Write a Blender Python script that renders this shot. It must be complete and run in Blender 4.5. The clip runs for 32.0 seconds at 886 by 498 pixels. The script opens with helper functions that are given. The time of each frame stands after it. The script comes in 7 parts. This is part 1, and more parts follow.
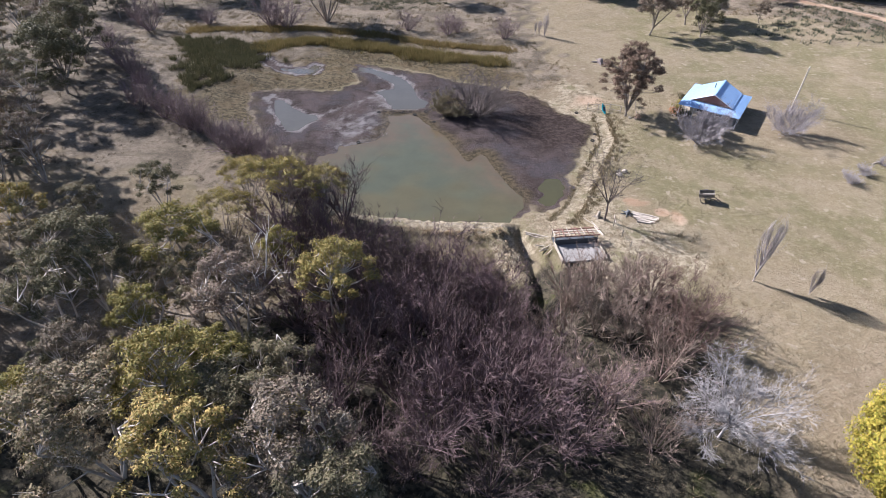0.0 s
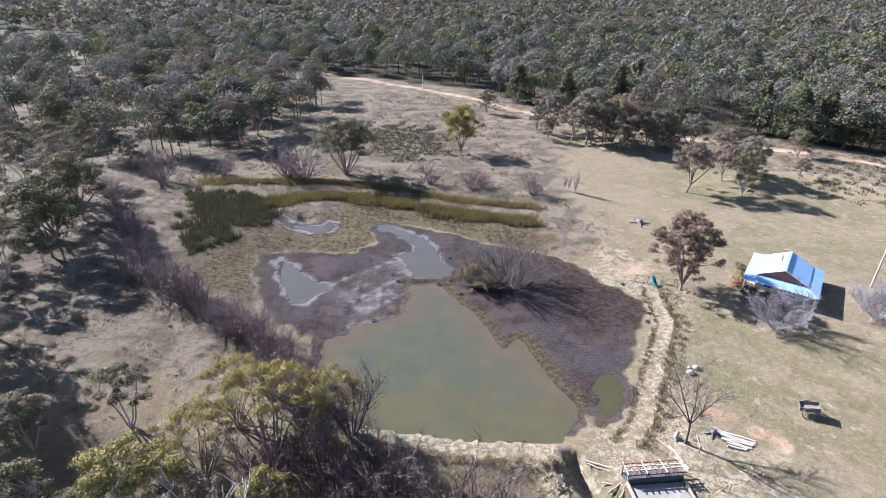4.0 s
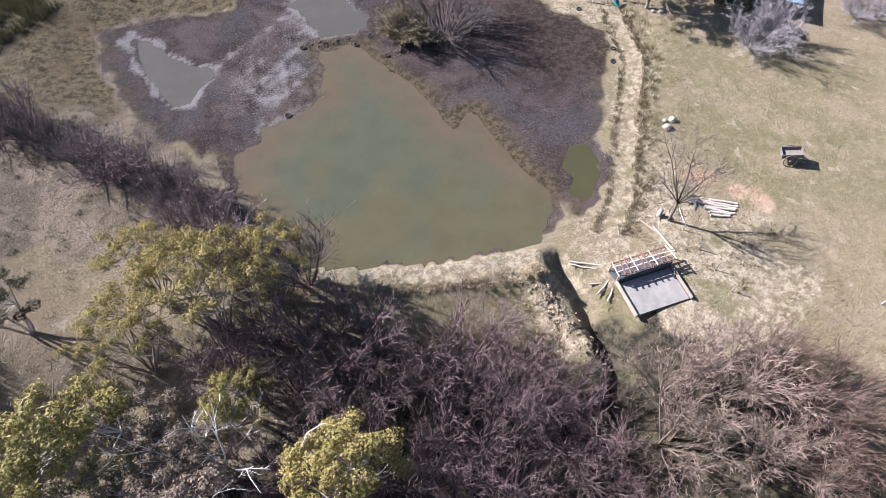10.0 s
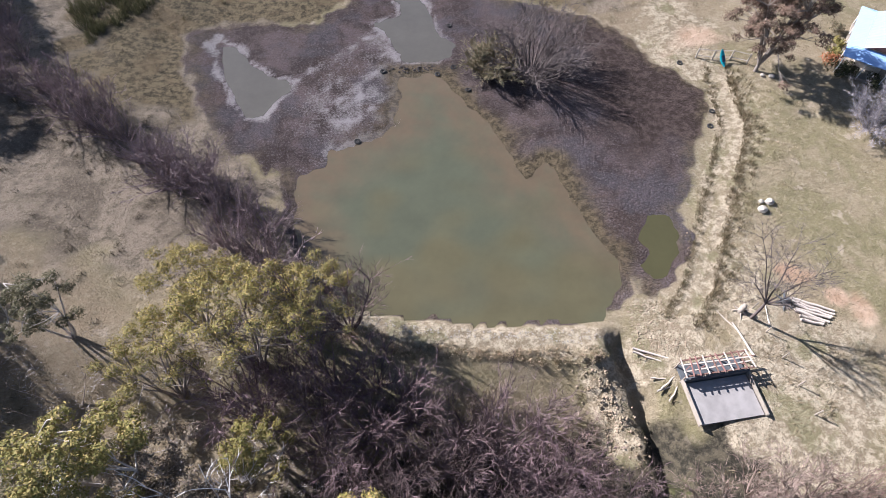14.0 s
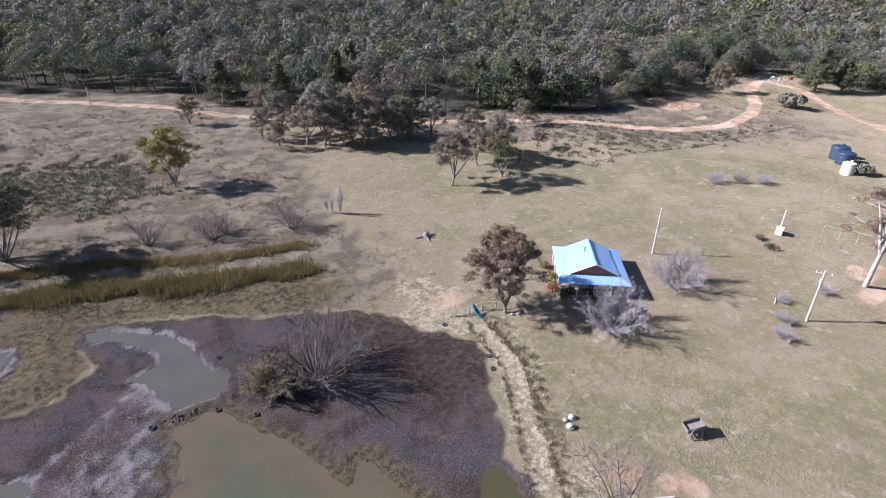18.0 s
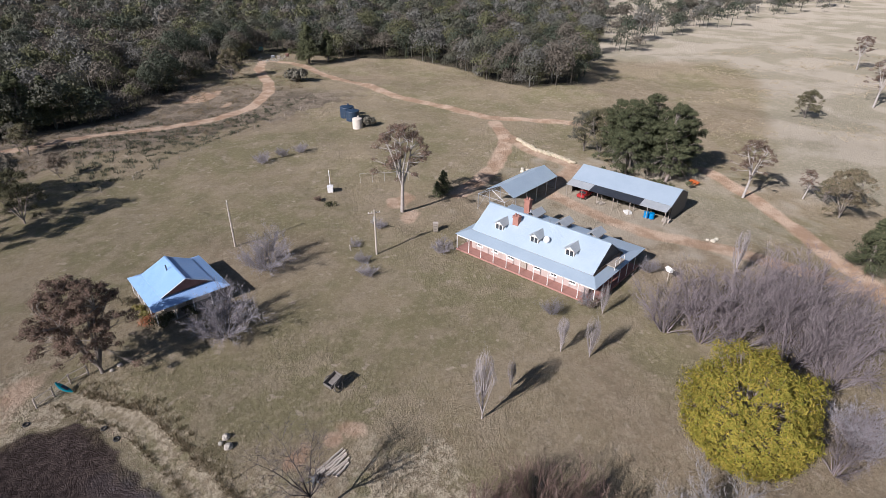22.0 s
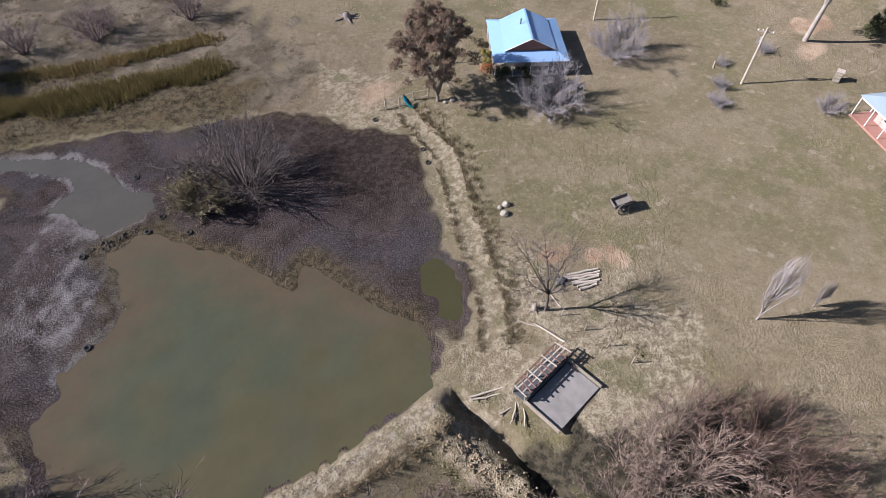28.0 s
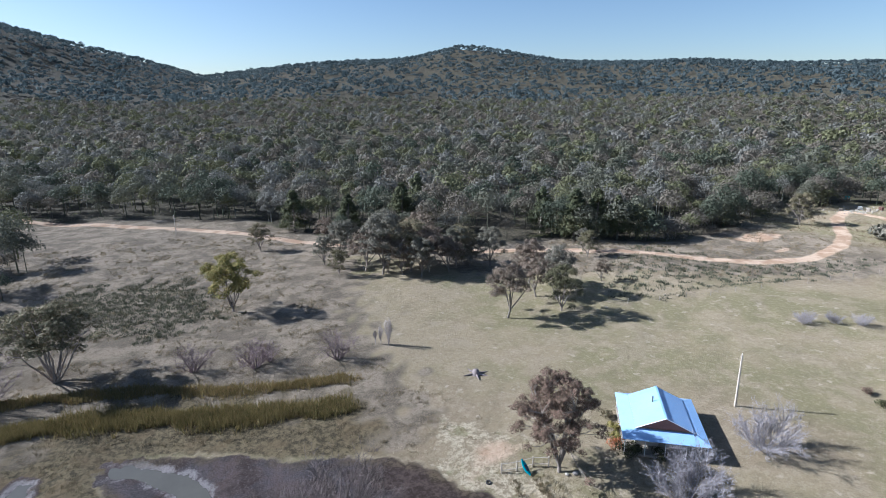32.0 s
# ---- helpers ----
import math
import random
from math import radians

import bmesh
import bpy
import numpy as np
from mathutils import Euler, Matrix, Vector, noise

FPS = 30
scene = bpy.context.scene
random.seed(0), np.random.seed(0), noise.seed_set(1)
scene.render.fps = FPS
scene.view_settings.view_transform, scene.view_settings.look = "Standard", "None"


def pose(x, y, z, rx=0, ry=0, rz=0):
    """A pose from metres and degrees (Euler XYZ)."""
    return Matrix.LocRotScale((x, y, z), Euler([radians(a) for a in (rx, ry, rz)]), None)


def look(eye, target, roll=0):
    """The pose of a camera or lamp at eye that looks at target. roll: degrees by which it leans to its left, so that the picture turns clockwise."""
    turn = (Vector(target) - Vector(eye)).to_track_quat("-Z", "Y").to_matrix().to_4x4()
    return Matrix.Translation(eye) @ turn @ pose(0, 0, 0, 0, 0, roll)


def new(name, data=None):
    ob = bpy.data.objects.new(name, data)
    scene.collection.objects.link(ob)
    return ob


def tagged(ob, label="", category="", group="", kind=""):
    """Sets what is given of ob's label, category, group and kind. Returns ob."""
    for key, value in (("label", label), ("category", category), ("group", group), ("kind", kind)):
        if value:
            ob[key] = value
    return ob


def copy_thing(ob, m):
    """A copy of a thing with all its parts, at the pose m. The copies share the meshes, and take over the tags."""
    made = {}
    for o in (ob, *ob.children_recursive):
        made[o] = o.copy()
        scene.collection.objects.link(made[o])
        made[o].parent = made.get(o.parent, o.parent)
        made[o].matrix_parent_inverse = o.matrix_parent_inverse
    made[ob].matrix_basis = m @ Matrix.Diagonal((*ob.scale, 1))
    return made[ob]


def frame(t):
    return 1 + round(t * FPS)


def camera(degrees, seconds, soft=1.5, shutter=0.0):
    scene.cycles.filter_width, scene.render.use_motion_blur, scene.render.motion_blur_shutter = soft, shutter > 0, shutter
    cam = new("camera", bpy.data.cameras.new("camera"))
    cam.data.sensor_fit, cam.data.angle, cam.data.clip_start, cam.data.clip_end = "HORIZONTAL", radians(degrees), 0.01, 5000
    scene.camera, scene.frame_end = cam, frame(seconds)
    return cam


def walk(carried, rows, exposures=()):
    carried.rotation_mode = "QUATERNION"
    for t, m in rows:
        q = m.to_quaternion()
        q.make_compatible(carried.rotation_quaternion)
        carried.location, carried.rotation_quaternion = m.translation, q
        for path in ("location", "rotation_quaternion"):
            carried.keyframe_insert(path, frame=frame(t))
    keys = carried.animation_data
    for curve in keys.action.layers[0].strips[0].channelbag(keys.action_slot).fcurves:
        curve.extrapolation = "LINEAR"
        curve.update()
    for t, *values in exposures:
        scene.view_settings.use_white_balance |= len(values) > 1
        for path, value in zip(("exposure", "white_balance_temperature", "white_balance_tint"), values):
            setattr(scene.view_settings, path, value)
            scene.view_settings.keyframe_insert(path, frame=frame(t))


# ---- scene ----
cam = camera(77.7, 32.0, soft=0.6)
PATH = [
    (0, (2.875, -38.009, 43.81), (2.973, -36.456, 42.554), 1.5),
    (0.5, (2.791, -35.845, 43.806), (2.873, -34.292, 42.549), 1.6),
    (1, (2.599, -33.71, 43.816), (2.672, -32.158, 42.556), 1.7),
    (1.5, (2.333, -31.573, 43.85), (2.4, -30.024, 42.587), 1.7),
    (2, (2.056, -29.434, 43.889), (2.12, -27.887, 42.623), 1.7),
    (2.5, (1.76, -27.207, 43.944), (1.825, -25.663, 42.674), 1.8),
    (3, (1.52, -24.841, 44.016), (1.586, -23.102, 43.031), 1.6),
    (3.5, (1.199, -22.999, 43.994), (1.263, -21.182, 43.16), 1.5),
    (5.5, (-0.034, -16.488, 43.944), (0.016, -14.886, 42.748), 1.5),
    (6, (-0.239, -15.177, 43.943), (-0.194, -13.613, 42.698), 1.3),
    (6.5, (-0.54, -13.588, 43.982), (-0.494, -12.224, 42.52), 1.0),
    (7, (-0.844, -11.615, 44.011), (-0.798, -10.533, 42.33), 2.1),
    (7.5, (-1.058, -9.969, 44.088), (-1.01, -8.891, 42.404), 2.0),
    (8, (-1.158, -8.6, 44.178), (-1.07, -7.527, 42.493), 1.8),
    (8.5, (-1.221, -7.398, 44.279), (-1.064, -6.332, 42.594), 1.7),
    (9, (-1.246, -6.24, 44.363), (-0.975, -5.199, 42.677), 1.4),
    (9.5, (-1.25, -5.09, 44.415), (-0.929, -4.067, 42.727), 1.3),
    (10, (-1.201, -3.911, 44.427), (-0.92, -2.88, 42.736), 1.3),
    (10.5, (-1.131, -2.892, 44.431), (-0.936, -1.843, 42.74), 1.4),
    (11, (-1.072, -2.057, 44.44), (-0.92, -1.0, 42.75), 1.5),
    (11.5, (-1.016, -1.257, 44.424), (-0.882, -0.196, 42.734), 1.6),
    (12, (-1.005, -0.51, 44.394), (-0.882, 0.553, 42.704), 1.6),
    (12.5, (-0.958, 0.188, 44.352), (-0.842, 1.254, 42.664), 1.5),
    (13, (-0.859, 0.776, 44.321), (-0.752, 1.842, 42.633), 1.4),
    (13.5, (-0.77, 1.292, 44.265), (-0.67, 2.36, 42.577), 1.3),
    (15.5, (-0.469, 2.789, 43.89), (-0.356, 4.303, 42.587), 0.9),
    (16, (-0.442, 3.05, 43.867), (-0.313, 4.819, 42.944), 0.8),
    (16.5, (-0.346, 3.287, 43.876), (-0.212, 5.056, 42.953), 0.7),
    (17, (-0.26, 3.473, 43.922), (0.027, 5.224, 42.998), 0.5),
    (17.5, (-0.287, 3.569, 44.06), (0.305, 5.238, 43.13), 0.5),
    (18, (-0.509, 3.592, 44.218), (0.441, 5.084, 43.284), 0.7),
    (18.5, (-0.78, 3.554, 44.348), (0.44, 4.832, 43.41), 0.8),
    (19, (-0.959, 3.537, 44.433), (0.469, 4.575, 43.493), 0.8),
    (19.5, (-1.109, 3.519, 44.535), (0.475, 4.297, 43.593), 0.7),
    (20, (-1.165, 3.561, 44.621), (0.52, 4.079, 43.675), 0.6),
    (20.5, (-1.117, 3.747, 44.697), (0.6, 4.139, 43.749), 0.6),
    (21, (-0.929, 3.78, 44.726), (0.795, 4.138, 43.776), 0.6),
    (21.5, (-0.705, 3.756, 44.746), (1.02, 4.098, 43.794), 0.5),
    (22, (-0.435, 3.723, 44.749), (1.291, 4.056, 43.795), 0.4),
    (22.5, (-0.179, 3.689, 44.744), (1.547, 4.016, 43.789), 0.4),
    (23, (0.074, 3.7, 44.712), (1.8, 4.021, 43.755), 0.3),
    (23.5, (0.374, 3.815, 44.668), (2.094, 4.169, 43.711), 0.3),
    (24, (0.754, 4.147, 44.583), (2.45, 4.602, 43.626), 0.3),
    (24.5, (1.245, 4.426, 44.448), (2.848, 5.146, 43.494), 0.2),
    (25, (1.719, 4.604, 44.325), (3.171, 5.597, 43.373), 0.1),
    (25.5, (1.934, 4.515, 44.206), (3.254, 5.681, 43.259), 0.1),
    (26, (1.982, 4.207, 44.08), (3.116, 5.324, 42.869), 0.2),
    (26.5, (2.259, 4.241, 44.074), (3.275, 5.29, 42.708), 0.1),
    (28.5, (3.287, 4.857, 44.234), (3.993, 5.882, 42.668), -0.8),
    (29, (3.459, 5.159, 44.251), (4.078, 6.239, 42.686), -0.7),
    (29.5, (3.75, 5.675, 44.234), (4.363, 6.879, 42.759), -0.5),
    (30, (3.909, 5.945, 44.224), (4.689, 7.518, 43.267), -0.2),
    (30.5, (4.013, 6.0, 44.181), (4.776, 7.595, 43.245), -0.3),
    (31, (4.17, 6.099, 44.164), (4.96, 7.776, 43.411), -0.2),
    (32, (4.615, 6.53, 44.127), (5.425, 8.283, 43.605), -0.6),
]
walk(cam, [(t, look(eye, target, roll)) for t, eye, target, roll in PATH], exposures=[(0.0, 1.5, 6050, 18), (1.0, 1.78, 6000, 18), (2.0, 1.78, 5950, 17), (3.5, 1.8, 5750, 16), (6.0, 1.58, 5950, 19), (7.0, 1.65, 5950, 19), (8.0, 1.8, 5950, 19), (9.0, 1.7, 5950, 19), (10.0, 1.65, 6000, 19), (11.0, 1.55, 6000, 19), (13.5, 1.55, 6050, 18), (15.5, 1.62, 5750, 20), (17.5, 1.48, 5750, 20), (19.0, 0.96, 5850, 19), (20.0, 0.64, 6000, 18), (21.0, 0.45, 6100, 18), (24.0, 0.42, 6100, 18), (25.5, 0.42, 6150, 18), (26.5, 0.6, 6150, 17), (29.0, 1.0, 6050, 19), (30.0, 1.15, 5800, 22), (31.0, 1.28, 5600, 22), (32.0, 1.3, 5450, 10)])

# ---- world, sun ----
SUN_AZ = math.atan2(-0.81, 0.58)
SUN_EL = radians(32)
world = bpy.data.worlds.new("sky")
scene.world = world
world.use_nodes = True
wn = world.node_tree
sky = wn.nodes.new("ShaderNodeTexSky")
sky.sky_type = "NISHITA"
sky.sun_disc = False
sky.sun_elevation = SUN_EL
sky.sun_rotation = SUN_AZ % (2 * math.pi)
sky.altitude = 900
sky.air_density = 1.0
sky.dust_density = 1.2
wn.nodes["Background"].inputs["Strength"].default_value = 0.05
wn.links.new(sky.outputs[0], wn.nodes["Background"].inputs["Color"])
sun_data = bpy.data.lights.new("sun", "SUN")
sun_data.energy = 5.0
sun_data.angle = radians(0.6)
sun_data.color = (1.0, 0.96, 0.91)
sun = new("sun", sun_data)
sd = Vector((math.sin(SUN_AZ) * math.cos(SUN_EL), math.cos(SUN_AZ) * math.cos(SUN_EL), math.sin(SUN_EL)))
sun.matrix_world = look(sd * 300, (0, 0, 0))

# ---- materials ----


def node(nt, kind, **sets):
    n = nt.nodes.new(kind)
    for key, value in sets.items():
        n.inputs[key.replace("_", " ")].default_value = value
    return n


def surf(name, c1, c2, scale=3.0, rough=0.8, bump=0.3, fine=40.0, metal=0.0, vary=0.0, island=0.0, spec=0.3, wave=0.0, space="Object"):
    """Two-scale noise between two colours, with relief; vary: by object, island: by loose piece, wave: ribs across x."""
    m = bpy.data.materials.new(name)
    m.use_nodes = True
    nt = m.node_tree
    b = nt.nodes["Principled BSDF"]
    tc = nt.nodes.new("ShaderNodeTexCoord")
    n1 = node(nt, "ShaderNodeTexNoise", Scale=scale, Detail=6.0, Roughness=0.6)
    n2 = node(nt, "ShaderNodeTexNoise", Scale=fine, Detail=4.0, Roughness=0.7)
    for n in (n1, n2):
        nt.links.new(tc.outputs[space], n.inputs["Vector"])
    mixf = nt.nodes.new("ShaderNodeMath")
    mixf.operation = "MULTIPLY_ADD"
    mixf.inputs[1].default_value = 0.6
    nt.links.new(n2.outputs["Fac"], mixf.inputs[0])
    half = nt.nodes.new("ShaderNodeMath")
    half.operation = "MULTIPLY_ADD"
    half.inputs[1].default_value = 1.2
    half.inputs[2].default_value = -0.4
    nt.links.new(n1.outputs["Fac"], half.inputs[0])
    nt.links.new(half.outputs[0], mixf.inputs[2])
    ramp = nt.nodes.new("ShaderNodeMix")
    ramp.data_type = "RGBA"
    ramp.inputs["A"].default_value = (*c1, 1)
    ramp.inputs["B"].default_value = (*c2, 1)
    nt.links.new(mixf.outputs[0], ramp.inputs["Factor"])
    col = ramp.outputs["Result"]
    for amount, source in ((vary, "ShaderNodeObjectInfo"), (island, "ShaderNodeNewGeometry")):
        if amount:
            info = nt.nodes.new(source)
            rnd = info.outputs["Random"] if source == "ShaderNodeObjectInfo" else info.outputs["Random Per Island"]
            k = nt.nodes.new("ShaderNodeMapRange")
            k.inputs["To Min"].default_value = 1 - amount
            k.inputs["To Max"].default_value = 1 + amount
            nt.links.new(rnd, k.inputs["Value"])
            hsv = nt.nodes.new("ShaderNodeHueSaturation")
            nt.links.new(k.outputs[0], hsv.inputs["Value"])
            k2 = nt.nodes.new("ShaderNodeMapRange")
            k2.inputs["To Min"].default_value = 0.5 + amount * 0.06
            k2.inputs["To Max"].default_value = 0.5 - amount * 0.06
            nt.links.new(rnd, k2.inputs["Value"])
            nt.links.new(k2.outputs[0], hsv.inputs["Hue"])
            nt.links.new(col, hsv.inputs["Color"])
            col = hsv.outputs["Color"]
    nt.links.new(col, b.inputs["Base Color"])
    b.inputs["Roughness"].default_value = rough
    b.inputs["Metallic"].default_value = metal
    b.inputs["Specular IOR Level"].default_value = spec
    if bump or wave:
        bp = nt.nodes.new("ShaderNodeBump")
        bp.inputs["Strength"].default_value = max(bump, 0.4 if wave else 0)
        bp.inputs["Distance"].default_value = 0.05
        if wave:
            w = node(nt, "ShaderNodeTexWave", Scale=wave, Distortion=0.0)
            w.bands_direction = "X"
            nt.links.new(tc.outputs["Object"], w.inputs["Vector"])
            nt.links.new(w.outputs["Fac"], bp.inputs["Height"])
        else:
            nt.links.new(n2.outputs["Fac"], bp.inputs["Height"])
        nt.links.new(bp.outputs[0], b.inputs["Normal"])
    return m


def leafy(name, c1, c2, vary=0.2, island=0.35, thin=0.25):
    m = surf(name, c1, c2, scale=0.35, rough=0.75, bump=0.0, fine=3.0, vary=vary, island=island, spec=0.15)
    nt = m.node_tree
    b = nt.nodes["Principled BSDF"]
    tr = nt.nodes.new("ShaderNodeBsdfTranslucent")
    nt.links.new(b.inputs["Base Color"].links[0].from_socket, tr.inputs["Color"])
    mx = nt.nodes.new("ShaderNodeMixShader")
    mx.inputs[0].default_value = thin
    nt.links.new(b.outputs[0], mx.inputs[1])
    nt.links.new(tr.outputs[0], mx.inputs[2])
    nt.links.new(mx.outputs[0], nt.nodes["Material Output"].inputs["Surface"])
    return m


BARK = surf("gum_bark", (0.12, 0.10, 0.085), (0.33, 0.285, 0.245), 0.8, 0.9, 0.5, 12, vary=0.2)
PALE_BARK = surf("pale_bark", (0.25, 0.22, 0.195), (0.52, 0.48, 0.44), 0.8, 0.85, 0.4, 12, vary=0.1)
PURPLE_TWIG = surf("purple_twigs", (0.068, 0.046, 0.046), (0.165, 0.116, 0.113), 0.5, 0.8, 0, 9, vary=0.35, island=0.3)
BROWN_TWIG = surf("brown_twigs", (0.14, 0.104, 0.083), (0.28, 0.217, 0.175), 0.5, 0.8, 0, 9, vary=0.35, island=0.3)
GREY_TWIG = surf("grey_twigs", (0.195, 0.175, 0.182), (0.36, 0.332, 0.34), 0.5, 0.75, 0, 9, vary=0.12, island=0.2)
PINK_TWIG = surf("pink_twigs", (0.115, 0.073, 0.058), (0.21, 0.142, 0.115), 0.5, 0.8, 0, 9, vary=0.15, island=0.25)
DARK_TWIG = surf("dark_twigs", (0.13, 0.105, 0.10), (0.30, 0.25, 0.24), 0.5, 0.8, 0, 9, vary=0.2, island=0.25)
LEAF_OLIVE = leafy("olive_leaves", (0.082, 0.076, 0.045), (0.225, 0.200, 0.118), 0.35, 0.5, 0.15)
LEAF_YELLOW = leafy("yellow_leaves", (0.135, 0.118, 0.040), (0.34, 0.288, 0.098), 0.2, 0.5, 0.15)
LEAF_BROWN = leafy("brown_olive_leaves", (0.115, 0.092, 0.070), (0.245, 0.198, 0.148), 0.2, 0.4, 0.15)
LEAF_RUST = leafy("rusty_leaves", (0.095, 0.066, 0.046), (0.205, 0.148, 0.108), 0.1, 0.35, 0.1)
LEAF_GREY = leafy("grey_green_leaves", (0.10, 0.094, 0.072), (0.205, 0.192, 0.148), 0.25, 0.35, 0.1)
LEAF_PINE = leafy("pine_needles", (0.050, 0.058, 0.031), (0.108, 0.116, 0.060), 0.15, 0.35, 0.1)
LEAF_GOLD = leafy("golden_conifer_foliage", (0.11, 0.10, 0.018), (0.35, 0.30, 0.05), 0.05, 0.45, 0.12)
LEAF_DARK = leafy("dark_scrub_leaves", (0.05, 0.054, 0.026), (0.12, 0.115, 0.058), 0.2, 0.4, 0.15)
REED = leafy("reed_blades", (0.13, 0.105, 0.042), (0.27, 0.215, 0.095), 0.1, 0.35, 0.2)
STRAW = leafy("dry_grass", (0.27, 0.222, 0.14), (0.47, 0.395, 0.27), 0.1, 0.3, 0.2)
SCRUB = leafy("tussock_grass", (0.145, 0.117, 0.07), (0.27, 0.222, 0.138), 0.1, 0.35, 0.15)
ROOF = surf("galvanised_roof", (0.38, 0.48, 0.56), (0.50, 0.59, 0.66), 0.25, 0.42, 0.25, 2.5, metal=0.3, vary=0.05, spec=0.5, wave=4.0)
ROOF_BLUE = surf("blue_steel_roof", (0.21, 0.37, 0.64), (0.29, 0.45, 0.70), 0.25, 0.40, 0.25, 2.5, vary=0.04, spec=0.6, wave=4.0)
ROOF_OLD = surf("weathered_roof", (0.36, 0.39, 0.40), (0.58, 0.60, 0.60), 0.5, 0.5, 0.25, 3.0, metal=0.3, spec=0.5, wave=4.0)
BRICK = surf("red_brickwork", (0.26, 0.115, 0.082), (0.40, 0.205, 0.158), 1.5, 0.9, 0.4, 14)
PAVER = surf("brick_paving", (0.29, 0.145, 0.115), (0.41, 0.22, 0.18), 1.5, 0.85, 0.3, 9)
RENDER = surf("rendered_wall", (0.34, 0.27, 0.24), (0.48, 0.40, 0.36), 1.0, 0.85, 0.2, 15)
WHITE = surf("white_paint", (0.66, 0.65, 0.62), (0.80, 0.79, 0.76), 2.0, 0.6, 0.1, 20)
CREAM = surf("cream_wall", (0.50, 0.45, 0.38), (0.64, 0.58, 0.50), 1.0, 0.85, 0.2, 15)
DARK = surf("dark_steel", (0.05, 0.055, 0.06), (0.11, 0.12, 0.13), 2.0, 0.5, 0.1, 20)
STEEL = surf("galvanised_steel", (0.45, 0.47, 0.48), (0.66, 0.67, 0.67), 2.0, 0.4, 0.1, 20, metal=0.7)
TIMBER = surf("weathered_timber", (0.20, 0.17, 0.14), (0.42, 0.37, 0.31), 2.0, 0.85, 0.4, 25, vary=0.2)
PALE_TIMBER = surf("bleached_timber", (0.34, 0.295, 0.245), (0.54, 0.48, 0.41), 2.0, 0.85, 0.4, 25, vary=0.15)
RUST = surf("rust_red_timber", (0.15, 0.072, 0.058), (0.27, 0.158, 0.132), 3.0, 0.85, 0.4, 25, vary=0.2)
CONCRETE = surf("concrete", (0.15, 0.142, 0.135), (0.33, 0.312, 0.298), 0.9, 0.85, 0.3, 18)
STONE = surf("pale_stone", (0.24, 0.215, 0.18), (0.41, 0.375, 0.32), 2.5, 0.85, 0.5, 14, vary=0.15)
TEAL = surf("teal_plastic", (0.0, 0.20, 0.25), (0.0, 0.30, 0.36), 3.0, 0.4, 0.05, 20, spec=0.5)
NAVY = surf("navy_tank_plastic", (0.012, 0.028, 0.055), (0.03, 0.055, 0.09), 1.5, 0.5, 0.1, 8, spec=0.5)
RED = surf("red_paint", (0.30, 0.02, 0.02), (0.45, 0.04, 0.04), 3.0, 0.4, 0.05, 20, spec=0.5)
BLUE = surf("blue_plastic", (0.0, 0.16, 0.42), (0.0, 0.24, 0.55), 3.0, 0.45, 0.05, 20)
ORANGE = surf("orange_paint", (0.45, 0.10, 0.02), (0.6, 0.16, 0.04), 3.0, 0.5, 0.05, 20)
RUBBER = surf("old_rubber", (0.018, 0.018, 0.018), (0.05, 0.048, 0.045), 4.0, 0.8, 0.2, 20)
SOIL = surf("spoil_earth", (0.17, 0.13, 0.085), (0.36, 0.29, 0.205), 0.8, 0.95, 0.6, 7, island=0.25)
GLASS = bpy.data.materials.new("window_glass")
GLASS.use_nodes = True
GLASS.node_tree.nodes["Principled BSDF"].inputs["Base Color"].default_value = (0.03, 0.035, 0.04, 1)
GLASS.node_tree.nodes["Principled BSDF"].inputs["Roughness"].default_value = 0.08
SOLAR = surf("dark_panel", (0.02, 0.024, 0.03), (0.05, 0.055, 0.065), 1.0, 0.3, 0.05, 8, spec=0.5)

# ---- land: shape and kinds of ground ----
WATER = [(15.6, 21.4), (13.7, 20.9), (8.5, 21.2), (3.3, 21.8), (-1.3, 22.4), (-4.9, 23.2), (-8.0, 24.4), (-10.5, 28), (-11.8, 31.5), (-12.5, 35.1), (-12.6, 39.4), (-10.3, 40.8), (-9.1, 43.2), (-6.6, 44.0), (-4.0, 44.8), (-2.5, 46.7), (-1.7, 50.2), (-1.6, 54.3), (2.0, 55.0), (3.6, 53.8), (5.3, 50.5), (6.7, 48.4), (8.9, 44.8), (9.8, 42.0), (11.0, 38.2), (12.0, 38.8), (13.6, 40.3), (14.4, 38.1), (15.3, 35.1), (16.3, 31.6), (17.5, 29.3), (18.5, 27.7), (17.6, 24.8), (16.1, 22.7)]
POOL_N = [(-4.7, 65.2), (-3.0, 63.2), (-2.2, 59.5), (-0.8, 57.5), (2.0, 57.1), (4.9, 58.0), (5.4, 60.1), (3.7, 62.2), (3.1, 64.8), (2.1, 69.0), (0.6, 72.1), (-2.4, 74.6), (-5.9, 77.3), (-8.6, 78.3), (-8.8, 75.8), (-5.8, 74.8), (-3.2, 71.5), (-1.1, 69.2), (-0.7, 67.0), (-2.3, 66.0)]
POOL_W = [(-24.4, 62.0), (-22.4, 56.2), (-20.0, 50.8), (-18.6, 49.0), (-17.1, 49.0), (-16.0, 51.1), (-14.2, 53.3), (-14.8, 54.6), (-16.9, 55.4), (-19.0, 57.1), (-20.6, 59.9), (-22.5, 61.7), (-23.9, 63.0)]
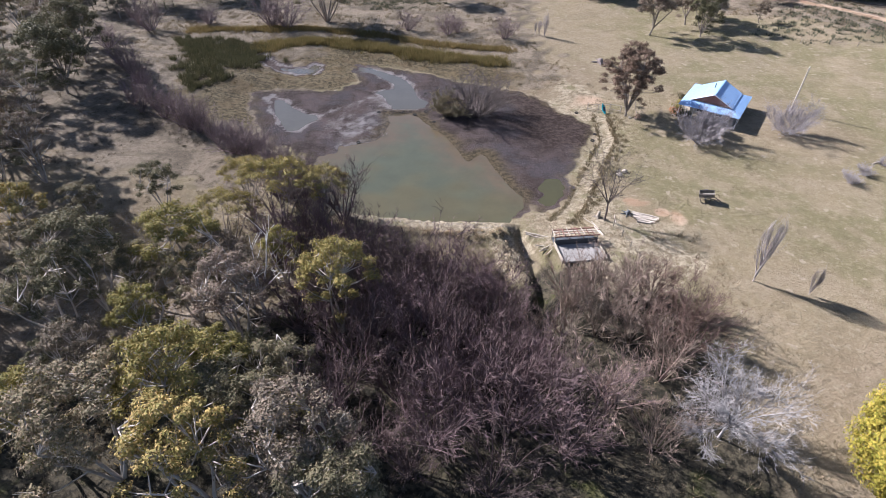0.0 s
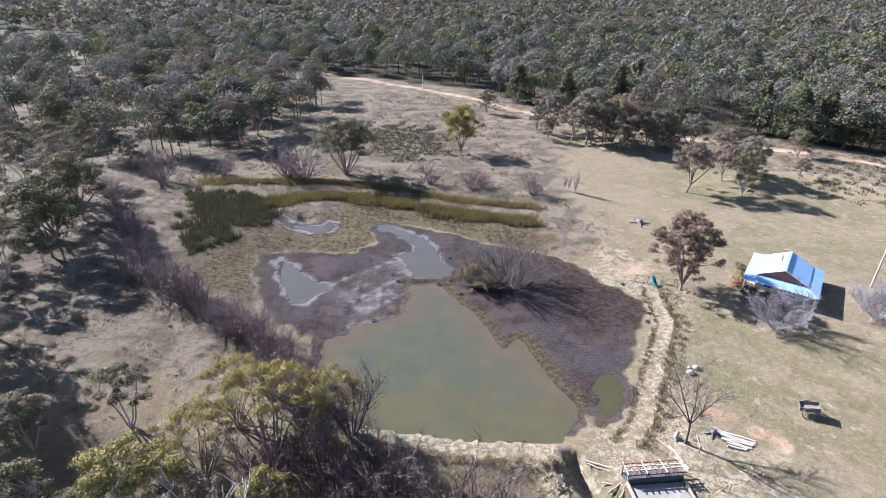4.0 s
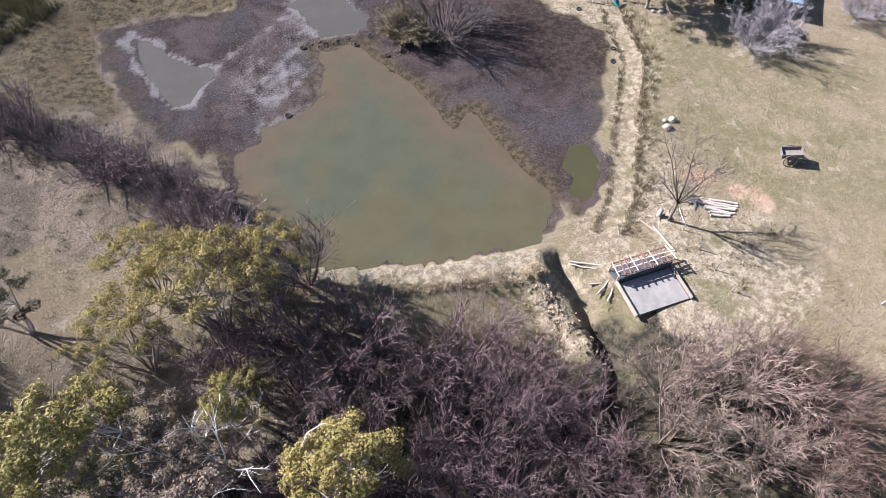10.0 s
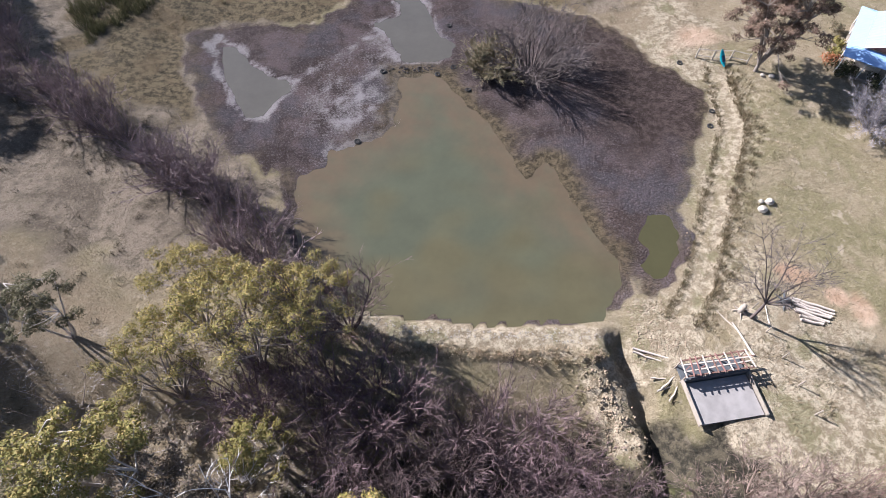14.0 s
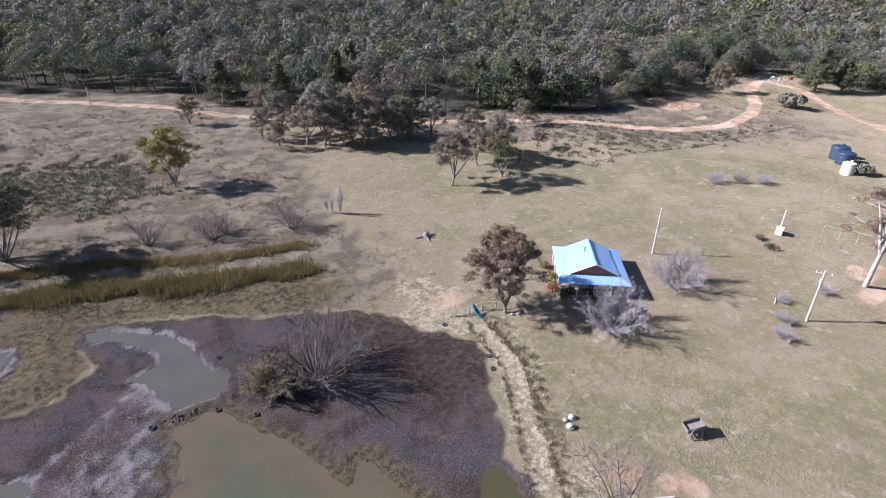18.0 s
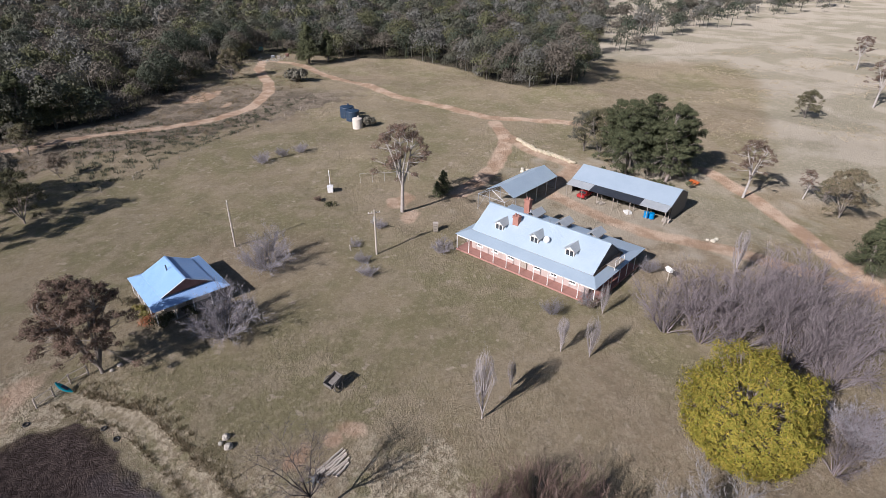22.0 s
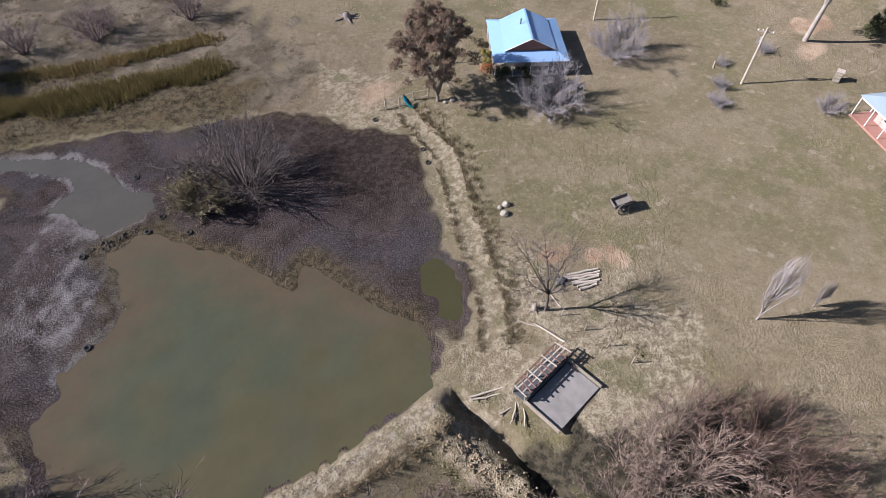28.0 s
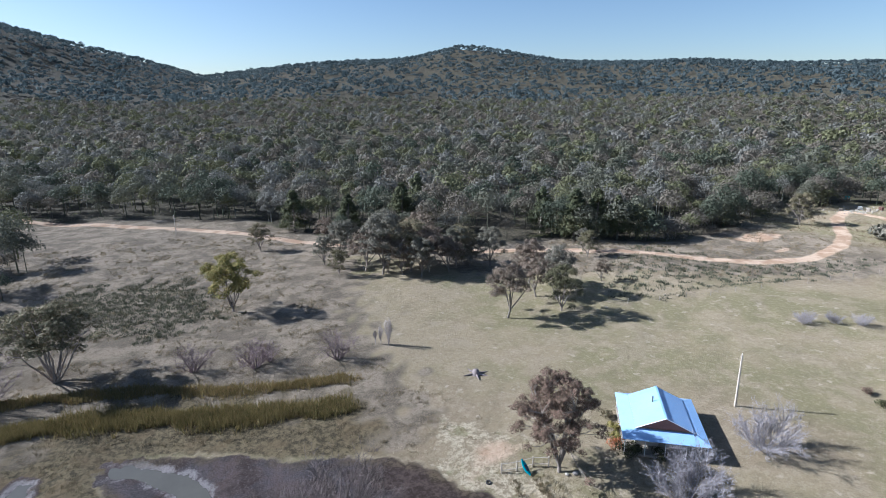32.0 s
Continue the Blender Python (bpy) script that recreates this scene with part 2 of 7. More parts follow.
STREAM = [(-32.1, 87.9), (-31.4, 83.9), (-28.8, 79.2), (-25.3, 75.7), (-20.7, 73.9), (-17.1, 74.5), (-16.9, 78.7), (-18.3, 79.1), (-19.3, 77.1), (-22.3, 77.2), (-26.1, 79.1), (-29.1, 82.9), (-30.9, 87.9)]
PUDDLE = [(22.7, 32.7), (24.4, 32.5), (25.0, 30.5), (24.2, 27.9), (22.4, 25.8), (21.0, 25.6), (20.4, 26.6), (21.6, 28.7), (20.8, 30.1)]
MUD = [(16, 21.5), (18.6, 24.5), (20.5, 23.5), (23.5, 26.5), (25.6, 31), (28.2, 36.0), (32.4, 43.5), (34.8, 49.6), (33.2, 52.5), (30.1, 55.4), (28.2, 60.1), (25.5, 63.4), (21.5, 66.0), (17.1, 68.0), (10.9, 70.5), (6.2, 73.9), (1.1, 76.5), (-6, 79), (-10, 77), (-8.5, 70), (-12.5, 65), (-19.6, 66.0), (-24.5, 65.5), (-28.2, 63.2), (-27.0, 56.3), (-23.6, 48.7), (-20.4, 44.0), (-16.5, 41.0), (-13.9, 38.3), (-12.5, 31), (-8.5, 24.2), (4, 21.6)]
DAM = [(-14, 26.5), (-8, 23.2), (-2, 21.1), (6, 20.0), (14.6, 19.3)]
CHANNEL = [(15.9, 21.6), (16.2, 19.5), (16.6, 17.6), (17.3, 14.5), (17.9, 11.7), (17.8, 8.2), (16.0, 4.0), (14, -4)]
REED_BAND = [(-31.7, 88.8), (-23.1, 90.0), (-13.8, 89.5), (-4.3, 86.4), (4.8, 82.3), (12.3, 80.1), (21.6, 77.6)]
REED_BACK = [(-49.4, 96.7), (-34.3, 98.6), (-19.7, 98.6), (-4.4, 94.8), (5.4, 89.7), (13.5, 87.4), (24.6, 85.2)]
STRIP = [(36.4, 53.6), (35.2, 44.0), (31.0, 36.0), (28.0, 30.4), (24.8, 24.2), (21.5, 20.5)]
FOREST = [(-150, 330), (-59, 252), (-37, 246), (-11, 239), (22, 218), (40, 186), (51, 172), (83, 147), (106, 141), (121, 131), (139, 122), (170, 131), (212, 138), (249, 138), (243, 98), (245, 66), (221, 35), (196, 12), (205, -5), (265, -12), (370, -25), (900, -60), (4000, -500), (4000, 4000), (-4000, 4000), (-900, 700)]
WOOD_W = [(-44, 126), (-56, 112), (-84, 104), (-130, 120), (-230, 200), (-190, 330), (-140, 330), (-58, 226), (-34, 190), (-36, 150)]
ROADS = [
    [(-60, 262), (-10.7, 224.8), (20.8, 196.8), (35.8, 177.8), (49.7, 162.8), (75, 145), (103.5, 127.6), (124.5, 109), (138.5, 97), (152.5, 93), (170, 96), (181.7, 101.5), (208, 119), (228, 127.5)],
    [(228, 128), (220.2, 104.3), (193.4, 75.1), (179.3, 58.1), (168.4, 38.3), (159.0, 21.2), (157.6, -12)],
    [(154, 19), (140, 14.5), (133.4, 13.7), (116.4, 14.6), (107.0, 17.1), (100, 20)],
    [(143, 15.5), (126.3, 6.4), (119, -3), (104, 3), (94, -8), (89.5, -14), (85.6, -26.7), (81.7, -34.9), (75.9, -43.8)],
    [(124, -31), (109.2, -37.3), (97.2, -40.5), (87.2, -42.2), (77.7, -45.2), (50, -55)],
]


def inside_distance(X, Y, poly):
    """Signed distance to a closed outline: negative inside."""
    d2 = np.full(X.shape, 1e12)
    odd = np.zeros(X.shape, bool)
    for (ax, ay), (bx, by) in zip(poly, poly[1:] + poly[:1]):
        ex, ey = bx - ax, by - ay
        k = np.clip(((X - ax) * ex + (Y - ay) * ey) / (ex * ex + ey * ey), 0, 1)
        d2 = np.minimum(d2, (X - ax - k * ex) ** 2 + (Y - ay - k * ey) ** 2)
        cross = (ay > Y) != (by > Y)
        with np.errstate(divide="ignore", invalid="ignore"):
            xi = ax + (Y - ay) * ex / (ey if ey else 1e-9)
        odd ^= cross & (X < xi)
    return np.where(odd, -1, 1) * np.sqrt(d2)


def line_distance(X, Y, line):
    d2 = np.full(X.shape, 1e12)
    for (ax, ay), (bx, by) in zip(line, line[1:]):
        ex, ey = bx - ax, by - ay
        k = np.clip(((X - ax) * ex + (Y - ay) * ey) / (ex * ex + ey * ey), 0, 1)
        d2 = np.minimum(d2, (X - ax - k * ex) ** 2 + (Y - ay - k * ey) ** 2)
    return np.sqrt(d2)


def ease(a, b, v):
    k = np.clip((v - a) / (b - a), 0, 1)
    return k * k * (3 - 2 * k)


def lumps(X, Y, size, seed):
    """Smooth cheap noise about -1 to 1, by summed waves."""
    r = np.random.RandomState(seed)
    v = np.zeros(X.shape)
    for i in range(9):
        a, f, p = r.uniform(0, 6.28), r.uniform(0.6, 1.7) * 6.28 / size, r.uniform(0, 6.28)
        v += np.sin((X * math.cos(a) + Y * math.sin(a)) * f + p)
    return v / 3.2


def land(X, Y):
    """Height of the ground, and its distances to water and mud."""
    X, Y = np.asarray(X, float), np.asarray(Y, float)
    wob = 0.35 * lumps(X, Y, 2.6, 3) + 0.12 * lumps(X, Y, 0.9, 4)
    w = np.minimum.reduce([inside_distance(X, Y, p) for p in (WATER, POOL_N, POOL_W, STREAM, PUDDLE)]) + wob * 0.8
    m = inside_distance(X, Y, MUD) + wob
    zmud = np.clip(0.09 * w, -0.5, 0.28)
    bank = 0.28 + 0.75 * ease(0, 7, m) + 0.5 * ease(6, 30, m) + 0.012 * np.clip(X - 40, 0, 70)
    z = np.where(m < 0, zmud, np.minimum(bank, zmud + 0.3 * np.maximum(m, 0)))
    z = np.minimum(z, 0.03 + 0.13 * np.maximum(w, 0))
    z = np.where(w < 0, np.clip(0.12 * w, -0.6, 0), z)
    z = z + 0.06 * np.clip(-X - 22, 0, 80) * ease(18, 30, Y) * (1 - ease(70, 95, Y))
    # below the dam the land falls away
    fall = (1 - ease(11.5, 20.2, Y + 0.10 * np.clip(X, -30, 0))) * (1 - ease(10, 24, X)) * ease(-60, -25, X)
    z = z * (1 - fall) + (-2.0 + 0.02 * np.clip(-Y, 0, 60)) * fall
    dam = line_distance(X, Y, DAM)
    z = np.where((w > 0.1) | (m > 0), np.maximum(z, 0.75 * (1 - ease(0.6, 3.4, dam)) + np.minimum(z, 0)), z)
    ch = line_distance(X, Y, CHANNEL) + 0.25 * wob
    z = z - (1.5 * (1 - ease(0.35, 1.3, ch))) * ease(20.8, 19.0, Y)
    z = z + 0.85 * np.exp(-(line_distance(X, Y, [(13.4, 18.0), (14.2, 14.5), (15.2, 10.6)]) / 1.0) ** 2) * (0.8 + 0.5 * lumps(X, Y, 1.6, 15))
    # far woods and ranges
    f = inside_distance(X, Y, FOREST)
    deep = np.clip(-f, 0, 5000)
    r = np.hypot(X, Y)
    az = np.degrees(np.arctan2(X, Y))
    z = z + 24 * ease(20, 750, deep)
    peak = np.interp(az, [-60, -30, -14, -5, 2.5, 10, 27, 37, 46, 57, 63, 75, 88, 105, 180], [110, 225, 285, 175, 100, 140, 196, 150, 148, 118, 108, 90, 40, 5, 0])
    peak = np.where(az < -60, 60, peak)
    z = z + peak * ease(900, 2300, r) + 0.05 * peak * lumps(X, Y, 700, 8) * ease(700, 1400, r)
    grow = ease(20, 60, m)
    z = z + (0.10 * lumps(X, Y, 9, 11) + 0.5 * lumps(X, Y, 45, 12) * ease(60, 150, r)) * ease(3, 12, m) * np.maximum(0.3, grow)
    return z, w, m


def height(x, y):
    return float(land(np.array([x]), np.array([y]))[0][0])


def spread(lo, hi, step, far, far_step=1.3, reach=255):
    inner = list(np.arange(lo, hi + step / 2, step)) + list(np.arange(hi + far_step, reach, far_step))
    out, s, v = [], far_step, reach
    while v < far:
        s *= 1.13
        v += s
        out.append(v)
    back, s, v = [], step, lo
    while v > -far:
        s *= 1.13
        v -= s
        back.append(v)
    return np.array(back[::-1] + inner + out)


gx, gy = spread(-62, 104, 0.6, 4300), spread(-42, 108, 0.6, 4300)
GX, GY = np.meshgrid(gx, gy)
GZ, GW, GM = land(GX, GY)


def mesh_from(name, co, faces, mats):
    """Mesh from arrays; faces: an (n, 3) or (n, 4) array."""
    me = bpy.data.meshes.new(name)
    co, faces = np.asarray(co, np.float32), np.asarray(faces, np.int32)
    n, k = faces.shape
    me.vertices.add(len(co))
    me.vertices.foreach_set("co", co.ravel())
    me.loops.add(n * k)
    me.loops.foreach_set("vertex_index", faces.ravel())
    me.polygons.add(n)
    me.polygons.foreach_set("loop_start", np.arange(0, n * k, k, dtype=np.int32))
    for m in mats if isinstance(mats, (list, tuple)) else [mats]:
        me.materials.append(m)
    me.update(calc_edges=True)
    return me


ny, nx = GX.shape
idx = np.arange(nx * ny).reshape(ny, nx)
quads = np.stack([idx[:-1, :-1], idx[:-1, 1:], idx[1:, 1:], idx[1:, :-1]], -1).reshape(-1, 4)


def masks():
    X, Y = GX, GY
    mud = 1 - ease(-2.0, 1.4, GM + 0.5 * lumps(X, Y, 5, 22))
    soft = lumps(X, Y, 6, 21)
    road = np.zeros(X.shape)
    for i, line in enumerate(ROADS):
        d = line_distance(X, Y, line)
        road = np.maximum(road, (1.0, 0.95, 0.9, 0.72, 0.8)[i] * (1 - ease(1.1, 3.0, d + 0.2 * soft)))
    for cx, cy, rx, ry in ((33.2, 25.2, 1.5, 0.9), (93, 30.5, 5, 2.2), (36.5, 22.0, 1.4, 1.4)):
        road = np.maximum(road, 1 - ease(0.5, 1.3, np.hypot((X - cx) / rx, (Y - cy) / ry) + 0.3 * soft))
    road = np.maximum(road, 1 - ease(0.5, 1.4, np.hypot((X - 161) / 9, (Y - 115) / 4.0) + 0.3 * soft))
    for cx, cy, rx, ry in ((34, 24.5, 2.6, 1.2), (38, 21, 1.6, 2.2), (88, 27, 5, 2), (35, 58.5, 4.5, 2.8), (155, 103, 4, 2), (96, 30, 5, 2)):
        road = np.maximum(road, 0.72 * (1 - ease(0.3, 1.4, np.hypot((X - cx) / rx, (Y - cy) / ry) + 0.35 * soft)))
    strip = line_distance(X, Y, STRIP) + 0.15 * soft
    pale = np.maximum(1 - ease(0.25, 0.9, np.abs(strip - 0.95)), 0.5 * (1 - ease(2.0, 4.2, strip + 0.5 * soft)))
    pale = np.maximum(pale, 1 - ease(0.8, 2.2, line_distance(X, Y, DAM)))
    pale = np.maximum(pale, 1 - ease(0.8, 1.8, line_distance(X, Y, [(13.4, 18.0), (14.2, 14.5), (15.2, 10.6)])))
    for cx, cy, rx, ry in ((34, 60, 6, 8), (20, 18.5, 5, 4), (-40, 78, 2.5, 12), (30, 14, 9, 9), (28, 24, 5, 5), (14.5, 14.5, 2, 4)):
        pale = np.maximum(pale, 0.85 * (1 - ease(0.5, 1.3, np.hypot((X - cx) / rx, (Y - cy) / ry) + 0.25 * soft)))
    pale = np.maximum(pale, 0.55 * ease(-0.5, 1.5, GM) * (1 - ease(4, 10, GM)) * ease(18, 26, X) * (1 - ease(58, 66, Y)))
    rough = ease(86, 98, Y + 3 * soft) * (1 - ease(22, 40, X - 0.25 * (Y - 95) + 4 * soft))
    rough = np.maximum(rough, ease(-0.5, 2, GM) * ease(60, 70, Y + 3 * soft) * (1 - ease(26, 40, X + 3 * soft)))
    rough = np.maximum(rough, ease(-10, -20, X + 3 * soft) * ease(10, 30, Y + X * 0.3 + 3 * soft))
    rough = np.maximum(rough, ease(100, 112, Y + 0.55 * (X - 100) + 3 * soft) * ease(55, 70, X) * (1 - ease(150, 210, X)))
    rough = np.maximum(rough, (1 - ease(0, 22, Y + 4 * soft)) * (1 - ease(20, 40, X + 4 * soft)))
    plain = ease(0, 30, -(Y + 0.25 * (X - 60) + 14)) * ease(92, 125, X) + ease(225, 300, X) * ease(20, -10, Y)
    plain = np.maximum(plain, 0.6 * (1 - ease(0.6, 1.4, np.hypot((X - 104) / 26, (Y + 14) / 34) + 0.2 * soft)))
    white = 0.8 * (1 - ease(0.0, 0.9, np.abs(GW - 0.3) + 0.25 * soft)) * ease(8, 2, X) * ease(38, 44, Y)
    silt = np.exp(-((X + 7.5) / 6.5) ** 2 - ((Y - 49.5) / 7.0) ** 2) + 0.7 * np.exp(-((X + 3.5) / 2.5) ** 2 - ((Y - 60) / 7.0) ** 2) + 0.6 * np.exp(-(line_distance(X, Y, [(-14, 54.5), (-9, 58), (-5, 62)]) / 0.9) ** 2)
    white = np.maximum(white, np.clip(silt, 0, 1) * (0.55 + 0.2 * lumps(X, Y, 3, 23) + 0.2 * lumps(X, Y, 1.2, 24)))
    mud = np.maximum(mud, 1 - ease(0.6, 1.8, GW + 0.4 * soft))
    mud = mud * ease(1.0, 2.3, line_distance(X, Y, DAM)) * (1 - ease(12.5, 14.5, X) * (1 - ease(21.5, 23.5, Y)))
    wet = ease(-14, 2, X) * ease(23, 30, Y) * (1 - ease(0.2, 4.2, inside_distance(X, Y, WATER) + 0.9 * soft)) + 0.8 * (1 - ease(-2.5, 0.8, np.abs(GM + 1.0) - 1.2 + 0.6 * soft))
    wet = np.clip(wet, 0, 1)
    # Darker ground tone below the dam and within the forest outline.
    tree_ground = (1 - ease(9, 17, Y - 0.5 * np.clip(X + 6, -30, 0) + 1.5 * soft)) * (1 - ease(26, 40, X + 0.5 * soft)) * ease(-70, -50, X)
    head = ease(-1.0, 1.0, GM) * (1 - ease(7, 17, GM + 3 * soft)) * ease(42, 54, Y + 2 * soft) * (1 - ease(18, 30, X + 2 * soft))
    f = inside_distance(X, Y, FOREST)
    tree_ground = np.maximum(tree_ground, ease(6, -6, f))
    return np.stack([mud, road, pale, np.ones(X.shape)], -1), np.stack([np.clip(rough, 0, 1), np.clip(plain, 0, 1), np.clip(white, 0, 1), np.ones(X.shape)], -1), np.stack([tree_ground, wet, ease(14, 27, X + 1.5 * soft) * ease(34, 47, Y + 1.5 * soft), np.ones(X.shape)], -1), np.stack([head, head, head, np.ones(X.shape)], -1)


def ground_material():
    m = bpy.data.materials.new("open_ground")
    m.use_nodes = True
    nt = m.node_tree
    b = nt.nodes["Principled BSDF"]
    b.inputs["Roughness"].default_value = 0.95
    b.inputs["Specular IOR Level"].default_value = 0.12
    b.inputs["Diffuse Roughness"].default_value = 0.45
    tc = nt.nodes.new("ShaderNodeTexCoord")

    def noi(scale, detail=6.0, rough=0.6):
        n = node(nt, "ShaderNodeTexNoise", Scale=scale, Detail=detail, Roughness=rough)
        nt.links.new(tc.outputs["Object"], n.inputs["Vector"])
        return n.outputs["Fac"]

    def ramp(fac, a, c, lo=0.35, hi=0.65):
        r = nt.nodes.new("ShaderNodeMapRange")
        r.interpolation_type = "SMOOTHSTEP"
        r.inputs["From Min"].default_value, r.inputs["From Max"].default_value = lo, hi
        nt.links.new(fac, r.inputs["Value"])
        return mix(r.outputs[0], a, c)

    def mix(fac, a, c):
        x = nt.nodes.new("ShaderNodeMix")
        x.data_type = "RGBA"
        nt.links.new(fac, x.inputs["Factor"])
        for sock, v in (("A", a), ("B", c)):
            if isinstance(v, tuple):
                x.inputs[sock].default_value = (*v, 1)
            else:
                nt.links.new(v, x.inputs[sock])
        return x.outputs["Result"]

    def mask(attr, ch, ragged=0.5, nz=None, soft=0.4):
        a = nt.nodes.new("ShaderNodeAttribute")
        a.attribute_name = attr
        s = nt.nodes.new("ShaderNodeSeparateColor")
        nt.links.new(a.outputs["Color"], s.inputs[0])
        k = nt.nodes.new("ShaderNodeMath")
        k.operation = "MULTIPLY_ADD"
        k.inputs[1].default_value = ragged
        nt.links.new(nz, k.inputs[0])
        nt.links.new(s.outputs[ch], k.inputs[2])
        r = nt.nodes.new("ShaderNodeMapRange")
        r.interpolation_type = "SMOOTHSTEP"
        r.inputs["From Min"].default_value, r.inputs["From Max"].default_value = 0.55 - soft / 2 + ragged * 0.5, 0.55 + soft / 2 + ragged * 0.5
        nt.links.new(k.outputs[0], r.inputs["Value"])
        return r.outputs[0]

    big, mid, fine, grain, clump, grit = noi(0.035), noi(0.22, 8), noi(1.4, 8, 0.7), noi(4.5, 6, 0.8), noi(0.9, 10, 0.8), noi(9.0, 3, 0.7)
    col = ramp(big, (0.208, 0.184, 0.100), (0.288, 0.234, 0.152), 0.42, 0.58)
    wide_patch = noi(0.016, 4)
    col = mix(ramp2(nt, wide_patch, 0.50, 0.60, 0.55), col, (0.225, 0.172, 0.12))
    col = mix(ramp2(nt, mid, 0.46, 0.60, 0.55), col, (0.33, 0.268, 0.19))
    col = mix(ramp2(nt, noi(0.6, 5, 0.5), 0.62, 0.70, 0.7), col, (0.43, 0.36, 0.28))
    col = mix(ramp2(nt, fine, 0.50, 0.60, 0.4), col, (0.37, 0.315, 0.22))
    col = mix(ramp2(nt, clump, 0.49, 0.58, 0.28), col, (0.14, 0.115, 0.07))
    col = mix(ramp2(nt, grain, 0.50, 0.58, 0.3), col, (0.115, 0.095, 0.058))
    col = mix(ramp2(nt, grit, 0.54, 0.62, 0.28), col, (0.44, 0.37, 0.26))
    rough = ramp(mid, (0.15, 0.122, 0.090), (0.275, 0.225, 0.168), 0.42, 0.58)
    rough = mix(ramp2(nt, fine, 0.52, 0.58, 0.4), rough, (0.09, 0.075, 0.05))
    rough = mix(ramp2(nt, grain, 0.51, 0.58, 0.5), rough, (0.34, 0.285, 0.205))
    rough = mix(ramp2(nt, grit, 0.54, 0.60, 0.45), rough, (0.085, 0.07, 0.048))
    rough = mix(ramp2(nt, noi(0.45, 8, 0.75), 0.56, 0.62, 0.6), rough, (0.10, 0.085, 0.055))
    col = mix(mask("ground_b", "Red", 0.5, mid), col, rough)
    plain = ramp(big, (0.285, 0.256, 0.182), (0.40, 0.35, 0.272), 0.44, 0.56)
    plain = mix(ramp2(nt, fine, 0.5, 0.58, 0.5), plain, (0.42, 0.365, 0.285))
    col = mix(mask("ground_b", "Green", 0.3, mid), col, plain)
    # Very dark brown ground tone under the trees, with green patches.
    tree_floor = ramp(fine, (0.035, 0.032, 0.024), (0.105, 0.09, 0.062), 0.42, 0.58)
    tree_floor = mix(ramp2(nt, mid, 0.55, 0.7, 0.5), tree_floor, (0.12, 0.13, 0.038))
    col = mix(mask("ground_c", "Red", 0.4, mid), col, tree_floor)
    pale = ramp(fine, (0.26, 0.215, 0.148), (0.46, 0.395, 0.288), 0.42, 0.58)
    pale = mix(ramp2(nt, noi(0.3, 7, 0.65), 0.53, 0.62, 0.6), pale, (0.165, 0.16, 0.075))
    pale = mix(ramp2(nt, grain, 0.51, 0.57, 0.6), pale, (0.20, 0.155, 0.095))
    col = mix(mask("ground_a", "Blue", 0.6, fine), col, pale)
    dirt = ramp(mid, (0.37, 0.25, 0.165), (0.54, 0.405, 0.295), 0.40, 0.60)
    dirt = mix(ramp2(nt, grain, 0.52, 0.62, 0.45), dirt, (0.25, 0.18, 0.12))
    col = mix(mask("ground_a", "Green", 0.5, clump, 0.55), col, dirt)
    crack = nt.nodes.new("ShaderNodeTexVoronoi")
    crack.feature = "DISTANCE_TO_EDGE"
    crack.inputs["Scale"].default_value = 3.3
    warp = node(nt, "ShaderNodeTexNoise", Scale=0.9, Detail=3.0)
    nt.links.new(tc.outputs["Object"], warp.inputs["Vector"])
    shift = nt.nodes.new("ShaderNodeVectorMath")
    shift.operation = "MULTIPLY_ADD"
    shift.inputs[1].default_value = (0.9, 0.9, 0.0)
    nt.links.new(warp.outputs["Color"], shift.inputs[0])
    nt.links.new(tc.outputs["Object"], shift.inputs[2])
    nt.links.new(shift.outputs[0], crack.inputs["Vector"])
    mud = ramp(mid, (0.056, 0.041, 0.037), (0.135, 0.104, 0.100), 0.40, 0.60)
    mud = mix(ramp2(nt, big, 0.47, 0.57, 0.75), mud, (0.095, 0.068, 0.056))
    mud = mix(ramp2(nt, noi(0.13, 5), 0.48, 0.60, 0.7), mud, (0.088, 0.082, 0.092))
    mud = mix(ramp2(nt, clump, 0.48, 0.6, 0.4), mud, (0.135, 0.108, 0.112))
    mud = mix(ramp2(nt, grain, 0.52, 0.60, 0.55), mud, (0.20, 0.172, 0.17))
    mud = mix(ramp2(nt, crack.outputs["Distance"], 0.12, 0.0, 0.5), mud, (0.026, 0.020, 0.018))
    mud = mix(mask("ground_c", "Blue", 0.5, mid, 0.8), mud, ramp(fine, (0.044, 0.032, 0.027), (0.095, 0.070, 0.062), 0.40, 0.62))
    mud = mix(mask("ground_b", "Blue", 1.6, grain, 0.7), mud, (0.32, 0.295, 0.29))
    mud = mix(mask("ground_c", "Green", 0.6, mid, 1.1), mud, ramp(fine, (0.062, 0.050, 0.030), (0.15, 0.118, 0.072), 0.4, 0.6))
    sedge = ramp(fine, (0.062, 0.051, 0.031), (0.175, 0.140, 0.082), 0.38, 0.60)
    sedge = mix(ramp2(nt, mid, 0.5, 0.62, 0.6), sedge, (0.165, 0.122, 0.07))
    col = mix(mask("ground_d", "Red", 0.5, mid, 0.6), col, sedge)
    muddy = mask("ground_a", "Red", 0.7, fine, 0.35)
    col = mix(muddy, col, mud)
    nt.links.new(col, b.inputs["Base Color"])
    bp = nt.nodes.new("ShaderNodeBump")
    bp.inputs["Strength"].default_value, bp.inputs["Distance"].default_value = 1.0, 0.35
    hsum = nt.nodes.new("ShaderNodeMath")
    hsum.operation = "ADD"
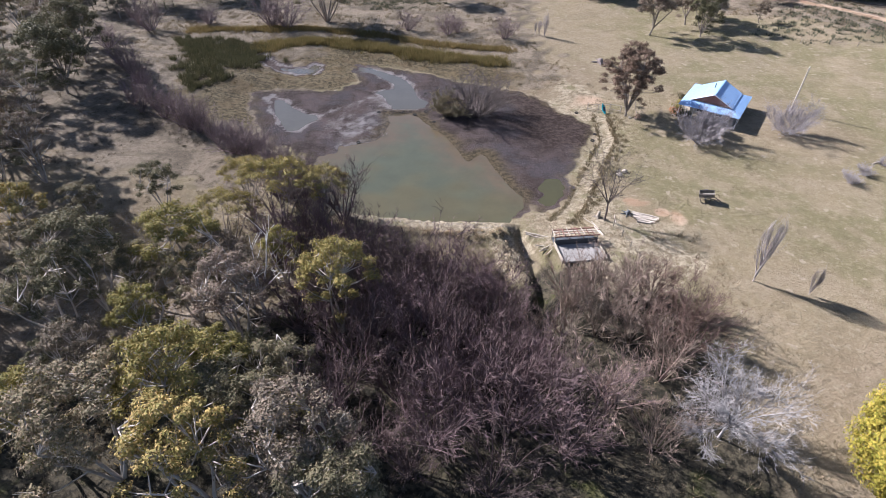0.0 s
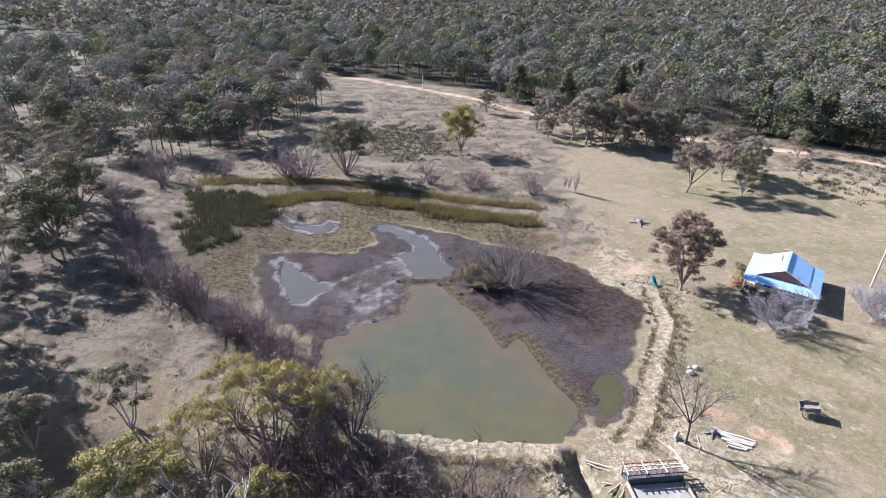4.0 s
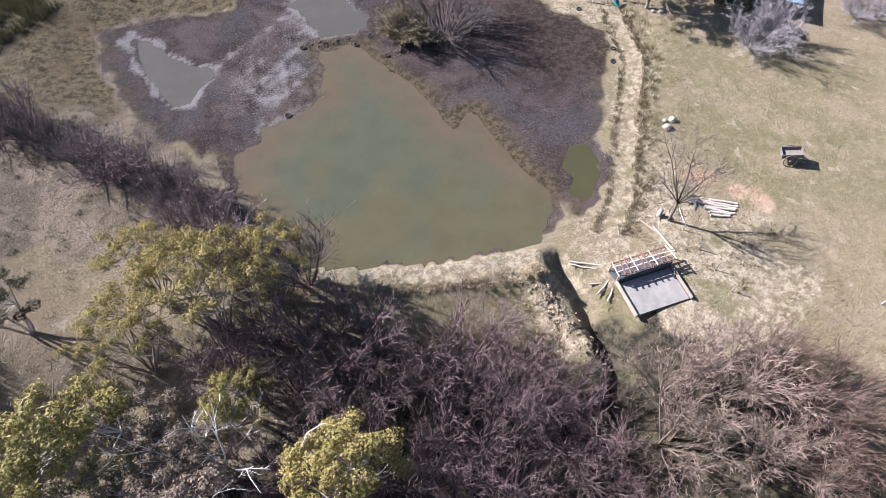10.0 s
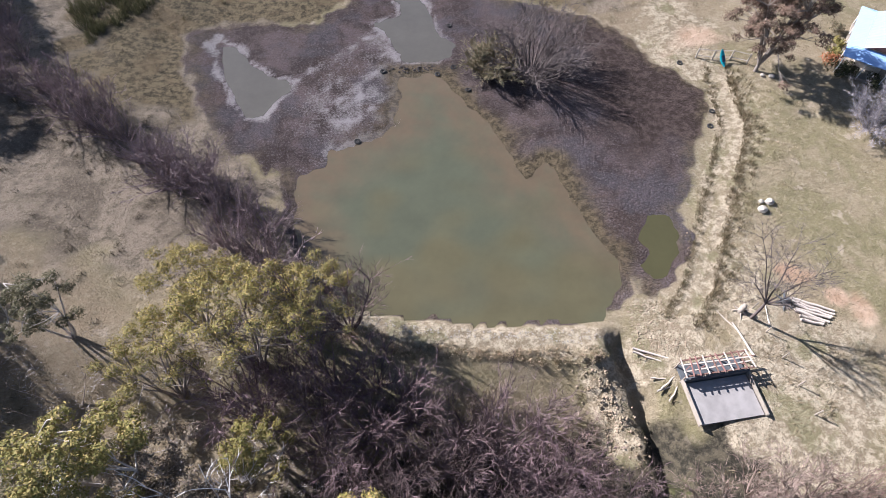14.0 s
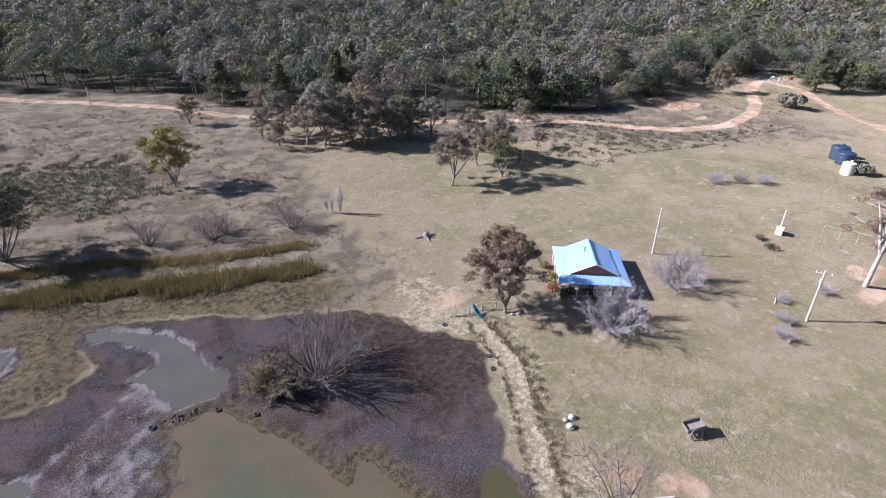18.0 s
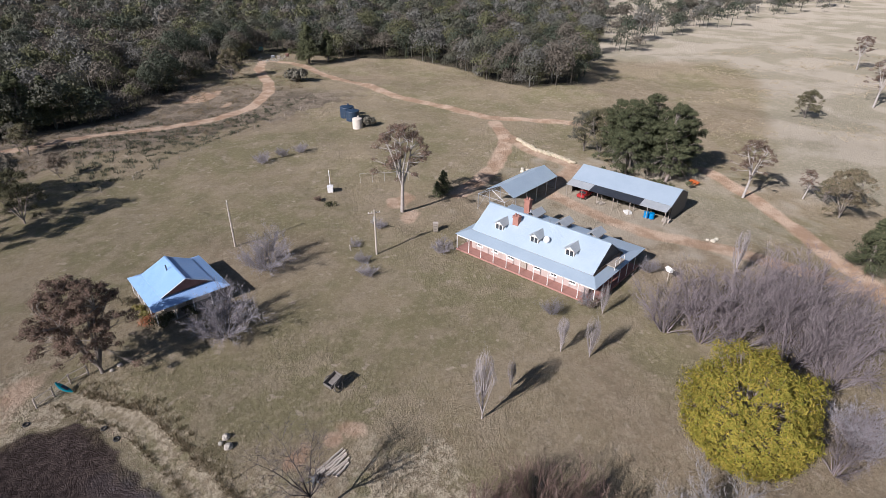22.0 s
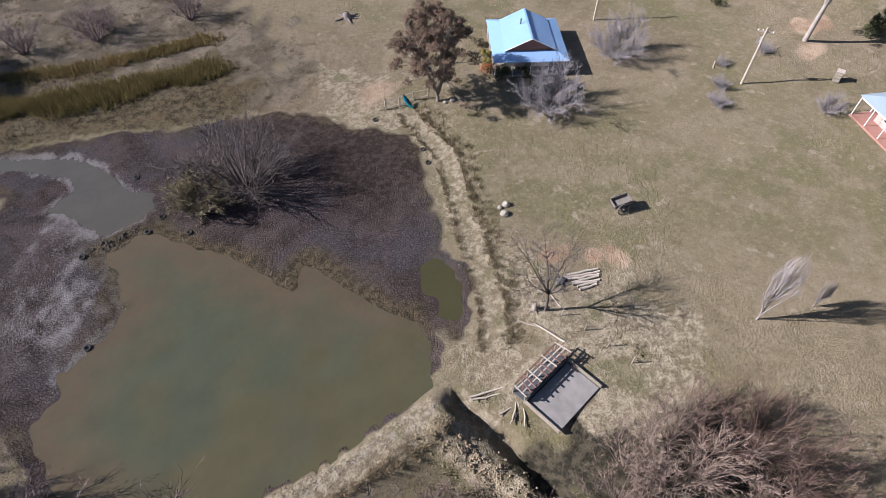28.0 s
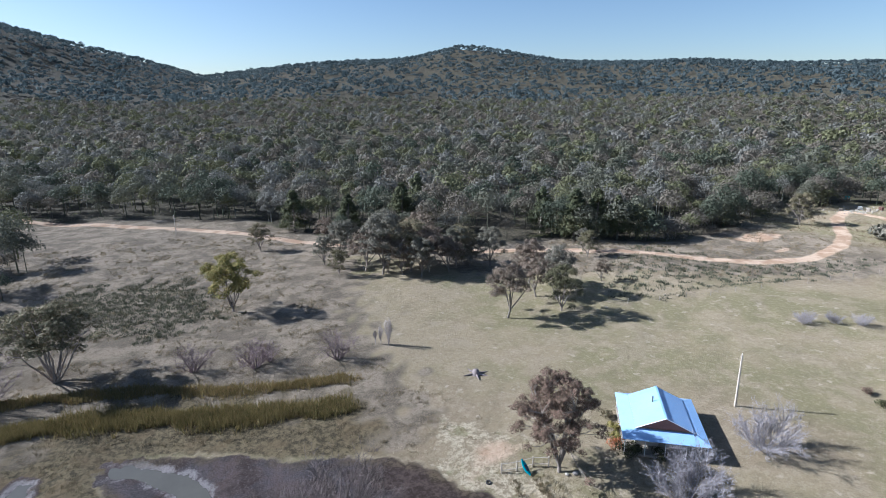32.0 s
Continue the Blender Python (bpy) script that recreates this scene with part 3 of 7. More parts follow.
    cr = nt.nodes.new("ShaderNodeMath")
    cr.operation = "MULTIPLY"
    nt.links.new(ramp2(nt, crack.outputs["Distance"], 0.0, 0.2, 0.5), cr.inputs[0])
    nt.links.new(muddy, cr.inputs[1])
    h2 = nt.nodes.new("ShaderNodeMath")
    h2.operation = "ADD"
    nt.links.new(fine, h2.inputs[0])
    nt.links.new(cr.outputs[0], h2.inputs[1])
    nt.links.new(h2.outputs[0], hsum.inputs[0])
    nt.links.new(grain, hsum.inputs[1])
    nt.links.new(hsum.outputs[0], bp.inputs["Height"])
    nt.links.new(bp.outputs[0], b.inputs["Normal"])
    return m


def ramp2(nt, fac, lo, hi, top):
    r = nt.nodes.new("ShaderNodeMapRange")
    r.interpolation_type = "SMOOTHSTEP"
    r.inputs["From Min"].default_value, r.inputs["From Max"].default_value = (lo, hi) if lo < hi else (hi, lo)
    r.inputs["To Min"].default_value, r.inputs["To Max"].default_value = (0, top) if lo < hi else (top, 0)
    nt.links.new(fac, r.inputs["Value"])
    return r.outputs[0]


GROUND = ground_material()
gme = mesh_from("ground", np.stack([GX, GY, GZ], -1).reshape(-1, 3), quads, GROUND)
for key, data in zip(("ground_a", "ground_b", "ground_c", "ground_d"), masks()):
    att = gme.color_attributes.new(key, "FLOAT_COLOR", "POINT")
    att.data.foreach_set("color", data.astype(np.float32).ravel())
gme.polygons.foreach_set("use_smooth", np.ones(len(gme.polygons), bool))
tagged(new("ground", gme), "dry winter paddock, cracked mud and bare tracks", "ground", kind="structure")

# water: one level sheet under the carved pools, browner where it is shallow
wx, wy = np.arange(-34, 27, 0.5), np.arange(18.5, 90, 0.5)
WX, WY = np.meshgrid(wx, wy)
WD = land(WX, WY)[1]
keep = WD < 0.9
wid = np.cumsum(keep.ravel()).reshape(keep.shape) - 1
cell = keep[:-1, :-1] & keep[:-1, 1:] & keep[1:, 1:] & keep[1:, :-1]
wq = np.stack([wid[:-1, :-1], wid[:-1, 1:], wid[1:, 1:], wid[1:, :-1]], -1)[cell]
WATER_MAT = surf("pond_water", (0.75, 0.75, 0.75), (1.0, 1.0, 1.0), 0.25, 0.06, 0.0, 1.5, spec=0.5)
wnt = WATER_MAT.node_tree
wb = wnt.nodes["Principled BSDF"]
wa = wnt.nodes.new("ShaderNodeAttribute")
wa.attribute_name = "bed"
wmix = wnt.nodes.new("ShaderNodeMix")
wmix.data_type = "RGBA"
wmix.blend_type = "MULTIPLY"
wmix.inputs["Factor"].default_value = 1.0
wnt.links.new(wb.inputs["Base Color"].links[0].from_socket, wmix.inputs["A"])
wnt.links.new(wa.outputs["Color"], wmix.inputs["B"])
wnt.links.new(wmix.outputs["Result"], wb.inputs["Base Color"])
wme = mesh_from("pond_water", np.stack([WX, WY, np.zeros(WX.shape)], -1)[keep], wq, WATER_MAT)


def bed_colour():
    """Murky green over the deep bed, brown silt by the shores, grey in the small pools."""
    main = inside_distance(WX, WY, WATER)
    shore = ease(-6.5, 0.5, main + 0.7 * lumps(WX, WY, 9, 31) + 0.25 * lumps(WX, WY, 3, 32)) * ease(22, 33, WY)
    col = np.zeros(WX.shape + (4,))
    col[..., 3] = 1
    grey = np.clip(0.5 + 0.5 * lumps(WX, WY, 4, 33), 0, 1)
    for c, (deep, silt, pool_a, pool_b, green) in enumerate(zip((0.074, 0.079, 0.050), (0.102, 0.078, 0.048), (0.082, 0.076, 0.062), (0.084, 0.078, 0.064), (0.062, 0.058, 0.026))):
        olive = (0.088, 0.080, 0.043)[c]
        v = deep + (olive - deep) * np.clip(ease(36, 24, WY + 2.5 * lumps(WX, WY, 7, 34)) + 0.35 * lumps(WX, WY, 6, 35), 0, 1)
        v = v + (silt - v) * np.clip(shore * (1 + 0.25 * lumps(WX, WY, 2.2, 36)), 0, 1)
        v = v * (1 + 0.03 * lumps(WX, WY, 5.0, 37) + 0.012 * lumps(WX + 0.6 * WY, WY, 1.3, 38))
        v = np.where(main > 1.2, pool_a + (pool_b - pool_a) * grey, v)
        col[..., c] = np.where(inside_distance(WX, WY, PUDDLE) < 1.2, green, v)
    return col


da = wme.color_attributes.new("bed", "FLOAT_COLOR", "POINT")
da.data.foreach_set("color", bed_colour()[keep].astype(np.float32).ravel())
tagged(new("water", wme), "still murky green pond water, brown in the shallows", "water", kind="structure")

# ---- plants: generators ----


class Geo:
    """Collects tubes and cards as arrays of quads."""

    def __init__(self):
        self.v, self.f = [], []

    def tube(self, pts, radii, n=4):
        base = len(self.v)
        for i, p in enumerate(pts):
            d = (pts[min(i + 1, len(pts) - 1)] - pts[max(i - 1, 0)]).normalized()
            s = d.orthogonal().normalized()
            t = d.cross(s)
            for j in range(n):
                a = 2 * math.pi * j / n
                self.v.append(p + (s * math.cos(a) + t * math.sin(a)) * radii[i])
        for i in range(len(pts) - 1):
            for j in range(n):
                k = base + i * n
                self.f.append((k + j, k + (j + 1) % n, k + n + (j + 1) % n, k + n + j))

    def blade(self, p, q, w, side):
        """A flat strip from p, w wide at its foot, that narrows to its tip q."""
        b = len(self.v)
        s = side * w
        self.v += [p - s, p + s, q]
        self.f.append((b, b + 1, b + 2))

    def leaf(self, p, n, r, rng, slim=0.55):
        """A card that faces about along n."""
        n = (n + Vector((rng.gauss(0, 0.35), rng.gauss(0, 0.35), rng.gauss(0, 0.35)))).normalized()
        u = Matrix.Rotation(rng.uniform(0, 6.283), 3, n) @ n.orthogonal().normalized()
        w = n.cross(u) * r * slim * 1.5
        u = u * r * 1.2
        b = len(self.v)
        self.v += [p - u, p + w, p + u * 0.9 - w * 0.35]
        self.f.append((b, b + 1, b + 2))

    def mesh(self, name, mat):
        return mesh_from(name, [tuple(p) for p in self.v], self.f, mat)


def grow(rng, p, d, length, steps, bend, up):
    pts = [p.copy()]
    d = d.normalized()
    for _ in range(steps):
        d = (d + Vector((rng.gauss(0, bend), rng.gauss(0, bend), rng.gauss(0, bend) + up))).normalized()
        p = p + d * (length / steps)
        pts.append(p.copy())
    return pts


def side_way(rng, d, angle):
    """A direction that leaves d by about that many degrees, any way round."""
    o = d.orthogonal().normalized()
    o = Matrix.Rotation(rng.uniform(0, 6.283), 3, d) @ o
    a = radians(angle * rng.uniform(0.7, 1.3))
    return (d * math.cos(a) + o * math.sin(a)).normalized()


def gum_tree(name, seed, h, wide, bark, leaf_mat, lobes=30, leaves=280, leaf=0.1, depth=0.45, stems=3, lobe=0.1, low=0.0, twiggy=0, fill=0.3):
    """A eucalypt: diverging stems, bare limbs, and a dome of separate leaf lobes; depth: how far the dome comes down, low: height of the fork."""
    rng = random.Random(seed)
    wood, crown = Geo(), Geo()
    r0 = 0.0165 * h
    fork = Vector((0, 0, -0.4))
    if low:
        bole = grow(rng, fork, Vector((rng.gauss(0, 0.08), rng.gauss(0, 0.08), 1)), h * low + 0.4, 4, 0.05, 0.02)
        wood.tube(bole, [r0 * (1.3 - 0.1 * i) for i in range(5)], 7)
        fork = bole[-1]
    limbs = []
    for k in range(stems):
        a = 6.283 * (k + rng.uniform(-0.3, 0.3)) / stems
        tilt = rng.uniform(0.25, 0.6) * wide / h
        d = Vector((math.cos(a) * tilt, math.sin(a) * tilt, 1))
        main = grow(rng, fork, d, (h - fork.z) * rng.uniform(0.66, 0.84), 6, 0.09, 0.04)
        wood.tube(main, [r0 * (0.85 - 0.11 * i) for i in range(7)], 5)
        limbs += main[2:]
    for k in range(lobes):
        a = 2.4 * k + rng.uniform(-0.5, 0.5)
        u = math.sqrt((k + 0.5) / lobes) * rng.uniform(0.8, 1.1)
        c = Vector((math.cos(a) * u * wide / 2, math.sin(a) * u * wide / 2, h * (0.92 - depth * u * u * rng.uniform(0.45, 1.2)) + rng.gauss(0, 0.03) * h))
        if rng.random() < fill:
            c = Vector((c.x * rng.uniform(0.35, 0.8), c.y * rng.uniform(0.35, 0.8), c.z * rng.uniform(0.68, 0.9)))
        near = min(limbs, key=lambda p: (p - c).length + 2.0 * max(0.0, p.z - c.z + 0.5))
        mid = near.lerp(c, 0.55) + Vector((rng.gauss(0, 0.15), rng.gauss(0, 0.15), rng.uniform(-0.3, 0.1)))
        wood.tube([near, mid, c], [r0 * 0.3, r0 * 0.19, r0 * 0.07], 4)
        size = wide * lobe * rng.uniform(0.62, 1.3)
        for _ in range(twiggy):
            d = side_way(rng, (c - mid).normalized(), 50)
            wood.tube([mid.lerp(c, rng.random()), c + d * size * rng.uniform(0.7, 1.5)], [0.022, 0.008], 3)
        for _ in range(int(leaves * rng.uniform(0.7, 1.2) * (size / (wide * lobe)) ** 1.6)):
            b, w = rng.uniform(0, 6.283), rng.uniform(-0.4, 1.0)
            f = math.sqrt(max(0.0, 1 - w * w))
            o = Vector((math.cos(b) * f, math.sin(b) * f, w))
            q = Vector((o.x, o.y, o.z * 0.72)) * size * rng.uniform(0.6, 1.12) * (1 + 0.25 * math.sin(3 * b + 5 * w + k))
            crown.leaf(c + q, (o + Vector((0, 0, 0.35))).normalized(), leaf * rng.uniform(0.55, 1.35), rng, 0.5)
    root = new(name)
    part("trunk", wood.mesh("trunk", bark), root)
    part("crown", crown.mesh("crown", leaf_mat), root)
    return root


def bare_tree(name, seed, h, wide, twig, form="bush", stems=6, n1=9, n2=8, n3=7, thick=1.0, spread_out=42):
    """A leafless tree or bush: stems, branches and fine twigs."""
    rng = random.Random(seed)
    wood, fine = Geo(), Geo()
    r0 = 0.011 * h * thick
    base = Vector((0, 0, -0.3))
    starts = []
    if form == "bush":
        for k in range(stems):
            a = 6.283 * (k + rng.uniform(-0.3, 0.3)) / stems
            t = rng.uniform(0.15, 0.75) * wide / h * 1.5
            starts.append((base + Vector((math.cos(a), math.sin(a), 0)) * 0.05 * wide, Vector((math.cos(a) * t, math.sin(a) * t, 1)), h * rng.uniform(0.7, 0.95)))
    elif form == "poplar":
        starts.append((base, Vector((0, 0, 1)), h))
        for k in range(stems):
            a = rng.uniform(0, 6.283)
            z = h * rng.uniform(0.04, 0.35)
            starts.append((Vector((0, 0, z)), Vector((math.cos(a) * 0.34, math.sin(a) * 0.34, 1)), (h - z) * rng.uniform(0.55, 0.85)))
    else:
        tr = grow(rng, base, Vector((0, 0, 1)), h * 0.28 + 0.3, 3, 0.05, 0.05)
        wood.tube(tr, [r0 * 1.8, r0 * 1.6, r0 * 1.45, r0 * 1.3], 6)
        for k in range(stems):
            a = 6.283 * (k + rng.uniform(-0.3, 0.3)) / stems
            t = rng.uniform(0.3, 1.0) * wide / h * 1.6
            starts.append((tr[-1], Vector((math.cos(a) * t, math.sin(a) * t, 1)), h * rng.uniform(0.5, 0.72)))
    narrow = 0.38 if form == "poplar" else 1.0
    for p, d, ln in starts:
        main = grow(rng, p, d, ln, 6, 0.07, 0.03 if form != "poplar" else 0.12)
        wood.tube(main, [r0 * (1 - 0.14 * i) for i in range(7)], 5)
        for _ in range(n1):
            i = rng.choice((1, 2, 2, 3, 3, 4, 4, 5, 5))
            q = main[i].lerp(main[i + 1], rng.random())
            dd = side_way(rng, (main[i + 1] - main[i]).normalized(), spread_out * narrow)
            br = grow(rng, q, dd, ln * rng.uniform(0.28, 0.48) * (0.6 + 0.4 * narrow), 3, 0.12, 0.10)
            wood.tube(br, [r0 * 0.34, r0 * 0.25, r0 * 0.17, r0 * 0.08], 3)
            for _ in range(n2):
                j = rng.randint(0, 2)
                q2 = br[j].lerp(br[j + 1], rng.random())
                d2 = side_way(rng, (br[j + 1] - br[j]).normalized(), 0.9 * spread_out * narrow)
                tw = grow(rng, q2, d2, ln * rng.uniform(0.12, 0.24), 2, 0.15, 0.08)
                w = 0.021 * thick * (0.5 + h / 14)
                fine.blade(tw[0], tw[1], w, d2.orthogonal().normalized())
                fine.blade(tw[1], tw[2], w * 0.8, d2.cross(d2.orthogonal()).normalized())
                for _ in range(n3):
                    d3 = side_way(rng, (tw[2] - tw[0]).normalized(), 35 * narrow)
                    q3 = tw[0].lerp(tw[2], rng.random())
                    fine.blade(q3, q3 + d3 * ln * rng.uniform(0.06, 0.13), w * 0.75, d3.orthogonal().normalized())
    if form == "poplar":
        for g in (wood, fine):
            for p in g.v:
                u = min(max(p.z / h, 0.0), 1.0)
                most = wide / 2 * min(0.15 + 2.0 * u, 1.0, 0.12 + 2.2 * (1.0 - u))
                r = math.hypot(p.x, p.y) + 1e-6
                k = most * math.tanh(r / most) / r
                p.x, p.y = p.x * k, p.y * k
    root = new(name)
    part("trunk", wood.mesh("trunk", twig), root)
    part("crown", fine.mesh("crown", twig), root)
    return root


def conifer(name, seed, h, wide, leaf_mat, tiers=12, dense=60, leaf=0.4, ball=False):
    """A conifer: trunk, whorls of boughs, needle sprays; ball: a dense rounded crown."""
    rng = random.Random(seed)
    wood, crown = Geo(), Geo()
    tr = grow(rng, Vector((0, 0, -0.4)), Vector((0, 0, 1)), h * 0.95, 6, 0.02, 0.05)
    wood.tube(tr, [0.03 * h * (1 - 0.15 * i) for i in range(7)], 6)
    if ball:
        n = dense * tiers
        for k in range(n):
            u = rng.uniform(-0.75, 1.0)
            a = rng.uniform(0, 6.283)
            s = math.sqrt(max(0, 1 - u * u))
            d = Vector((math.cos(a) * s, math.sin(a) * s, u))
            lump = 1 + 0.07 * math.sin(5 * a + 3 * u) + 0.06 * math.sin(9 * u + 2 * a) + 0.07 * math.sin(11 * a - 7 * u) * math.sin(13 * u + 4 * a)
            tip = Vector((d.x * wide / 2, d.y * wide / 2, h * 0.44 + d.z * h * 0.52)) * lump
            out = d.lerp(Vector((0, 0, 1)), 0.25).normalized()
            if k % 6 == 0:
                wood.tube([Vector((0, 0, h * 0.3)).lerp(tip, 0.3), tip], [0.05, 0.02], 3)
            for _ in range(22):
                o = Vector((rng.gauss(0, 0.22), rng.gauss(0, 0.22), rng.gauss(0, 0.12))) + out * rng.uniform(-0.5, 0.45)
                crown.leaf(tip - out * abs(rng.gauss(0, 0.3)) + o, (out + o * 1.5).normalized(), leaf * rng.uniform(0.6, 1.2), rng, 0.4)
    else:
        for k in range(tiers):
            z = h * (0.12 + 0.86 * k / tiers)
            reach = wide / 2 * (1 - (k / tiers) ** 1.6) * rng.uniform(0.8, 1.15) + 0.3
            for b in range(7):
                a = rng.uniform(0, 6.283)
                tip = Vector((math.cos(a) * reach, math.sin(a) * reach, z + reach * rng.uniform(0.05, 0.35)))
                wood.tube([Vector((0, 0, z)), tip], [0.06, 0.02], 3)
                for _ in range(dense):
                    k2 = rng.uniform(0.35, 1.05)
                    o = Vector((rng.gauss(0, 0.35), rng.gauss(0, 0.35), rng.gauss(0, 0.25))) * (0.5 + reach * 0.22)
                    crown.leaf(Vector((0, 0, z)).lerp(tip, k2) + o, (o + Vector((math.cos(a) * 0.3, math.sin(a) * 0.3, 0.35))).normalized(), leaf * rng.uniform(0.6, 1.3), rng, 0.5)
    root = new(name)
    part("trunk", wood.mesh("trunk", BARK), root)
    part("crown", crown.mesh("crown", leaf_mat), root)
    return root


def part(name, data, parent, label="", mat=None):
    """Links a mesh, or a bmesh with its material, as one part under a thing or a part."""
    if isinstance(data, bmesh.types.BMesh):
        me = bpy.data.meshes.new(name)
        data.to_mesh(me)
        data.free()
        me.materials.append(mat)
        data = me
    ob = new(name, data)
    ob.parent = parent
    if label:
        tagged(ob, label)
    return ob


def plant(kinds, spots, label, category, group="", rng=random.Random(5), sink=0.0, lo=0.85, hi=1.15, size=1.0, lean=0.0):
    """Sets copies of the kinds on the ground; spots: (x, y) or (x, y, size)."""
    for i, s in enumerate(spots):
        k = kinds[i % len(kinds)]
        f = (s[2] if len(s) > 2 else size) * rng.uniform(lo, hi)
        m = pose(s[0], s[1], height(s[0], s[1]) - sink, -lean, 0, 0) @ pose(0, 0, 0, 0, 0, rng.uniform(0, 360)) @ Matrix.Diagonal((f, f, f * rng.uniform(0.93, 1.07), 1))
        c = copy_thing(k, m)
        c.matrix_basis = m
        tagged(c, label if isinstance(label, str) else label[i % len(label)], category, group)


def drop_kinds(kinds):
    for k in kinds:
        for o in (*k.children_recursive, k):
            bpy.data.objects.remove(o)

# ---- trees, place by place ----
WIND_TWIG = surf("mauve_grey_twigs", (0.125, 0.105, 0.105), (0.26, 0.22, 0.218), 0.5, 0.8, 0, 9, vary=0.15, island=0.25)
DARK_STRAW = surf("matted_straw", (0.135, 0.118, 0.07), (0.26, 0.225, 0.14), 0.5, 0.85, 0, 9, island=0.3)
POPLAR_TWIG = surf("poplar_twigs", (0.25, 0.22, 0.21), (0.42, 0.38, 0.365), 0.5, 0.8, 0, 9, island=0.25)
MAUVE_TWIG = surf("mauve_twigs", (0.12, 0.09, 0.09), (0.265, 0.205, 0.20), 0.5, 0.8, 0, 9, vary=0.2, island=0.3)
SILVER_TWIG = surf("silver_twigs", (0.19, 0.176, 0.176), (0.37, 0.35, 0.345), 0.5, 0.75, 0, 9, island=0.2)
WILLOW_TWIG = surf("willow_twigs", (0.058, 0.046, 0.042), (0.16, 0.132, 0.12), 0.5, 0.8, 0, 9, island=0.3)
gums = [gum_tree("gum_tree", 1, 12, 8.2, PALE_BARK, LEAF_OLIVE, 48, 340, depth=0.55, stems=4, lobe=0.086, twiggy=3), gum_tree("gum_tree", 2, 12, 7.4, PALE_BARK, LEAF_OLIVE, 40, 340, depth=0.5, stems=4, lobe=0.088, twiggy=4), gum_tree("gum_tree", 3, 12, 8.4, PALE_BARK, LEAF_BROWN, 46, 300, depth=0.55, stems=5, lobe=0.086, twiggy=6)]
yellow = [gum_tree("gum_tree", 4, 12, 7.4, PALE_BARK, LEAF_YELLOW, 44, 340, depth=0.45, lobe=0.088, twiggy=3, fill=0.2), gum_tree("gum_tree", 5, 12, 7.0, PALE_BARK, LEAF_YELLOW, 38, 330, depth=0.52, stems=4, lobe=0.09, twiggy=3, fill=0.2)]
dam_gums = [gum_tree("gum_tree", s, 12, 12.4, BARK, LEAF_YELLOW, 58, 270, depth=0.26, stems=8, lobe=0.066, twiggy=9, fill=0.05) for s in (72, 73)]
greys = [gum_tree("gum_tree", 6, 12.5, 9.8, BARK, LEAF_GREY, 66, 190, 0.15, 0.62, 5, 0.09, 0.12, fill=0.4), gum_tree("gum_tree", 7, 12, 10.5, BARK, LEAF_OLIVE, 68, 190, 0.15, 0.7, 5, 0.09, 0.06, fill=0.4), gum_tree("gum_tree", 8, 12, 9.4, BARK, LEAF_BROWN, 62, 190, 0.15, 0.6, 5, 0.09, 0.15, fill=0.4)]
paddock = gum_tree("gum_tree", 9, 14, 12.4, BARK, LEAF_RUST, 200, 240, 0.115, 0.62, 9, 0.058, 0.06, 4, fill=0.45)
round_gum = gum_tree("gum_tree", 71, 12, 12.5, BARK, LEAF_OLIVE, 110, 220, 0.15, 0.46, 11, 0.075, twiggy=3, fill=0.4)
lone_yellow = gum_tree("gum_tree", 75, 10, 9.5, BARK, LEAF_YELLOW, 64, 210, 0.14, 0.55, 6, 0.09, 0.05, fill=0.35)
tall = gum_tree("gum_tree", 10, 18.5, 10.5, PALE_BARK, LEAF_RUST, 70, 105, 0.16, 0.5, 5, 0.075, 0.33, 6, fill=0.35)
measured = [(-29.5, 22.4, 0.72, 1), (-16, 3, 1.1, 2), (-9.3, -6.2, 0.85, 1), (-6.7, -14.7, 1.28, 2), (-32, 7.9, 1.15, 0), (-32.5, 2.6, 1.1, 1), (-22.6, -12.4, 1.25, 0), (-12.7, -10.7, 1.05, 0), (-19.5, 11, 0.82, 2), (-28, -4, 0.9, 2), (-3.2, -18.5, 1.1, 0)]
bright = [(-22.8, 10.6, 1.14), (-12.7, 11.9, 0.78), (-5.4, 4.2, 1.08), (-13.7, -15.6, 1.3), (-17.6, -9.1, 1.2), (-24.2, 0.6, 0.9), (-8.6, -11.2, 0.85), (-28.5, -10.5, 1.0)]
taken = [(x, y) for x, y, *_ in measured + bright]
infill = []
rg = random.Random(101)
for gx_ in range(9):
    for gy_ in range(7):
        x, y = -48 + 5.2 * gx_ + rg.uniform(-1.6, 1.6), -24 + 5.2 * gy_ + rg.uniform(-1.6, 1.6)
        if rg.random() < (0.6 if y > -5 else 0.12) and min(math.hypot(x - a, y - b) for a, b in taken) > 3.4 and not (x > -11 and y > -4):
            infill.append((x, y, rg.uniform(0.6, 0.92)))
for k in range(3):
    plant([gums[k]], [m[:3] for m in measured if m[3] == k], ("tall olive-leaved eucalypt with pale forked stems", "open-crowned eucalypt with pale limbs below the dam", "brown-leaved eucalypt with many bare pale twigs")[k], "tree", "eucalypts below the dam", random.Random(k + 1), lo=0.97, hi=1.03)
plant([gums[0], yellow[0], gums[2], gums[1]], infill + [(-46, 8, 0.9), (-50, 20, 0.9), (-47, 28, 0.9), (-40, 12, 0.9), (-38, 20, 0.6), (-43, 16, 0.8)], "olive-leaved eucalypt with a forked grey trunk below the dam", "tree", "eucalypts below the dam", random.Random(5))
plant(yellow, bright, "eucalypt with bright yellow-green foliage on bare branches", "tree", "eucalypts below the dam", random.Random(2), lo=0.97, hi=1.03)
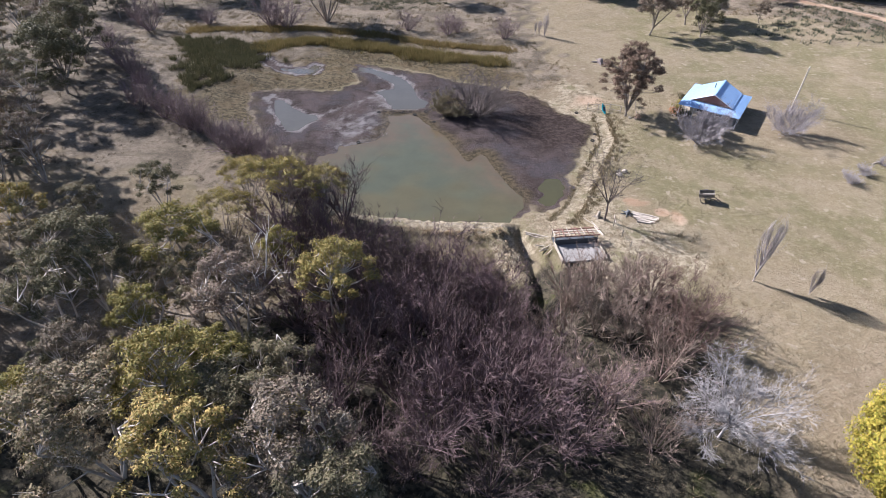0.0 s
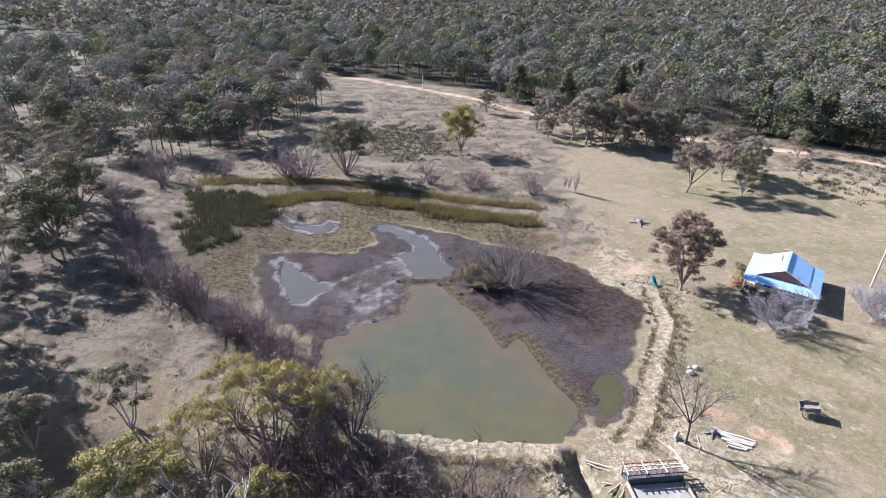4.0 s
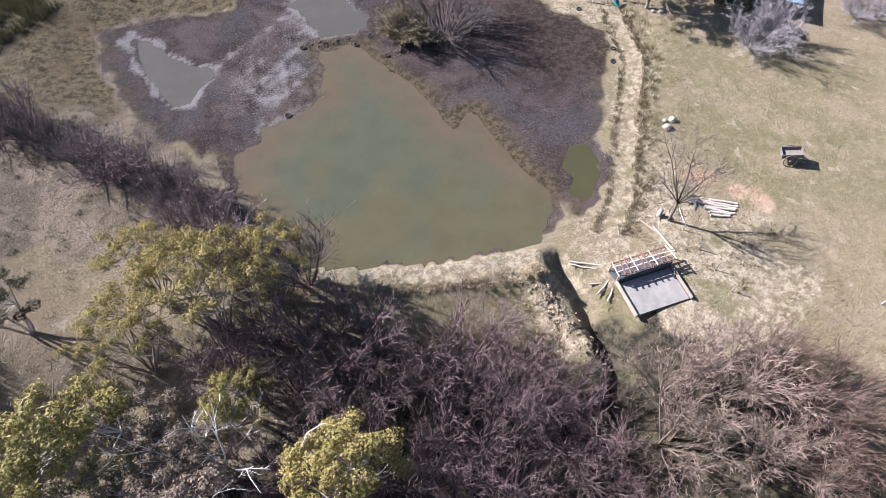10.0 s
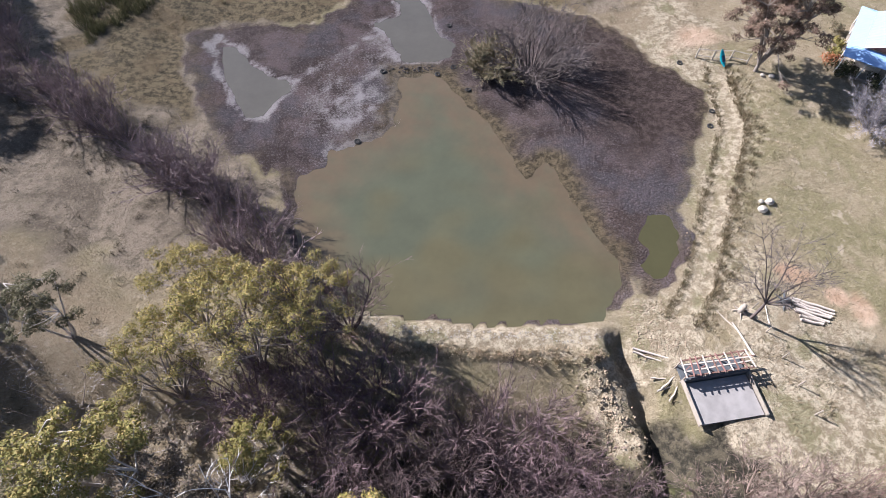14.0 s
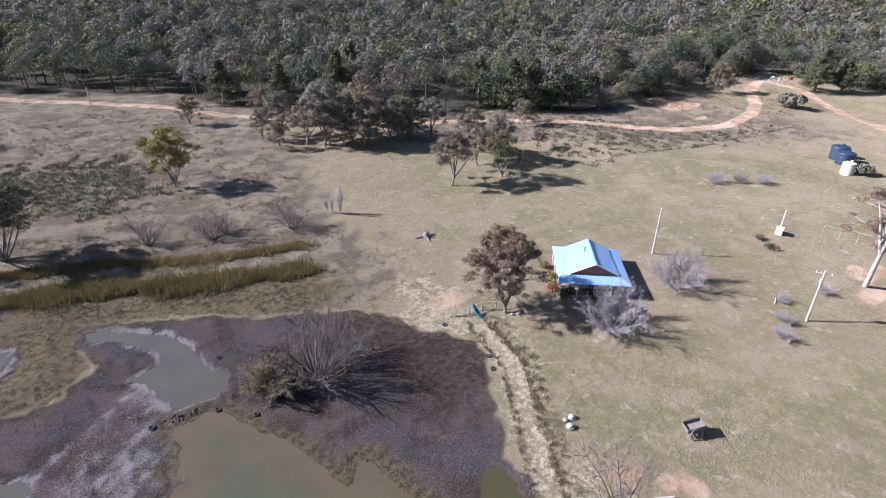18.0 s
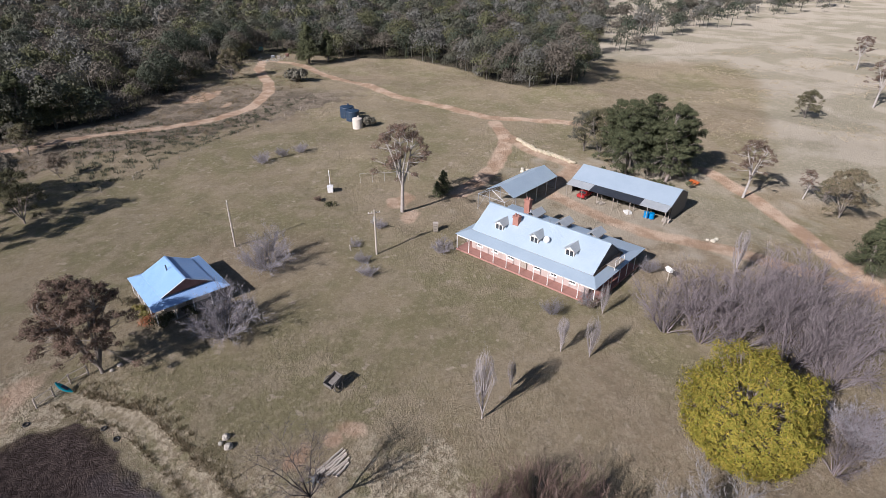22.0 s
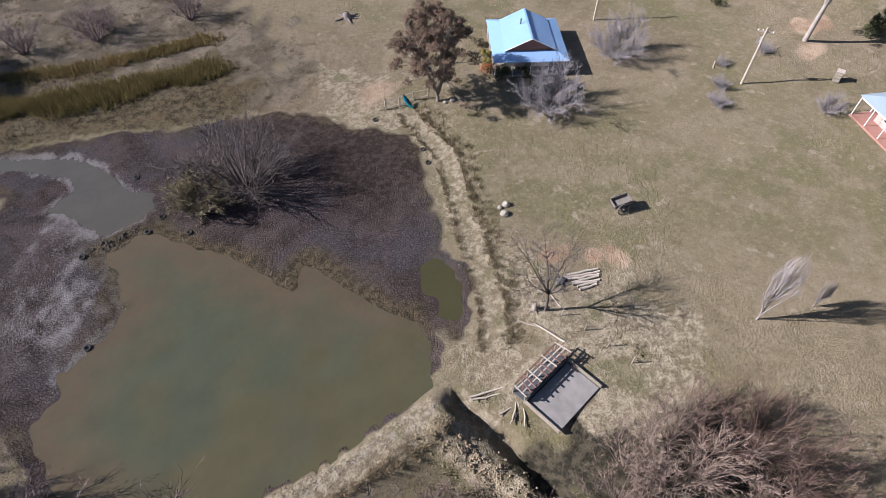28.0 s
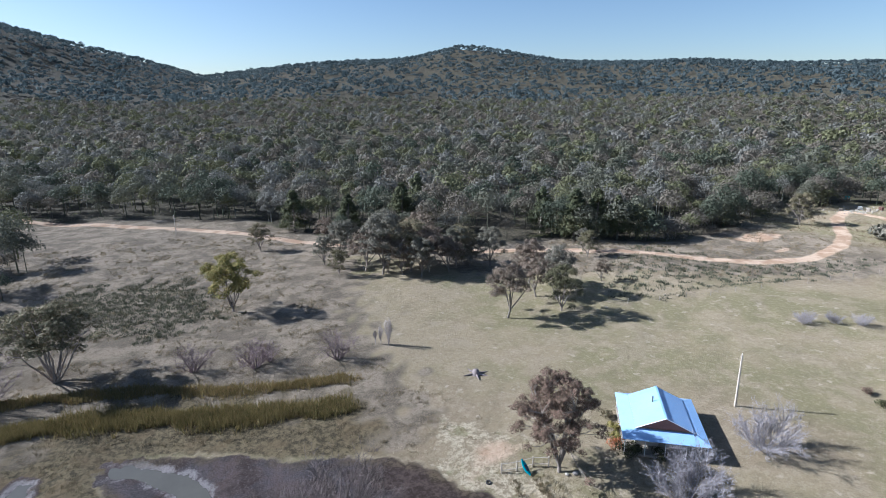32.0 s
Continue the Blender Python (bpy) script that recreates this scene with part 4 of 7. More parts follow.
plant(dam_gums, [(-18.6, 22.6, 0.66), (-14.0, 18.8, 0.86), (-9.4, 20.6, 0.68), (-20.4, 17.4, 0.7)], "leaning eucalypt with yellow crown on the dam's shoulder", "tree", "eucalypts below the dam", random.Random(21), lean=16, lo=0.98, hi=1.02)
plant([gums[0], greys[1], gums[2]], [(-58.5, 48), (-60.1, 62), (-66, 40), (-70, 56), (-56, 34), (-64, 26), (-75, 70), (-80, 50), (-72, 84), (-84, 92), (-62, 14), (-76, 30), (-90, 74), (-88, 110), (-53, 36), (-50, 24), (-60, 70), (-66, 78), (-74, 96), (-98, 128), (-104, 118), (-92, 96), (-57, 56), (-68, 48), (-52, 16), (-58, 6)], "dark grey-green eucalypt on the western slope", "tree", "eucalypts on the slope", random.Random(3))
plant(greys, [(-82.8, 147.3), (-62.9, 132.9), (-50.9, 128.4), (-48, 137), (-72.4, 177.1), (-56, 188), (-104, 190), (-94.3, 165), (-70, 150), (-58, 158), (-84, 160), (-110, 170), (-68.5, 105.5, 0.5), (-120, 201)], "grey-green eucalypt in the western wood", "tree", "western wood", random.Random(4))
plant([greys[2], greys[0]], [(48.2, 134.8, 0.9), (54.2, 126.8, 0.85), (62.5, 128, 0.85), (45, 160, 0.8), (41, 170, 0.7), (70, 131, 0.6), (51, 131, 0.8), (66, 131.5, 0.75), (57.5, 134.5, 0.95), (78.5, 104, 0.75), (71, 101.5, 0.85)], "brown-grey eucalypt with a dark bare trunk by the track", "tree", "eucalypts by the track", random.Random(61))
plant(greys, [(34.9, 147.2, 0.6), (36.4, 138.1, 0.6), (43.5, 139), (46.6, 134, 1.15), (53.9, 133, 1.1), (57.8, 130), (50, 142, 1.1), (69, 134, 0.9), (75.3, 111.1, 1.05), (76.5, 101.6, 0.95), (101.3, 121.3, 0.6), (90.8, 103.3, 0.45), (74.4, 128, 0.9), (21.6, 173.5, 0.7), (60, 140, 1.1), (103.8, 126.4, 0.6), (191.7, 121.5, 0.9), (62, 148), (40, 150)], "dusty grey-brown eucalypt at the edge of the track", "tree", "eucalypts by the track", random.Random(6))
plant([paddock], [(40.7, 52.2, 0.88)], "spreading eucalypt with rusty brown foliage beside the cottage", "tree", lo=1, hi=1, lean=8)
plant([greys[2], greys[1]], [(59.6, 95.0, 0.98), (70.9, 92.3, 0.8)], "lone eucalypt casting a long shadow on the paddock", "tree", lo=1, hi=1)
plant([round_gum, lone_yellow], [(-18.4, 104.4, 1.2), (10.0, 125, 1.3)], "many-stemmed eucalypt in the rough grass", "tree", lo=1, hi=1)
plant([tall], [(89.5, 28.8, 1.0)], "tall pale-barked gum with thin rusty foliage", "tree", lo=1, hi=1)
plant([greys[1], greys[0]], [(126.9, -8.4, 0.95), (130, -5, 0.85)], "grey-olive eucalypt beside the pines", "tree", lo=1, hi=1)
plant([tall, greys[1]], [(109.5, -35.3, 0.78), (103.8, -50.4, 0.8), (111.4, -46.8, 0.3), (110.9, -50.4, 0.4), (263.7, -119.0, 0.9), (178, -70, 0.8), (196, -96, 0.9)], "sparse grey gum on the dry plain", "tree", "gums on the plain", random.Random(8))

bushes = [bare_tree("bare_tree", s, 8, 5.2, PURPLE_TWIG, "bush", 10, 9, 7, 3, 1.2, 32) for s in (11, 12, 13)]
browns = [bare_tree("bare_tree", s, 6.5, 5.4, BROWN_TWIG, "bush", 10, 9, 7, 3, 1.2, 32) for s in (14, 15)]
pinks = [bare_tree("bare_tree", 16, 7, 6.4, PINK_TWIG, "bush", 11, 9, 7, 3, 1.2, 32)]
darks = [bare_tree("bare_tree", s, 6, 4.0, MAUVE_TWIG, "bush", 12, 7, 5, 2, 1.5, 28) for s in (17, 18)]
plant(bushes, [(-6.7, 22), (-8, 16.5), (-1.5, 14.5, 0.7), (4.5, 11), (-4, 9.5), (1.1, 7.5), (5, 6), (9.5, 4.5), (-0.2, 0.2), (-4.2, 1), (4.8, -1), (9.6, -2.3), (11.5, -8.7), (6.7, -7.7), (0, 11.5), (7.5, 9), (-4.5, 13), (-9, 13), (1, -5), (-5, -5), (14, -3), (16, -12), (9, -15), (2, -13), (12.5, 0.5), (-10, 4.5), (-6.5, -9), (-14, 15.5), (-4.5, 17.0, 0.7), (2.5, 3.5), (6.5, 1.5), (12, 4.5), (-7.5, 6.5), (-1.5, 4), (7, -4.5), (13, -6), (4, -10), (-3, -12), (10, 8, 0.9), (3, 12.5, 0.7), (-11.5, 18, 0.8)], "leafless purple-brown tree in the thicket below the dam", "tree", "bare thicket below the dam", random.Random(11), size=1.0)
plant(browns, [(8, 13.5, 0.45), (11, 11.5, 0.75), (13, 7, 0.8), (3.5, 14.5, 0.45), (20, 5.2), (24, 3.8), (17, -4.5), (20.5, -8.5), (21.5, 0.2), (26, -6), (23, -13), (15.5, 2, 0.7), (22.5, 6.5, 0.8), (18.5, 1.5), (26.5, 6, 0.8), (24.5, -1), (5.5, 15, 0.35), (10, 14.5, 0.4)], "leafless tan-brown tree in the thicket below the dam", "tree", "bare thicket below the dam", random.Random(12))
plant(pinks, [(28, 3.5, 0.85), (31.2, 1, 0.8), (27, -2.5, 0.85), (33, 1.8, 0.6), (29.5, 5.8, 0.7), (30.5, -2.5, 0.8)], "leafless reddish-pink tree at the thicket's edge", "tree", "bare thicket below the dam", random.Random(13))
white = bare_tree("bare_tree", 20, 9.2, 12.6, SILVER_TWIG, "tree", 16, 14, 10, 3, 0.85)
plant([white], [(28.9, -12.3, 0.9)], "big leafless tree with pale silver branches", "tree", lo=1, hi=1)
wind = [bare_tree("bare_tree", s, 8, 7, WIND_TWIG, "bush", 13, 9, 7, 3, 1.3, 32) for s in (63, 64)]
far_bushes = [bare_tree("bare_tree", s, 7, 7.5, MAUVE_TWIG, "bush", 12, 8, 6, 2, 2.0) for s in (61, 62)]
plant(darks + far_bushes[:1], [(-42.9, 51), (-38.7, 49.5), (-35.4, 47.8), (-31.8, 45), (-28.1, 41.5), (-24.8, 39), (-20.5, 36.4), (-17.1, 35.3), (-14.8, 32.9), (-54.7, 70.9), (-47.8, 62.8), (-60.4, 80.7), (-44, 57), (-50, 66), (-22, 39.5), (-33, 48.5), (-14.2, 29.5, 0.9), (-13.6, 26.8, 0.9), (-16.2, 27.5, 0.9), (-17.8, 31, 0.9), (-12, 25.2, 0.6), (-41, 52.5), (-37, 51), (-33.6, 46), (-30, 44.5), (-26.4, 41.5), (-23, 38.5), (-19, 36.8), (-46, 60), (-52, 69), (-45.5, 54.5)], "leafless dark bush leaning over the pond's west bank", "tree", "bare bushes on the bank", random.Random(14), size=0.72)
plant(far_bushes, [(-58.3, 97.1, 0.85), (-46.2, 101.7, 0.7), (-31, 101.1, 1.0), (-27, 99.5, 0.9), (1.7, 98.6, 0.65), (11.1, 95.6, 0.75), (24.2, 92.6, 0.65), (-66, 108, 0.7), (13.5, 97, 0.5)], "leafless purple bush in the rough grass behind the reeds", "bush", "purple bushes behind the reeds", random.Random(15))
willow = bare_tree("willow", 21, 7.8, 12.8, WILLOW_TWIG, "bush", 30, 8, 5, 3, 1.6)
plant([willow], [(14.3, 54.2, 1.0)], "leafless sprawling willow on the cracked pond bed", "tree", lo=1, hi=1)
mound = bare_tree("dry_bush", 25, 2.6, 4.2, DARK_STRAW, "bush", 22, 8, 6, 3, 2.2)
plant([mound], [(9.2, 54.4, 1.7)], "matted straw-brown bush beside the fallen willow", "bush", lo=1, hi=1)
pops = [bare_tree("poplar", s, 9.8, 4.2, POPLAR_TWIG, "poplar", 15, 8, 5, 3, 0.75) for s in (22, 23)]
plant(pops, [(41.9, 7.6, 0.97), (47.1, 5.1, 0.42), (54.6, -0.4, 0.6), (54.3, -3.8, 0.68), (76.4, -25.4, 0.85), (63.5, -5.8, 0.5), (32.8, 94.8, 0.4), (33.8, 93.5, 0.6), (31.9, 95.2, 0.3)], "leafless upright poplar on open grass", "tree", "poplars", random.Random(16), lo=1, hi=1)
prunus = [bare_tree("fruit_tree", 24, 5.6, 6.5, GREY_TWIG, "bush", 17, 12, 8, 4, 1.15, 36)]
plant(prunus, [(49.8, 41.6, 1.0), (65.6, 43.7, 0.95), (66.6, 28.1, 0.35), (76.1, 18.7, 0.42), (62.2, 0.8, 0.4), (76.1, -13.3, 0.4), (65.3, -3.8, 0.35), (108.2, 66.3, 0.44), (113, 63.8, 0.38), (116.2, 60.6, 0.4), (45, -29.4, 0.8), (70, 30, 0.3), (75, 33, 0.25), (82, 31, 0.3)], "leafless fruit tree with a dense haze of pale twigs", "tree", "fruit trees", random.Random(17), lo=1, hi=1)
plant(wind, [(61.5, -13.5, 0.95), (60, -17.6), (59.5, -21.4), (67, -25), (64.5, -28.5), (59.7, -30.5), (56.5, -31.5), (68.5, -30.5), (65.5, -17.5), (57.2, -26.5), (62, -33.5), (63.5, -22), (53.5, -29.5, 0.9), (45.4, -29, 0.5), (41.5, -26, 0.55)], "leafless grey-purple tree in the windbreak", "tree", "windbreak", random.Random(18))
pine = conifer("pine_tree", 30, 17, 10, LEAF_PINE, 14, 150, 0.25)
broad_pine = gum_tree("pine_tree", 33, 17, 11, BARK, LEAF_PINE, 190, 170, 0.17, 0.85, 2, 0.082, 0.15, fill=0.5)
plant([broad_pine], [(117.0, -13.6, 0.93), (115.2, -21.5, 1.0), (122.0, -18.0, 0.95), (120.6, -24.5, 0.85), (122.5, -11.5, 0.85)], "broad rounded dark green pine behind the shed", "tree", "pines", random.Random(191), lo=1, hi=1)
plant([pine], [(225, 105, 1.0), (231, 99, 0.75), (36, 196, 0.9), (79, 190, 1.1), (105, 149, 0.95), (111, 140, 1.0), (117, 137, 0.95), (123, 134, 0.85), (68, 176, 0.95), (52, 185, 0.8), (99.4, 22.9, 0.3), (97.8, 24, 0.2), (82.7, -46, 0.55)], "dark green pine with dense needles", "tree", "pines", random.Random(19), lo=1, hi=1)
gold = conifer("golden_cypress", 31, 11.5, 12, LEAF_GOLD, 14, 170, 0.17, True)
plant([gold], [(42.8, -17.6, 0.93)], "rounded golden cypress with dense yellow foliage", "tree", lo=1, hi=1)

# ---- woods: joined, too many to count ----


def wood_cards(rng, n, h, wide, card, puffs=7, trunk=True):
    """One woodland crown: a few rounded puffs of loose cards over a thin trunk."""
    v, f = [], []
    domes = []
    for i in range(puffs):
        a, q = 2.4 * i + rng.uniform(-0.4, 0.4), math.sqrt((i + 0.3) / puffs) * 0.36 * wide
        domes.append((math.cos(a) * q, math.sin(a) * q, h * (0.82 - 0.36 * (q / (0.36 * wide)) ** 2 * rng.uniform(0.5, 1.2)), wide * rng.uniform(0.17, 0.25)))
    for i in range(n):
        cx, cy, cz, s = domes[i % puffs]
        a, u = rng.uniform(0, 6.283), rng.uniform(-0.45, 1.0)
        g = math.sqrt(max(0, 1 - u * u))
        o = np.array([math.cos(a) * g, math.sin(a) * g, u])
        p = np.array([cx, cy, cz]) + o * s * rng.uniform(0.8, 1.08) * np.array([1, 1, 0.85])
        q = o + np.array([rng.gauss(0, 0.2), rng.gauss(0, 0.2), rng.gauss(0, 0.2)])
        e1 = np.cross(q, [rng.gauss(0, 1), rng.gauss(0, 1), rng.gauss(0, 1)])
        e1 /= np.linalg.norm(e1)
        e2 = np.cross(q, e1)
        e2 /= np.linalg.norm(e2)
        w = card * rng.uniform(0.7, 1.35)
        b = len(v)
        v += [p - e1 * w, p + e2 * w, p + e1 * w * 0.9 - e2 * w * 0.5]
        f.append((b, b + 1, b + 2))
    if trunk:
        b = len(v)
        w = 0.014 * h
        for z, t in ((-1.0, 1.0), (h * 0.7, 0.4)):
            for dx, dy in ((-w, -w), (w, -w), (0, w)):
                v.append(np.array([dx * t, dy * t, z]))
        for j in range(3):
            f += [(b + j, b + (j + 1) % 3, b + 3 + (j + 1) % 3), (b + j, b + 3 + (j + 1) % 3, b + 3 + j)]
    return np.array(v), np.array(f)


def woods(name, label, spots, kinds, mats, seed):
    r = np.random.RandomState(seed)
    for which, mat in enumerate(mats):
        vs, fs, base = [], [], 0
        for i, (x, y, z) in enumerate(spots):
            if i % len(mats) != which:
                continue
            v, f = kinds[r.randint(len(kinds))]
            a, s = r.uniform(0, 6.28), r.uniform(0.55, 1.25)
            c, sn = math.cos(a) * s, math.sin(a) * s
            q = np.stack([v[:, 0] * c - v[:, 1] * sn + x, v[:, 0] * sn + v[:, 1] * c + y, v[:, 2] * s * r.uniform(0.85, 1.15) + z], -1)
            vs.append(q)
            fs.append(f + base)
            base += len(v)
        tagged(new(name, mesh_from(name, np.concatenate(vs), np.concatenate(fs), mat)), label, "woodland", kind="stuff")


def scatter(n, seed, near, far, extra=None, round_to=108):
    """Spots in the forest between two distances, thinner with distance."""
    r = np.random.RandomState(seed)
    rad = np.sqrt(r.uniform(near ** 2, far ** 2, n * 2))
    az = np.radians(r.uniform(-42, round_to, n * 2))
    x, y = rad * np.sin(az), rad * np.cos(az)
    ok = inside_distance(x, y, FOREST) < -1
    if extra:
        ok |= inside_distance(x, y, extra) < 0
    x, y = x[ok][:n], y[ok][:n]
    return list(zip(x, y, land(x, y)[0]))


wr = random.Random(40)
edge_kinds = [wood_cards(wr, 820, wr.uniform(10, 14.5), wr.uniform(8, 11), 0.29, 17) for _ in range(7)]
near_kinds = [wood_cards(wr, 260, wr.uniform(10.5, 14.5), wr.uniform(8.5, 11.5), 0.48, 12) for _ in range(8)]
mid_kinds = [wood_cards(wr, 64, wr.uniform(11, 15.5), wr.uniform(10, 13.5), 1.05, 6) for _ in range(6)]
far_kinds = [wood_cards(wr, 24, wr.uniform(9, 12.5), wr.uniform(13, 17), 2.3, 4, False) for _ in range(6)]
WOODS = [
    leafy("woodland_leaves", (0.080, 0.082, 0.060), (0.155, 0.155, 0.113), 0.0, 0.12, 0.22),
    leafy("woodland_brown_leaves", (0.105, 0.092, 0.072), (0.19, 0.165, 0.132), 0.0, 0.12, 0.22),
    leafy("woodland_olive_leaves", (0.088, 0.092, 0.05), (0.17, 0.168, 0.09), 0.0, 0.12, 0.22),
    leafy("woodland_dark_leaves", (0.05, 0.06, 0.042), (0.095, 0.108, 0.075), 0.0, 0.12, 0.22),
    leafy("woodland_grey_leaves", (0.115, 0.112, 0.098), (0.205, 0.198, 0.175), 0.0, 0.12, 0.22),
]
# Haze over the far ranges is mixed into these leaf colours as extra blue.
HAZED_WOODS = [leafy("hazed_range_leaves", (0.058, 0.080, 0.086), (0.095, 0.124, 0.130), 0.0, 0.06, 0.35), leafy("hazed_range_grey_leaves", (0.068, 0.090, 0.095), (0.108, 0.138, 0.144), 0.0, 0.06, 0.35), leafy("hazed_range_dark_leaves", (0.045, 0.064, 0.068), (0.080, 0.106, 0.110), 0.0, 0.06, 0.35)]
spots = scatter(3000, 41, 120, 430, WOOD_W)
sx, sy = np.array([p[0] for p in spots]), np.array([p[1] for p in spots])
west = (inside_distance(sx, sy, WOOD_W) < 0) & (lumps(sx, sy, 30, 91) < -0.75)
front = (inside_distance(sx, sy, FOREST) > -32) & (np.hypot(sx, sy) < 330)
woods("woodland_edge", "grey-green eucalypts along the woodland's edge", [p for p, k, w in zip(spots, front, west) if k and not w], edge_kinds, WOODS, 47)
woods("near_woods", "grey-green eucalypt woodland behind the track", [p for p, k, w in zip(spots, front, west) if not k and not w], near_kinds, WOODS, 42)
# Dark leaf tone left out: haze lightens the rise through its colours.
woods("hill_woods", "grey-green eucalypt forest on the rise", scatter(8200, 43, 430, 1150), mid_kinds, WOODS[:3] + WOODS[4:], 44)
woods("range_woods", "blue-green eucalypt forest on the far ranges, haze put in its colour", scatter(13500, 45, 1150, 2550, round_to=78), far_kinds, HAZED_WOODS, 46)
margin = []
wm = np.random.RandomState(50)
edge_line = [(106, 143), (121, 133), (139, 124), (170, 133), (212, 140), (250, 140), (246, 98), (248, 66), (224, 35), (199, 12), (208, -7), (265, -16), (370, -29)]
for (ax, ay), (bx_, by_) in zip(edge_line, edge_line[1:]):
    for _ in range(int(math.hypot(bx_ - ax, by_ - ay) / 3.2)):
        k = wm.uniform()
        x, y = ax + (bx_ - ax) * k + wm.normal(0, 2.0), ay + (by_ - ay) * k + wm.normal(0, 2.0)
        if inside_distance(np.array([x]), np.array([y]), FOREST)[0] < 1.5:
            margin.append((x, y, height(x, y) - wm.uniform(1.0, 5.0)))
woods("woodland_margin", "low bushy eucalypts at the woodland's margin", margin, edge_kinds, WOODS, 51)
wr2 = np.random.RandomState(48)
belt = [(x + wr2.normal(0, 16), y + wr2.normal(0, 22)) for x, y in ((420 + 60 * k, -62 - 44 * k) for k in range(9)) for _ in range(34)]
belt += [(x + wr2.normal(0, 5), y + wr2.normal(0, 5)) for x, y in ((352, -52), (330, -38), (372, -70), (300, -25)) for _ in range(6)]
woods("far_belt", "line of dark eucalypts at the far side of the plain", [(x, y, height(x, y)) for x, y in belt], near_kinds, WOODS[:2] + WOODS[3:], 49)

drop_kinds([mound, broad_pine] + dam_gums + wind + far_bushes + gums + yellow + greys + [paddock, tall, round_gum, lone_yellow] + bushes + browns + pinks + [white] + darks + [willow] + pops + prunus + [pine, gold])

# ---- buildings ----


def bx(bm, c, s, rot=None, bevel=0.0):
    """A box of size s about c added to bm; bevel rounds its edges."""
    m = Matrix.Translation(c) @ (rot.to_4x4() if rot else Matrix.Identity(4)) @ Matrix.Diagonal((*s, 1))
    r = bmesh.ops.create_cube(bm, size=1, matrix=m)
    if bevel:
        es = {e for v in r["verts"] for e in v.link_edges}
        bmesh.ops.bevel(bm, geom=list(es), offset=bevel, segments=2, affect="EDGES")
    return bm


def box(name, c, s, mat, parent, label="", rot=None, bevel=0.0):
    return part(name, bx(bmesh.new(), Vector(c), s, rot, bevel), parent, label, mat)


def rod(name, a, b, r, mat, parent, label="", n=8, r2=None):
    a, b = Vector(a), Vector(b)
    bm = bmesh.new()
    m = Matrix.Translation((a + b) / 2) @ (b - a).to_track_quat("Z", "Y").to_matrix().to_4x4()
    bmesh.ops.create_cone(bm, cap_ends=True, segments=n, radius1=r, radius2=r if r2 is None else r2, depth=(b - a).length, matrix=m)
    return part(name, bm, parent, label, mat)


def sheet(name, pts, thick, mat, parent, label=""):
    """A flat roof or wall sheet through its corner points, with thickness below it."""
    bm = bmesh.new()
    pts = [Vector(p) for p in pts]
    nrm = (pts[1] - pts[0]).cross(pts[2] - pts[0]).normalized()
    if nrm.z < -0.01:
        pts = pts[::-1]
        nrm = -nrm
    top = [bm.verts.new(p) for p in pts]
    low = [bm.verts.new(p - nrm * thick) for p in pts]
    bm.faces.new(top)
    bm.faces.new(low[::-1])
    for i in range(len(pts)):
        j = (i + 1) % len(pts)
        bm.faces.new((top[j], top[i], low[i], low[j]))
    bmesh.ops.recalc_face_normals(bm, faces=bm.faces)
    return part(name, bm, parent, label, mat)


def place(name, x, y, deg, z=None):
    ob = new(name)
    ob.matrix_world = pose(x, y, height(x, y) if z is None else z, 0, 0, deg)
    return ob


def sash(parent, c, w, h, deg=0):
    """A window in a wall that faces -y when deg is 0: frame, panes, sill."""
    rot = Matrix.Rotation(radians(deg), 3, "Z")
    win = part("window", bx(bmesh.new(), Vector(c), (w, 0.10, h), rot), parent, "", WHITE)
    for sx in (-0.25, 0.25):
        for sz in (-0.25, 0.25):
            box("pane", Vector(c) + rot @ Vector((sx * w * 0.9, -0.052, sz * h * 0.9)), (w * 0.40, 0.012, h * 0.40), GLASS, win, rot=rot)
    box("sill", Vector(c) + rot @ Vector((0, -0.08, -h / 2 - 0.04)), (w + 0.2, 0.2, 0.07), WHITE, win, rot=rot)
    return win


